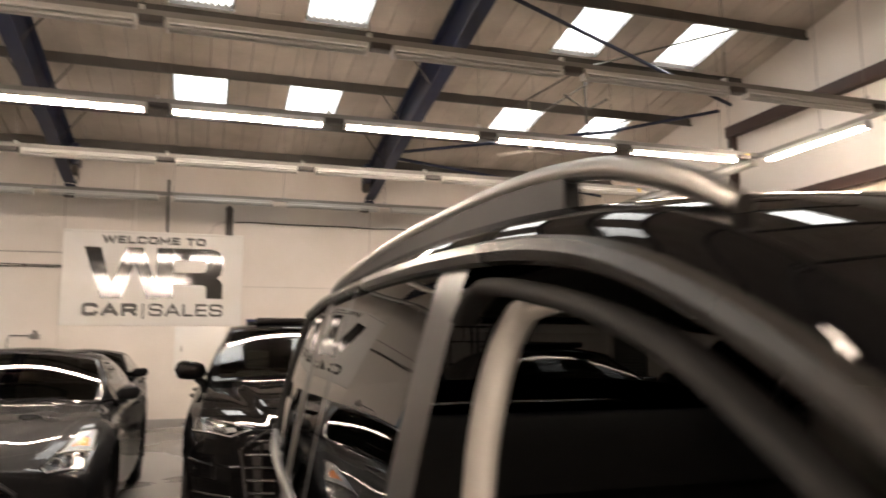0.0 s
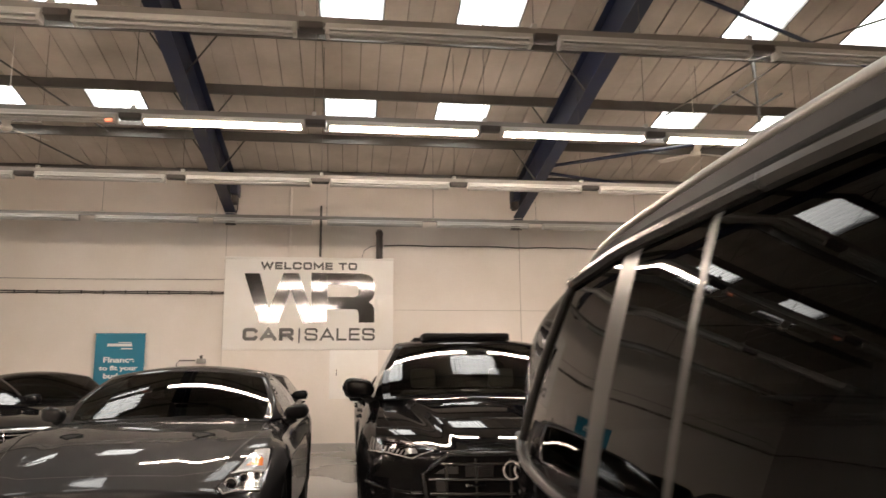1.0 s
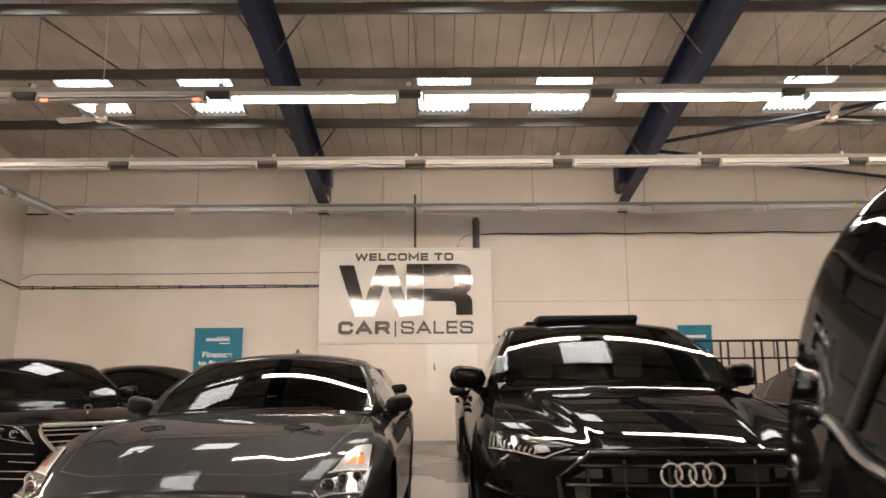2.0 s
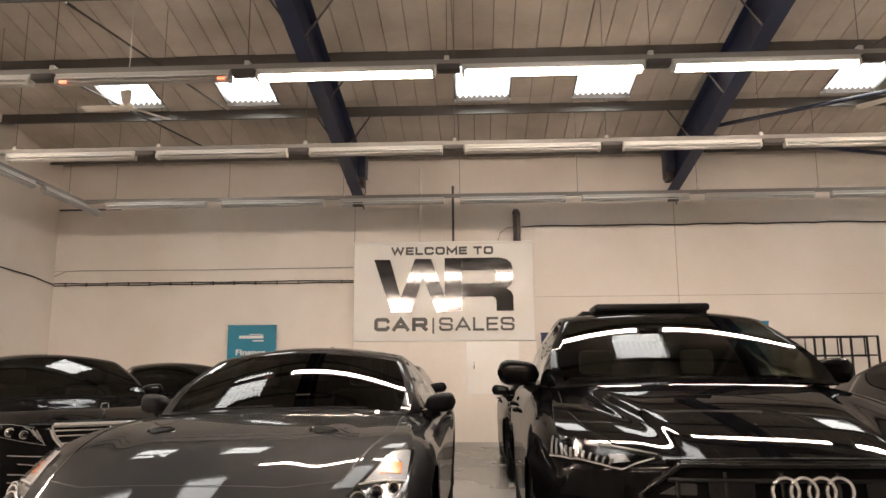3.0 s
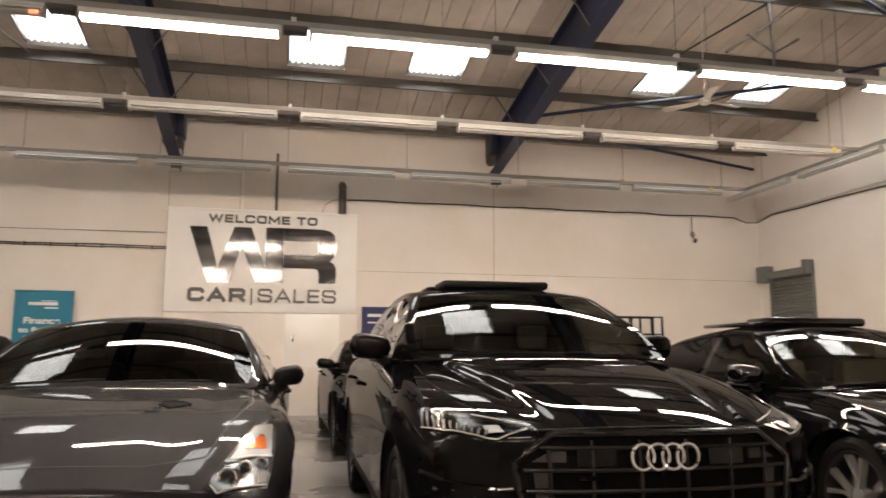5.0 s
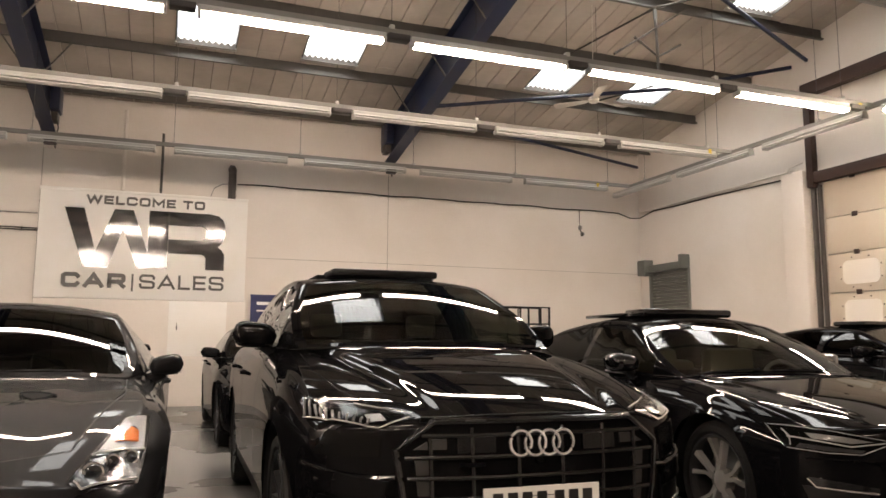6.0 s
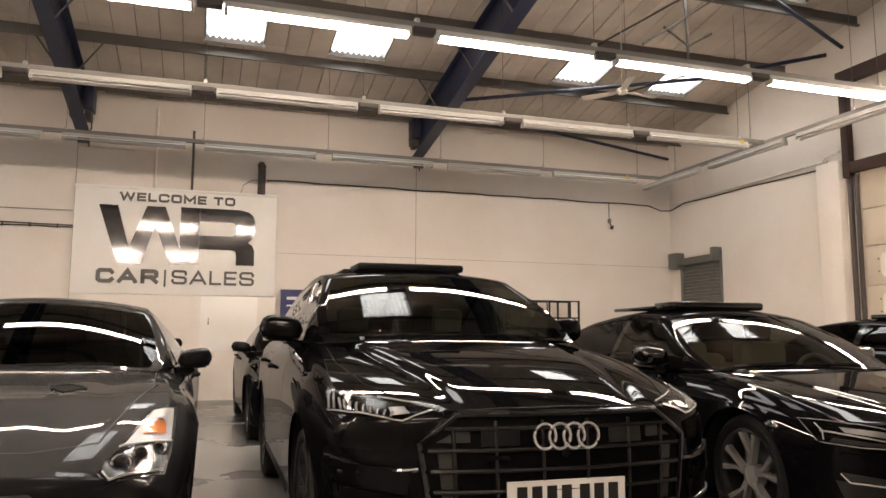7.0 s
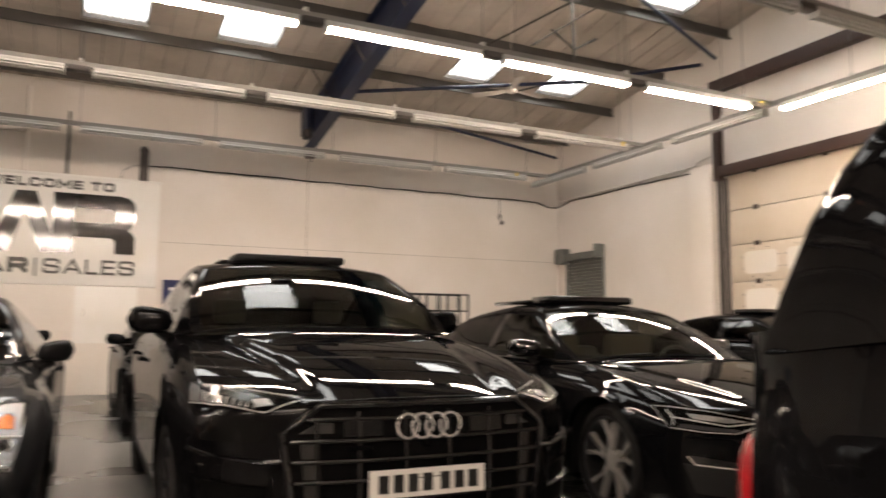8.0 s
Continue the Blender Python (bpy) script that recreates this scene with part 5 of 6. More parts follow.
def black_suv():
    c = Car("suv", SUV, (3.762, 5.71), BLACKPAINT, "glossy black SUV with octagonal grille, ring badge and tilted sunroof", -1.2)
    c.build_body(CABIN)
    c.build_glass([(1.9, 2.92), (3.02, 3.92), (3.98, 4.35)], PRIVACY, PRIVACY)
    c.wheels(5, DARKALLOY)
    c.mirrors(1.97, 1.235, 1.125, 0.18, BLACKPAINT, 0.27)
    c.handles(((2.85, 0.98), (3.75, 1.0)))
    c.seats(2.75, 1.0, CABIN)
    c.wipers(1.47, 1.16, 0.72)
    c.side_line([(1.9, 1.08), (1.92, 0.7), (2.0, 0.42)])
    c.side_line([(2.97, 1.1), (2.97, 0.45)])
    c.side_line([(4.0, 1.12), (3.95, 0.95), (3.6, 0.6), (3.5, 0.45)])
    c.side_line([(1.5, 0.36), (3.4, 0.36)], 0.09, PLASTIC, "sill_cladding")
    c.hood_line([(0.60, 0.03), (0.74, 0.35), (0.80, 0.9), (0.78, 1.44)], 0.005, GRILLE)
    # sunroof tilted open
    part("sunroof", boxm(-0.41, 0.41, 2.5, 2.86, 1.685, 1.742, bevel=0.022), PLASTIC, c.root, "raised black sunroof panel")
    part("sunroof_rail", boxm(-0.47, 0.47, 2.8, 3.35, 1.69, 1.715, bevel=0.008), PLASTIC, c.root)
    # grille; the flat near-black back stands in for shade in the deep recess
    c.face_shape("grille_back", [(-0.44, 0.875), (0.44, 0.875), (0.585, 0.77), (0.53, 0.44), (0.40, 0.36), (-0.40, 0.36), (-0.53, 0.44), (-0.585, 0.77)], GRILLE, 0.004, 0.01)
    ring = [(-0.45, 0.885), (0.45, 0.885), (0.60, 0.775), (0.545, 0.43), (0.41, 0.345), (-0.41, 0.345), (-0.545, 0.43), (-0.60, 0.775), (-0.45, 0.885)]
    c.face_bar("grille_frame", ring, 0.015, GLOSSBLACK, 0.013)
    c.face_bar("grille_edge", [(-0.603, 0.775), (-0.452, 0.889), (0.452, 0.889), (0.603, 0.775)], 0.003, SATIN, 0.028, "thin bright edge of the grille")
    c.face_bar("bumper_crease", [(0.925, 0.70), (0.80, 0.672), (0.66, 0.665)], 0.012, BLACKPAINT, 0.012, both=True)
    c.face_bar("bumper_crease", [(0.66, 0.665), (0.64, 0.60), (0.65, 0.50)], 0.010, BLACKPAINT, 0.012, both=True)
    for z in (0.83, 0.745, 0.665, 0.585, 0.505, 0.43):
        w = 0.50 if z > 0.8 else 0.57 - 0.12 * (0.77 - z)
        c.face_bar("grille_bar", [(-w, z), (w, z)], 0.0105, BARM, 0.02)
    for z in (0.705, 0.625, 0.545, 0.468):
        w = 0.505 - 0.10 * (0.77 - z)
        c.face_shape("grille_infill", [(w - 0.028, z - 0.028), (w + 0.022, z - 0.028), (w + 0.028, z + 0.028), (w - 0.028, z + 0.028)], INFILL, 0.014, 0.012, both=True)
    c.face_shape("grille_infill", [(0.40, 0.775), (0.53, 0.775), (0.46, 0.815), (0.40, 0.815)], INFILL, 0.012, 0.012, both=True)
    for x in (0.1, 0.3, 0.47):
        c.face_bar("grille_post", [(x, 0.86 if x < 0.4 else 0.83), (x * 0.97, 0.38 if x < 0.4 else 0.45)], 0.010, BARM, 0.018, both=True)
    c.face_shape("sensor_cover", [(-0.36, 0.83), (-0.2, 0.83), (-0.2, 0.76), (-0.36, 0.76)], BARM, 0.024, 0.02)
    c.face_shape("sensor_cover", [(0.36, 0.83), (0.2, 0.83), (0.2, 0.76), (0.36, 0.76)], BARM, 0.024, 0.02)
    c.face_shape("badge", [(-0.36, 0.725), (-0.25, 0.725), (-0.25, 0.708), (-0.36, 0.708)], CHROME, 0.034, 0.01, "small chrome badge bar")
    for i in range(4):
        x = -0.096 + 0.064 * i
        o = c.front(x, 0.795, 0.035 + 0.002 * (i % 2))
        part("badge_ring", tubem([o + Vector((0.047 * math.cos(a), 0, 0.05 * math.sin(a))) for a in [2 * math.pi * k / 28 for k in range(29)]], 0.0068, 8), SHINE, c.root, "chrome ring")
    c.face_shape("bumper_flare", [(0.63, 0.655), (0.90, 0.69), (0.925, 0.655), (0.92, 0.61), (0.65, 0.575)], BLACKPAINT, 0.03, 0.04, both=True)
    c.face_shape("fog_surround", [(0.64, 0.555), (0.90, 0.59), (0.88, 0.40), (0.66, 0.37)], GRILLE, 0.006, 0.012, both=True)
    c.face_bar("fog_bar", [(0.65, 0.48), (0.89, 0.50)], 0.009, BARM, 0.016, both=True)
    f = c.front(0.0, 0.725, 0.022)
    part("front_camera", tubem([f + Vector((0, 0.02, 0)), f, f + Vector((0, -0.008, 0))], [0.022, 0.02, 0.012], 14), SMOKE, c.root, "small round front camera")
    c.plate(0.566, 0.03)
    # lamps
    n = (0.5, -0.85, 0.3)
    low = [Vector(p) for p in ((0.902, 0.46, 0.868), (0.806, 0.23, 0.872), (0.655, 0.09, 0.850), (0.50, 0.085, 0.896))]
    high = [Vector(p) for p in ((0.893, 0.60, 0.952), (0.826, 0.455, 0.952), (0.648, 0.235, 0.927), (0.50, 0.09, 0.905))]
    lamp = low + high[::-1]
    units = c.wing_patch("headlamp", lamp, n, SMOKE, 0.004, 0.01, "headlamp with bright strips")

    def across(f, h):
        k = min(2, int(f * 3))
        lo, hi = low[k].lerp(low[k + 1], f * 3 - k), high[k].lerp(high[k + 1], f * 3 - k)
        return lo.lerp(hi, h)

    for f, h in ((0.035, 0.9), (0.10, 0.82), (0.17, 0.62), (0.225, 0.5), (0.28, 0.45), (0.335, 0.42), (0.39, 0.40), (0.445, 0.38), (0.50, 0.36), (0.55, 0.34), (0.60, 0.30)):
        c.wing_bar("light_strip", [across(f, 0.10), across(f + 0.012, h * 0.65), across(f + 0.03, h)], n, 0.0052, LED, 0.012, units)
    c.wing_bar("light_strip", [across(f, 0.03) for f in (0.01, 0.2, 0.4, 0.6, 0.68, 0.8, 0.95)], n, 0.0035, LEDB, 0.012, units)
    c.wing_bar("light_strip", [across(f, 0.96) for f in (0.55, 0.7, 0.85, 0.97)], n, 0.0035, LEDB, 0.012, units)
    c.wing_patch("lamp_reflector", [across(0.62, 0.18), across(0.76, 0.22), across(0.72, 0.62), across(0.60, 0.5)], n, REFLECTOR, 0.011, 0.004, "", units)
    c.wing_patch("headlamp_lens", lamp, n, LENS, 0.022, 0.003, "clear lens")
    c.face_shape("lower_lamp", [(0.65, 0.822), (0.87, 0.848), (0.885, 0.74), (0.66, 0.745)], SMOKE, 0.006, 0.01, "smoked lower lamp", both=True)
    c.face_shape("air_intake", [(0.60, 0.66), (0.86, 0.63), (0.80, 0.46), (0.62, 0.42)], GRILLE, 0.004, 0.02, both=True)
    c.face_bar("intake_blade", [(0.60, 0.67), (0.88, 0.645)], 0.012, BARM, 0.012, both=True)
    c.face_bar("bumper_lip", [(0.0, 0.30), (0.5, 0.30), (0.85, 0.36)], 0.02, GLOSSBLACK, 0.02, both=True)
    c.face_bar("bonnet_gap", [(0.0, 0.9), (0.2, 0.899), (0.4, 0.893), (0.5, 0.89)], 0.012, GRILLE, 0.0, both=True)
    return c


black_suv()


# ---- gunmetal coupe
def coupe_hood(x, y):
    ax = abs(x)
    a = sstep(0.1, 0.6, y) * (1 - sstep(1.35, 1.6, y))
    edge = 0.38 + 0.1 * y
    return a * (0.010 * (1 - sstep(edge - 0.1, edge + 0.08, ax)) + 0.008 * math.exp(-((ax - 0.66) / 0.16) ** 2))


COUPE = dict(
    rows=[(0.0, 0.74, 0.15, 0.86, 0.48, 0.72, 0.64, 0.695), (0.15, 0.79, 0.15, 0.90, 0.53, 0.76, 0.71, 0.75), (0.35, 0.82, 0.15, 0.93, 0.58, 0.80, 0.77, 0.81), (0.6, 0.85, 0.15, 0.945, 0.64, 0.83, 0.83, 0.862), (0.95, 0.86, 0.15, 0.948, 0.68, 0.83, 0.875, 0.905), (1.65, 0.86, 0.15, 0.93, 0.68, 0.75, 0.93, 0.958), (2.0, 0.86, 0.15, 0.925, 0.7, 0.81, 0.94, 0.94), (3.2, 0.86, 0.15, 0.935, 0.74, 0.83, 0.97, 0.97), (3.8, 0.86, 0.16, 0.948, 0.78, 0.82, 1.0, 1.01), (4.4, 0.8, 0.2, 0.93, 0.78, 0.78, 0.99, 1.01), (4.70, 0.72, 0.25, 0.88, 0.74, 0.72, 0.96, 0.97)],
    nose=(0.16, 0.30, 0.35, 0.55), nose_len=1.3, shoulder=0.7, hood=coupe_hood, axles=(0.98, 3.76), arch=0.385, wheel_r=0.345, cabin=(1.75, 3.9), trim=GLOSSBLACK, screen_glass=DARKGLASS,
    glass=dict(ws=(1.68, 2.38), rw=(2.98, 4.1), h=0.36, bow=0.018, crown_p=2.0, top=[(1.68, 0.955), (1.855, 1.056), (2.03, 1.153), (2.205, 1.246), (2.38, 1.335), (2.5, 1.36), (2.8, 1.375), (3.1, 1.345), (3.6, 1.215), (4.1, 1.02)], belt=[(1.68, 0.735, 0.935), (2.15, 0.82, 0.945), (3.1, 0.84, 0.99), (3.7, 0.79, 1.01), (4.1, 0.72, 1.01)], crown=[(1.68, 0.70, 0.045), (2.38, 0.605, 0.07), (3.1, 0.56, 0.05), (4.1, 0.55, 0.04)]))


def grey_coupe():
    c = Car("coupe", COUPE, (1.33, 5.72), GREYPAINT, "gunmetal grey sports coupe with amber headlamp corners and bonnet ducts", 0.0, 1.06)
    c.build_body(CABIN)
    c.build_glass([(1.96, 2.9), (2.98, 3.45)], PRIVACY, PRIVACY)
    c.wheels(6, DARKALLOY)
    c.mirrors(2.0, 0.985, 1.01, 0.13, None, 0.19)
    c.handles(((2.95, 0.86),))
    c.seats(2.45, 0.86, CABIN, 0.36)
    c.wipers(1.64, 0.955, 0.66)
    c.side_line([(1.75, 0.92), (1.75, 0.6), (1.85, 0.3)])
    c.side_line([(3.0, 0.95), (3.05, 0.6), (2.95, 0.3)])
    c.hood_line([(0.0, 0.13), (0.4, 0.13), (0.60, 0.2), (0.66, 0.5), (0.74, 1.0), (0.72, 1.6)], 0.006)
    for sx in (-1, 1):
        # Black slab on the closed bonnet paints the shade of the duct opening.
        bm = bmesh.new()
        slab(bm, [(sx * 0.345, 0.89), (sx * 0.40, 0.905), (sx * 0.46, 0.89), (sx * 0.435, 0.835), (sx * 0.395, 0.785), (sx * 0.358, 0.835)], lambda u, v, d: Vector((u, c.warp(u, v, 0.9), c.top_z(u, v) + (0.007 if v > 0.88 else 0.005) - d)), 0.025)
        duct = part("bonnet_duct", bm, GRILLE, c.root, "flat black patch for the shaded bonnet duct")
        lip = [Vector((sx * u, c.warp(u, v, 0.9), c.top_z(u, v) + 0.004)) for u, v in ((0.348, 0.835), (0.338, 0.89), (0.36, 0.908), (0.40, 0.917), (0.44, 0.91), (0.475, 0.895))]
        part("duct_lip", tubem(lip, [0.004, 0.008, 0.009, 0.009, 0.008, 0.004], 8), GREYPAINT, duct, "raised grey lip")
    n = (0.5, -0.6, 0.62)
    lamp = [(0.762, 0.671, 0.822), (0.852, 0.80, 0.818), (0.846, 0.495, 0.688), (0.828, 0.335, 0.612), (0.645, 0.09, 0.618), (0.611, 0.12, 0.663), (0.668, 0.321, 0.728)]
    units = c.wing_patch("headlamp", lamp, n, GLOSSBLACK, 0.003, 0.01, "headlamp with projectors and amber corner")
    c.wing_patch("lamp_reflector", [(0.765, 0.655, 0.82), (0.838, 0.765, 0.815), (0.836, 0.53, 0.712), (0.752, 0.385, 0.724), (0.682, 0.325, 0.725)], n, REFLECTOR, 0.006, 0.004, "pale reflector", units)
    c.wing_patch("bezel", [(0.632, 0.19, 0.688), (0.73, 0.34, 0.71), (0.823, 0.50, 0.712), (0.826, 0.40, 0.65), (0.815, 0.33, 0.625), (0.65, 0.105, 0.635), (0.628, 0.135, 0.66)], n, LAMPCHROME, 0.006, 0.004, "chrome lamp bezel", units)
    face = Vector((0.35, -0.9, 0.25)).normalized()
    side = face.cross(Vector((0, 0, 1))).normalized()
    rise = side.cross(face)
    for at, r in (((0.682, 0.20, 0.672), 0.031), ((0.737, 0.30, 0.689), 0.024), ((0.793, 0.404, 0.69), 0.023)):
        f = c.on_skin(Vector(at), Vector(n).normalized(), 0.012)
        for sx, l in zip((-1, 1), units):
            part("projector", tubem([Vector((sx * p.x, p.y, p.z)) for p in [f + side * (r * math.cos(q)) + rise * (r * math.sin(q)) for q in [2 * math.pi * k / 24 for k in range(25)]]], 0.0055, 6), CHROME, l, "chrome projector ring")
            part("projector_lens", tubem([Vector((sx * p.x, p.y, p.z)) for p in (f - face * 0.02, f + face * 0.004, f + face * 0.009)], [r * 0.82, r * 0.8, r * 0.4], 16), GLOSSBLACK, l)
    c.wing_bar("light_strip", [(0.668, 0.30, 0.72), (0.74, 0.375, 0.724), (0.836, 0.52, 0.708)], n, 0.0045, LEDB, 0.011, units)
    c.wing_bar("light_strip", [(0.63, 0.13, 0.66), (0.655, 0.105, 0.636), (0.815, 0.33, 0.624)], n, 0.004, LEDB, 0.011, units)
    c.wing_patch("amber_lens", [(0.735, 0.432, 0.748), (0.785, 0.585, 0.787), (0.812, 0.60, 0.772), (0.816, 0.53, 0.738)], n, AMBER, 0.011, 0.004, "amber indicator", units)
    c.wing_patch("headlamp_lens", lamp, n, LENS, 0.021, 0.003, "clear lens", None, 0.025)
    c.face_shape("grille", [(-0.42, 0.60), (0.42, 0.60), (0.50, 0.54), (0.46, 0.24), (-0.46, 0.24), (-0.50, 0.54)], GRILLE, 0.004, 0.01)
    c.face_bar("grille_frame", [(-0.44, 0.25), (-0.52, 0.545), (-0.43, 0.615), (0.43, 0.615), (0.52, 0.545), (0.44, 0.25)], 0.014, DARKALLOY, 0.014)
    for z in (0.32, 0.38, 0.44, 0.50, 0.56):
        c.face_bar("grille_bar", [(-0.46, z), (0.46, z)], 0.006, GLOSSBLACK, 0.012)
    c.face_shape("washer_cover", [(0.66, 0.50), (0.76, 0.51), (0.77, 0.535), (0.66, 0.525)], GREYPAINT, 0.008, 0.01, both=True)
    return c


grey_coupe()


def saloon(L, W, h, hood_z, cowl, deck, ws, roof, rw, kind="saloon"):
    """Rows for a plainer car: cowl (y, z), deck z, ws (y0, y1), roof y of the highest place, rw (y0, y1)."""
    cy, cz = cowl
    rows = [(0.0, W * 0.82, 0.2, W * 0.94, 0.52, W * 0.80, hood_z - 0.03, hood_z), (0.4, W * 0.9, 0.18, W * 0.985, 0.58, W * 0.84, hood_z + 0.04, hood_z + 0.075), (1.0, W * 0.92, 0.18, W, 0.66, W * 0.84, cz - 0.08, cz - 0.05), (cy, W * 0.92, 0.18, W, 0.70, W * 0.82, cz - 0.03, cz), (cy + 0.5, W * 0.92, 0.18, W, 0.72, W * 0.86, cz - 0.02, cz - 0.02), (L * 0.68, W * 0.92, 0.18, W, 0.74, W * 0.87, cz, cz), (L * 0.86, W * 0.9, 0.2, W * 0.99, 0.76, W * 0.83, deck - 0.02, deck), (L * 0.96, W * 0.85, 0.25, W * 0.95, 0.74, W * 0.79, deck - 0.03, deck - 0.01), (L, W * 0.78, 0.3, W * 0.9, 0.70, W * 0.74, deck - 0.06, deck - 0.05)]
    zt = h - 0.055
    top = [(ws[0] + f * (ws[1] - ws[0]), cz + g * (zt - cz)) for f, g in ((0, 0), (0.25, 0.268), (0.5, 0.524), (0.75, 0.768), (1, 1))]
    top += [(ws[1] + 0.14, h - 0.025), (roof, h), (rw[0], h - 0.05), (rw[0] + 0.5 * (rw[1] - rw[0]), (h - 0.05) * 0.42 + deck * 0.58 + 0.05), (rw[1], deck)]
    belt = [(ws[0], W * 0.80, cz - 0.02), (cy + 0.5, W * 0.875, cz - 0.02), (L * 0.68, W * 0.885, cz), (rw[1] - 0.3, W * 0.84, max(cz, deck - 0.02)), (rw[1], W * 0.8, deck - 0.02)]
    crown = [(ws[0], W * 0.77, 0.04), (ws[1], W * 0.66, 0.06), (rw[0], W * 0.61, 0.06), (rw[1], W * 0.62, 0.04)]
    return dict(rows=rows, nose=(0.16, 0.28, 0.3, 0.5), nose_len=1.2, shoulder=0.7, axles=(0.9, 0.9 + 0.6 * L), arch=0.39, wheel_r=0.35, cabin=(cy + 0.2, rw[1] - 0.25), trim=GLOSSBLACK, screen_glass=DARKGLASS, front_glass=DARKGLASS, glass=dict(ws=ws, rw=rw, h=h - cz - 0.06, bow=0.02, crown_p=2.0, top=top, belt=belt, crown=crown))


# ---- black fastback beside the SUV
def fastback():
    s = saloon(4.97, 0.955, 1.455, 0.78, (1.5, 0.985), 1.03, (1.47, 2.25), 2.9, (3.5, 4.72))
    s["wheel_r"], s["arch"], s["axles"] = 0.365, 0.41, (0.95, 3.88)
    s["screen_glass"] = GLASS

    def hood(x, y):
        ax = abs(x)
        a = sstep(0.1, 0.6, y) * (1 - sstep(1.45, 1.7, y))
        return a * (0.010 * (1 - sstep(0.38 + 0.12 * y, 0.44 + 0.12 * y, ax)) + 0.008 * math.exp(-((ax - 0.72) / 0.12) ** 2))

    s["hood"] = hood
    s["glass"]["crown_p"] = 2.4
    c = Car("fastback_car", s, (6.33, 5.70), BLACKPAINT, "glossy black fastback car with cream seats and open sunroof", -4.2)
    c.build_body(CABIN)
    c.build_glass([(1.75, 2.8), (2.88, 3.85), (3.9, 4.3)], PRIVACY, PRIVACY)
    c.wheels(5, SPOKE)
    c.mirrors(1.95, 1.05, 1.06, 0.15, GLOSSBLACK, 0.24)
    c.handles(((2.95, 0.88), (3.85, 0.9)))
    c.seats(2.4, 0.95, CREAM)
    c.wipers(1.46, 1.0, 0.7)
    c.side_line([(1.95, 0.96), (1.95, 0.6), (2.05, 0.3)])
    c.side_line([(3.02, 0.98), (3.02, 0.3)])
    c.hood_line([(0.5, 0.1), (0.66, 0.3), (0.76, 0.9), (0.74, 1.42)])
    part("sunroof", boxm(-0.44, 0.42, 2.44, 2.79, 1.43, 1.50, bevel=0.025), GLOSSBLACK, c.root, "open black sunroof panel")
    part("sunroof_rail", boxm(-0.46, 0.46, 2.78, 3.5, 1.44, 1.472, bevel=0.012), GLOSSBLACK, c.root)
    n = (0.6, -0.78, 0.15)
    lamp = [(0.855, 0.54, 0.757), (0.81, 0.409, 0.756), (0.702, 0.144, 0.745), (0.49, 0.036, 0.708), (0.47, 0.035, 0.68), (0.619, 0.078, 0.622), (0.76, 0.17, 0.626), (0.875, 0.321, 0.636)]
    units = c.wing_patch("headlamp", lamp, n, SMOKE, 0.004, 0.01, "slim headlamp")
    c.wing_bar("light_strip", [(0.862, 0.36, 0.65), (0.848, 0.52, 0.75), (0.81, 0.405, 0.75), (0.702, 0.146, 0.738), (0.495, 0.04, 0.702)], n, 0.002, LEDB, 0.012, units)
    c.wing_bar("light_strip", [(0.868, 0.33, 0.645), (0.76, 0.17, 0.634), (0.62, 0.08, 0.63), (0.48, 0.037, 0.684)], n, 0.0022, LEDB, 0.012, units)
    c.wing_bar("light_strip", [(0.85, 0.35, 0.70), (0.80, 0.25, 0.693), (0.66, 0.106, 0.669), (0.50, 0.042, 0.69)], n, 0.0038, LEDB, 0.012, units)
    c.wing_bar("light_strip", [(0.835, 0.405, 0.735), (0.842, 0.34, 0.70), (0.862, 0.31, 0.66)], n, 0.0035, LEDB, 0.012, units)
    c.wing_patch("lamp_reflector", [(0.80, 0.27, 0.725), (0.70, 0.14, 0.72), (0.56, 0.055, 0.695), (0.66, 0.105, 0.685), (0.79, 0.24, 0.70)], n, REFLECTOR, 0.010, 0.004, "", units)
    c.wing_patch("lamp_reflector", [(0.83, 0.28, 0.672), (0.72, 0.14, 0.662), (0.60, 0.075, 0.652), (0.62, 0.08, 0.636), (0.75, 0.165, 0.642), (0.85, 0.29, 0.652)], n, DARKALLOY, 0.010, 0.004, "", units)
    c.wing_patch("headlamp_lens", lamp, n, LENS, 0.022, 0.003, "clear lens")
    c.wing_bar("bumper_crease", [(0.83, 0.237, 0.604), (0.66, 0.1, 0.60), (0.506, 0.041, 0.581)], n, 0.007, BLACKPAINT, 0.004, (c.root, c.root))
    c.face_shape("grille", [(-0.46, 0.66), (0.46, 0.66), (0.54, 0.58), (0.42, 0.28), (-0.42, 0.28), (-0.54, 0.58)], GRILLE, 0.004, 0.01)
    for z in (0.33, 0.39, 0.45, 0.51, 0.57, 0.63):
        c.face_bar("grille_bar", [(-0.45, z), (0.45, z)], 0.007, CHROME, 0.012)
    c.wing_patch("intake_surround", [(0.827, 0.235, 0.505), (0.70, 0.12, 0.487), (0.55, 0.052, 0.463), (0.56, 0.054, 0.436), (0.70, 0.12, 0.45), (0.802, 0.205, 0.455)], n, GLOSSBLACK, 0.016, 0.02, "gloss black intake blade")
    c.wing_bar("intake_blade", [(0.83, 0.24, 0.498), (0.805, 0.206, 0.456), (0.70, 0.12, 0.447), (0.56, 0.054, 0.435)], n, 0.005, SHINE, 0.02, (c.root, c.root), "thin bright blade")
    c.face_shape("air_intake", [(0.60, 0.44), (0.85, 0.46), (0.80, 0.30), (0.62, 0.28)], PLASTIC, 0.004, 0.01, both=True)
    c.plate(0.45, 0.03)


fastback()


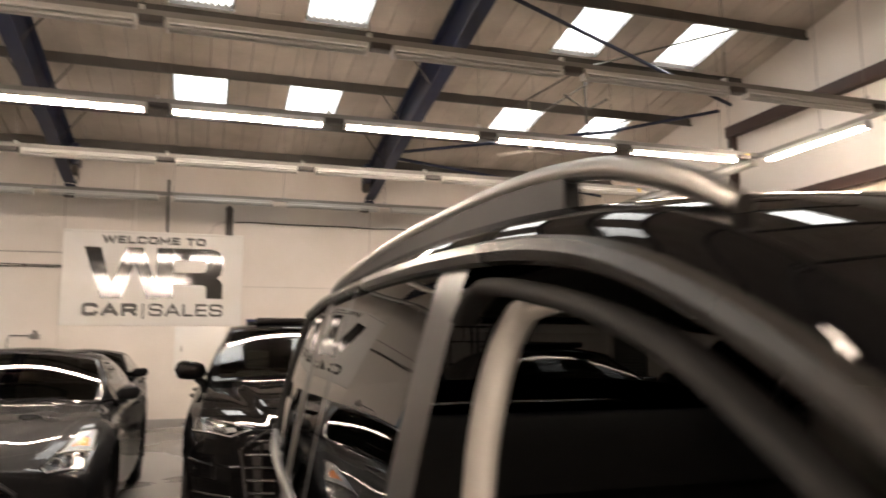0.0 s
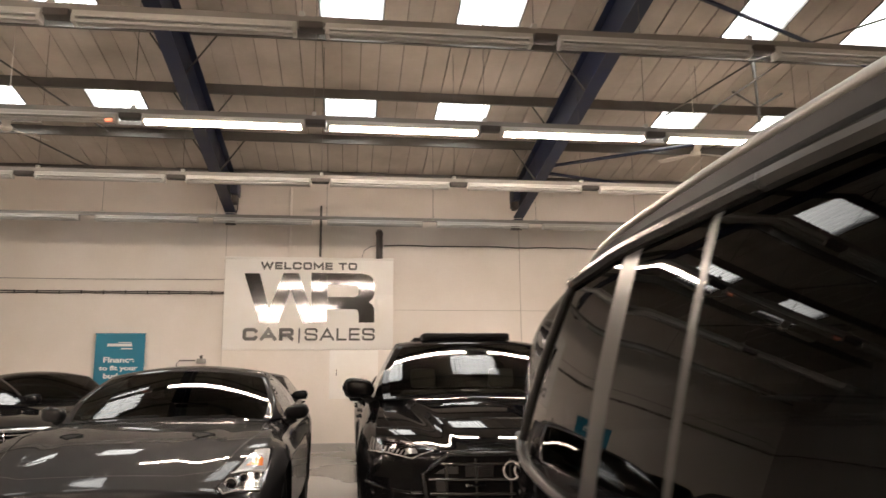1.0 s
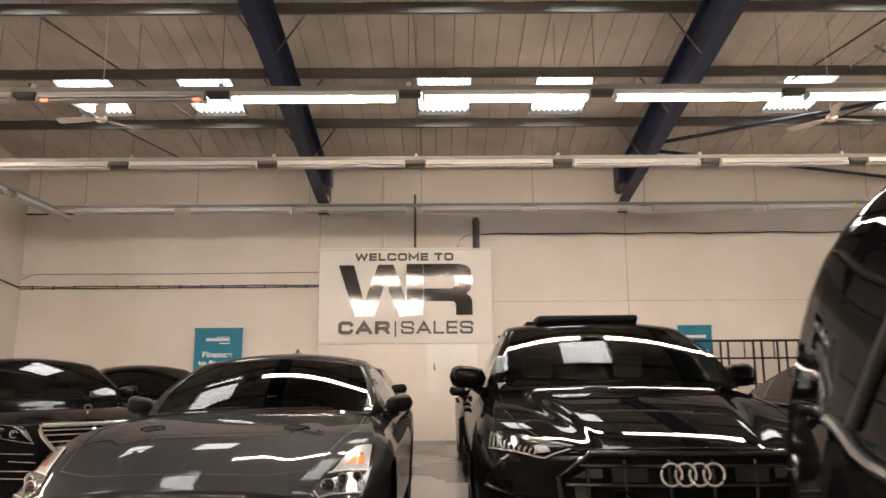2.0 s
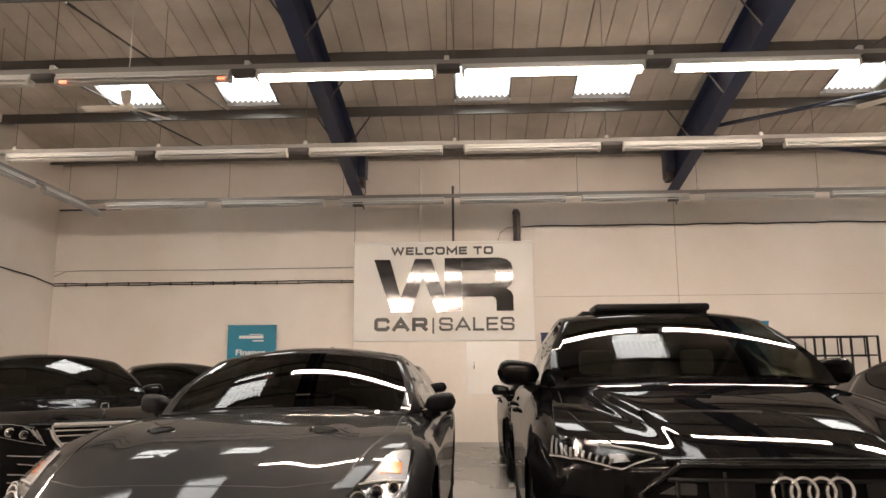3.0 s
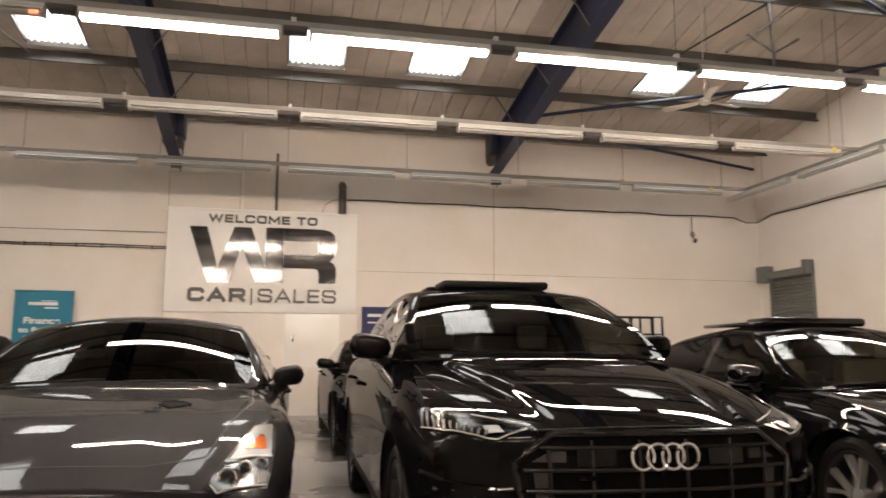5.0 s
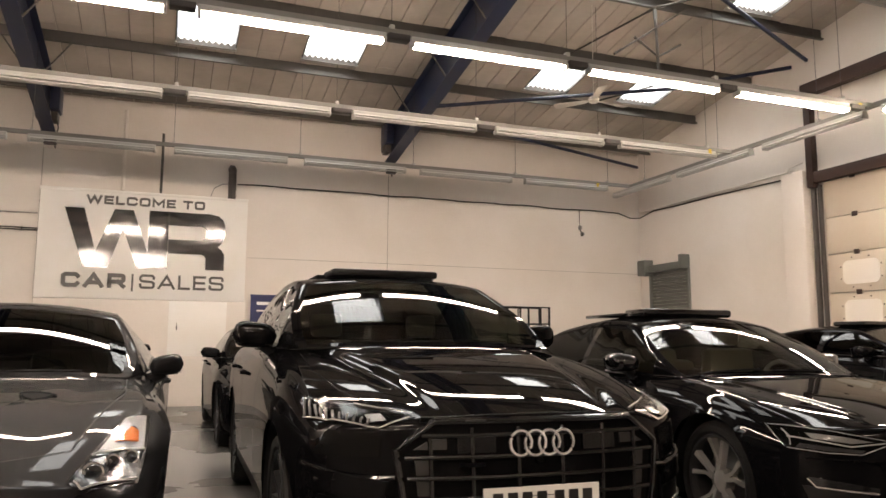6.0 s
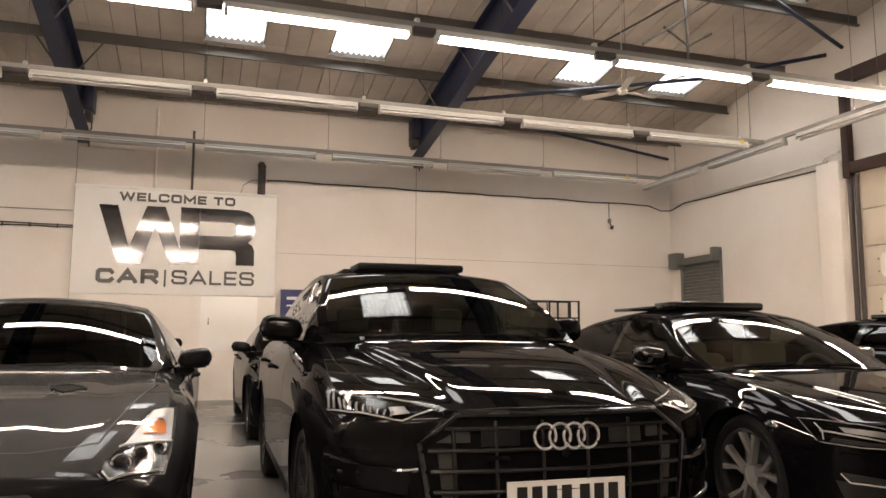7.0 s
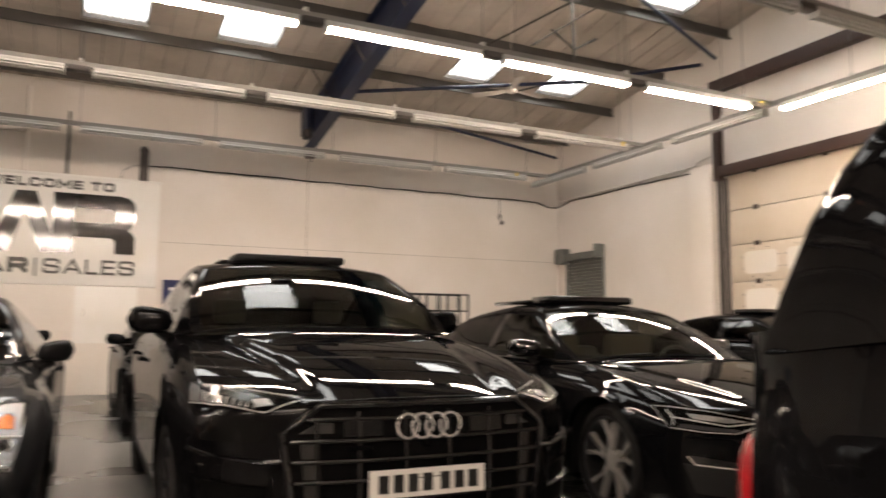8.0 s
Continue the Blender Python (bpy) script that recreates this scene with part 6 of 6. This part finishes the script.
# ---- black limousine with the louvred grille
def limousine():
    s = saloon(5.1, 0.95, 1.52, 0.90, (1.72, 1.06), 1.08, (1.68, 2.48), 3.2, (3.85, 4.55))
    c = Car("limousine", s, (-0.43, 8.85), BLACKPAINT, "glossy black limousine with louvred chrome grille", 40.0)
    c.build_body(CABIN)
    c.build_glass([(2.05, 2.95), (3.05, 3.95), (4.0, 4.3)], PRIVACY, PRIVACY)
    c.wheels(5, ALLOY)
    c.mirrors(2.1, 1.1, 1.06, 0.15)
    c.handles(((2.9, 0.92), (3.85, 0.94)), CHROME)
    c.seats(2.5, 0.95, CABIN)
    c.face_shape("grille", [(-0.41, 0.86), (0.41, 0.86), (0.41, 0.81), (0.28, 0.64), (0.2, 0.60), (-0.2, 0.60), (-0.28, 0.64), (-0.41, 0.81)], GRILLE, 0.004, 0.01)
    c.face_bar("grille_frame", [(-0.41, 0.87), (0.41, 0.87), (0.425, 0.84), (0.40, 0.78), (0.29, 0.64), (0.2, 0.59), (-0.2, 0.59), (-0.29, 0.64), (-0.40, 0.78), (-0.425, 0.84), (-0.41, 0.87)], 0.02, SHINE, 0.016)
    for z, w in ((0.635, 0.28), (0.685, 0.32), (0.735, 0.36), (0.79, 0.40), (0.83, 0.42)):
        c.face_bar("grille_bar", [(-w, z), (w, z)], 0.007, SHINE, 0.02)
    c.face_bar("grille_post", [(0, 0.86), (0, 0.6)], 0.007, CHROME, 0.024)
    f = Vector((0, 0.22, c.top_z(0, 0.22)))
    st = part("hood_ornament", tubem([f + Vector((0.03 * math.cos(a), 0, 0.055 + 0.03 * math.sin(a))) for a in [2 * math.pi * k / 20 for k in range(21)]], 0.004, 6), CHROME, c.root, "small chrome ring ornament")
    part("ornament_stem", tubem([f, f + Vector((0, 0, 0.03))], 0.006, 6), CHROME, st)
    n = (0.5, -0.85, 0.12)
    lamp = [(0.80, 0.33, 0.875), (0.666, 0.186, 0.881), (0.513, 0.071, 0.859), (0.481, 0.05, 0.804), (0.43, 0.03, 0.715), (0.499, 0.048, 0.722), (0.56, 0.063, 0.736), (0.711, 0.15, 0.772), (0.81, 0.27, 0.81)]
    units = c.wing_patch("headlamp", lamp, n, SMOKE, 0.006, 0.01, "large clear headlamp")
    for at, r in (((0.69, 0.14, 0.822), 0.032), ((0.60, 0.09, 0.805), 0.030)):
        f = c.on_skin(Vector(at), Vector(n).normalized(), 0.014)
        for sx, l in zip((-1, 1), units):
            o = Vector((sx * f.x, f.y, f.z))
            part("projector", tubem([o + Vector((0, 0.02, 0)), o, o + Vector((0, -0.006, 0))], [r, r * 0.95, r * 0.6], 18), LAMPCHROME, l, "dark projector")
            part("projector_rim", tubem([o + Vector((r * math.cos(q), 0, r * math.sin(q))) for q in [2 * math.pi * k / 20 for k in range(21)]], 0.0035, 6), LEDB, l)
    for k in range(4):
        c.wing_bar("light_strip", [(0.60 - 0.035 * k, 0.11, 0.862 - 0.010 * k), (0.555 - 0.03 * k, 0.08, 0.838 - 0.022 * k), (0.525 - 0.025 * k, 0.06, 0.79 - 0.022 * k)], n, 0.003, LEDB, 0.014, units)
    c.wing_bar("light_strip", [(0.76, 0.29, 0.872), (0.666, 0.18, 0.873), (0.53, 0.075, 0.856)], n, 0.002, LEDB, 0.014, units)
    c.wing_bar("light_strip", [(0.80, 0.27, 0.815), (0.711, 0.15, 0.779), (0.56, 0.063, 0.744), (0.45, 0.034, 0.722)], n, 0.0018, LEDB, 0.014, units)
    c.wing_patch("headlamp_lens", lamp, n, LENS, 0.026, 0.003, "clear lens")
    for z, x0, x1 in ((0.645, 0.70, 0.45), (0.575, 0.60, 0.43), (0.505, 0.68, 0.42), (0.445, 0.675, 0.42)):
        c.wing_bar("intake_blade", [(x0, 0.12, z + 0.008), ((x0 + x1) / 2, 0.06, z), (x1, 0.03, z - 0.008)], n, 0.004, SHINE, 0.012, (c.root, c.root), "thin chrome blade")
    c.face_bar("bumper_blade", [(-0.5, 0.27), (0.5, 0.27)], 0.01, CHROME, 0.014)
    c.side_line([(1.95, 1.0), (1.95, 0.6), (2.05, 0.3)])
    c.plate(0.40, 0.03)


limousine()


def plain_car(name, s, at, mat, label, windows, sunroof=False, dark=True, turn=0.0):
    c = Car(name, s, at, mat, label, turn)
    c.build_body(CABIN)
    c.build_glass(windows, PRIVACY if dark else GLASS, PRIVACY)
    c.wheels(5, ALLOY)
    cz = s["glass"]["belt"][1][2]
    c.mirrors(s["glass"]["ws"][0] + 0.5, cz + 0.05, c.W + 0.11, 0.15)
    c.handles(((windows[0][1] - 0.05, cz - 0.1), (windows[1][1] - 0.1, cz - 0.08)))
    c.side_line([(windows[0][0] - 0.1, cz - 0.04), (windows[0][0] - 0.08, 0.35)])
    c.side_line([(windows[0][1] + 0.04, cz - 0.03), (windows[0][1] + 0.04, 0.35)])
    hz = float(pchip(s["rows"], 0.0)[5])
    lamp = [(0.46, hz - 0.06), (0.58, hz - 0.17), (c.W * 0.92, hz - 0.15), (c.W * 0.93, hz - 0.05), (0.7, hz - 0.02)]
    for sx, l in zip((-1, 1), c.face_shape("headlamp", lamp, DARKALLOY, 0.006, 0.01, "headlamp", both=True)):
        part("light_strip", tubem([c.front(sx * x, z, 0.014) for x, z in ((0.5, hz - 0.08), (0.66, hz - 0.06), (0.84, hz - 0.07))], 0.01, 6), CHROME, l)
        part("projector", tubem([c.front(sx * 0.7, hz - 0.11, -0.01), c.front(sx * 0.7, hz - 0.11, 0.016)], 0.04, 14), CHROME, l)
    c.face_shape("grille", [(-0.4, hz - 0.08), (0.4, hz - 0.08), (0.36, hz - 0.34), (-0.36, hz - 0.34)], PLASTIC, 0.004, 0.01)
    for k in range(4):
        c.face_bar("grille_bar", [(-0.38, hz - 0.13 - 0.06 * k), (0.38, hz - 0.13 - 0.06 * k)], 0.007, CHROME, 0.012)
    if sunroof:
        g = s["glass"]
        y, z = g["ws"][1] + 0.1, float(pchip(g["top"], g["ws"][1] + 0.3)[0])
        part("sunroof", boxm(-0.45, 0.45, y, y + 0.5, z - 0.01, z + 0.05, bevel=0.02), GLOSSBLACK, c.root, "raised black sunroof panel")
    return c


HATCH = saloon(4.5, 0.91, 1.47, 0.82, (1.5, 1.06), 1.05, (1.5, 2.2), 2.9, (3.6, 4.35))
SEDAN = saloon(4.75, 0.93, 1.45, 0.80, (1.6, 1.02), 1.05, (1.55, 2.3), 3.0, (3.6, 4.3))
TALL = saloon(4.6, 0.94, 1.74, 1.02, (1.4, 1.18), 1.22, (1.35, 2.15), 2.8, (4.0, 4.5))
PANES = [(1.85, 2.75), (2.85, 3.6)]
plain_car("hatchback", HATCH, (1.1, 11.2), BLACKPAINT, "black hatchback parked behind the grey coupe", PANES)
plain_car("sedan", SEDAN, (3.78, 11.25), BLACKPAINT, "black sedan parked behind the SUV", PANES)
plain_car("sedan", saloon(4.75, 0.93, 1.5, 0.84, (1.6, 1.05), 1.08, (1.55, 2.3), 3.0, (3.6, 4.3)), (-0.85, 12.05), BLACKPAINT, "black sedan parked at an angle beside the limousine", PANES, turn=30.0)
plain_car("estate_suv", TALL, (5.68, 11.3), WHITEPAINT, "white SUV parked near the back wall", PANES)
plain_car("hatchback", saloon(4.5, 0.91, 1.48, 0.86, (1.5, 1.08), 1.05, (1.5, 2.25), 2.9, (3.6, 4.35)), (11.35, 7.8), BLACKPAINT, "black car with a raised sunroof beside the goods door", PANES, True)


# ---- the near black car, whose flank the camera passes
def near_lean(y, z):
    """The rear edge of the last side window slants forward to its head."""
    return (0.04 + 0.85 * sstep(3.66, 4.12, y)) * (1.35 - z) * sstep(1.9, 2.5, y) * (1 - sstep(4.2, 4.52, y))


def flat_strip(pts, halves):
    """A rounded trim strip along points in an upright plane."""
    bm = bmesh.new()
    rings = []
    for i, (p, h) in enumerate(zip(pts, halves)):
        p = Vector(p)
        d = (Vector(pts[min(i + 1, len(pts) - 1)]) - Vector(pts[max(i - 1, 0)])).normalized()
        a = Vector((1, 0, 0))
        b = d.cross(a).normalized()
        rings.append([bm.verts.new(p + a * 0.018 * math.cos(2 * math.pi * k / 14) + b * h * math.sin(2 * math.pi * k / 14)) for k in range(14)])
    for q, r in zip(rings, rings[1:]):
        for k in range(14):
            bm.faces.new((q[k], q[(k + 1) % 14], r[(k + 1) % 14], r[k]))
    bm.faces.new(rings[0])
    bm.faces.new(rings[-1])
    return bm


def near_car():
    s = dict(
        rows=[(0.0, 0.74, 0.22, 0.86, 0.60, 0.72, 0.84, 0.88), (0.4, 0.82, 0.2, 0.94, 0.64, 0.80, 0.92, 0.95), (0.9, 0.86, 0.2, 0.97, 0.7, 0.86, 0.98, 1.01), (1.25, 0.88, 0.2, 0.985, 0.74, 0.90, 1.01, 1.03), (2.0, 0.9, 0.2, 1.02, 0.6, 0.985, 1.03, 1.03), (3.3, 0.9, 0.2, 1.03, 0.58, 0.99, 1.045, 1.045), (3.7, 0.89, 0.23, 1.028, 0.56, 0.982, 1.085, 1.085), (4.05, 0.88, 0.26, 1.02, 0.54, 0.967, 1.145, 1.145), (4.4, 0.86, 0.3, 1.0, 0.5, 0.925, 1.205, 1.205), (4.66, 0.8, 0.34, 0.955, 0.46, 0.872, 1.19, 1.195)],
        nose=(0.14, 0.28, 0.3, 0.6), tail=(0.05, 0.125), nose_len=1.1, shoulder=0.25, axles=(0.85, 3.6), arch=0.38, wheel_r=0.34, cabin=(1.35, 4.4), trim=POSTM, far_trim=RUBBER, band=SATIN, front_glass=PRIVACY, open=(("side", 0, -1),),
        glass=dict(ws=(1.25, 1.95), rw=(4.4, 4.65), h=0.52, bow=0.012, camber=0.1, lean=near_lean, crown_p=3.2, tuck=0.03, spread=1.6, side_n=20, head_n=2,
                   top=[(1.25, 1.05), (1.95, 1.425), (2.02, 1.466), (2.1, 1.506), (2.22, 1.552), (2.31, 1.575), (2.44, 1.597), (2.62, 1.615), (2.9, 1.629), (3.2, 1.634), (3.6, 1.63), (3.9, 1.61), (4.15, 1.588), (4.3, 1.556), (4.42, 1.512), (4.52, 1.445), (4.6, 1.34), (4.65, 1.2)],
                   belt=[(1.25, 0.88, 1.03), (2.0, 0.985, 1.035), (3.3, 0.993, 1.05), (3.75, 0.988, 1.085), (4.0, 0.975, 1.115), (4.2, 0.95, 1.165), (4.42, 0.928, 1.18), (4.65, 0.88, 1.16)],
                   crown=[(1.25, 0.85, 0.035), (1.95, 0.875, 0.04), (2.3, 0.872, 0.042), (2.7, 0.87, 0.046), (3.9, 0.868, 0.046), (4.3, 0.855, 0.05), (4.65, 0.82, 0.06)]))
    c = Car("compact_suv", s, (4.1, -1.1), BLACKPAINT, "black compact SUV with silver roof rails and privacy glass")
    c.build_body(CABIN)
    c.build_glass([(1.7, 2.60), (2.715, 3.325), (3.35, 3.6), (3.68, 4.12)], PRIVACY, PRIVACY, POSTM)
    c.wheels(5, ALLOY)
    c.handles(((2.6, 0.95), (3.45, 0.98)))
    c.seats(2.35, 0.98, CABIN)
    c.side_line([(2.83, 1.02), (2.83, 0.4)])
    c.side_line([(3.75, 1.04), (3.6, 0.8), (3.3, 0.5)])
    for sx in (-1, 1):
        ys = [2.185 + 0.0475 * k for k in range(41)]
        flush = 0.0 if sx < 0 else 0.05
        rail = part("roof_rail", tubem([(sx * 0.815, y, float(pchip(RAIL, y)[0]) - flush) for y in ys], [0.010, 0.013, 0.014] + [0.0125] * 36 + [0.011, 0.006], 12), RAILM, c.root, "silver roof rail")
        # solid foot under the rail, behind the open front arch
        foot = bmesh.new()
        rows = []
        for y in [2.455 + 0.05 * k for k in range(34)]:
            top = float(pchip(RAIL, y)[0]) - flush
            rows.append([foot.verts.new((sx * (0.815 + d), y, z)) for d, z in ((0.009, top), (0.012, top - 0.075), (-0.014, top - 0.07), (-0.009, top))])
        for p, q in zip(rows, rows[1:]):
            for k in range(4):
                foot.faces.new((p[k], p[(k + 1) % 4], q[(k + 1) % 4], q[k]))
        foot.faces.new(rows[0])
        foot.faces.new(rows[-1][::-1])
        part("rail_foot", foot, PLASTIC, rail, "gloss black foot under the rail")
        bm = bmesh.new()
        bmesh.ops.create_uvsphere(bm, u_segments=28, v_segments=18, radius=1.0)
        for v in bm.verts:
            d = v.co
            k = (abs(d.x) ** 3 + abs(d.z) ** 3 + abs(d.y) ** 3) ** (-1 / 3)
            v.co = Vector((sx * 0.745 + d.x * k * 0.085, 4.635 + d.y * k * 0.085 - d.x * sx * 0.05, 0.945 + d.z * k * 0.11))
        part("tail_lamp", bm, RED, c.root, "red tail lamp lens")
    # trim round the rear edge of the last side window
    for y, row in c.grid:
        if abs(y - 4.12) < 1e-4:
            for sx in (-1, 1):
                part("window_trim", tubem([(sx * (x + 0.003), c.warp(x, yy, z), z) for x, z, yy in row[1:19]], 0.009, 8), POSTM, c.root, "satin grey window trim")
    # far door's inner panel and roof lining, added dark to blacken the cabin
    part("door_card", boxm(0.84, 0.982, 1.5, 3.9, 0.3, 1.068, bevel=0.02), RUBBER, c.root)
    part("headlining", boxm(-0.70, 0.70, 2.35, 4.0, 1.515, 1.53, bevel=0.006), CABIN, c.root)
    # pale inner post and black seal in the open front window
    post = [(0.0, -0.885, 2.622, 0.98), (1.0, -0.862, 2.622, 1.28), (1.6, -0.838, 2.61, 1.40), (2.0, -0.822, 2.565, 1.455), (2.4, -0.82, 2.46, 1.455), (3.0, -0.822, 2.32, 1.425), (4.0, -0.835, 2.06, 1.31)]
    pts = [tuple(float(v) for v in pchip(post, 0.1 * k)) for k in range(27)]
    part("inner_post", flat_strip(pts, [0.036 - 0.031 * sstep(1.3, 2.5, 0.1 * k) for k in range(27)]), TRIMPALE, c.root, "pale grey inner pillar trim", angle=70)
    seal = [(0.0, -0.962, 2.612, 1.05), (1.0, -0.928, 2.605, 1.28), (1.7, -0.895, 2.59, 1.44), (2.0, -0.883, 2.54, 1.478), (2.6, -0.882, 2.37, 1.455), (3.2, -0.888, 2.2, 1.415), (3.7, -0.905, 2.02, 1.335), (4.0, -0.925, 1.85, 1.23)]
    pts = [tuple(float(v) for v in pchip(seal, 0.1 * k)) for k in range(17, 41)]
    part("window_seal", flat_strip(pts, [0.011] * 24), RUBBER, c.root, "black rubber window seal", angle=70)
    return c


RAIL = [(2.185, 1.512), (2.22, 1.531), (2.255, 1.548), (2.334, 1.575), (2.4, 1.592), (2.45, 1.6), (2.534, 1.611), (2.78, 1.624), (3.1, 1.63), (3.37, 1.628), (3.6, 1.62), (3.86, 1.607), (4.0, 1.588), (4.085, 1.562)]
near_car()
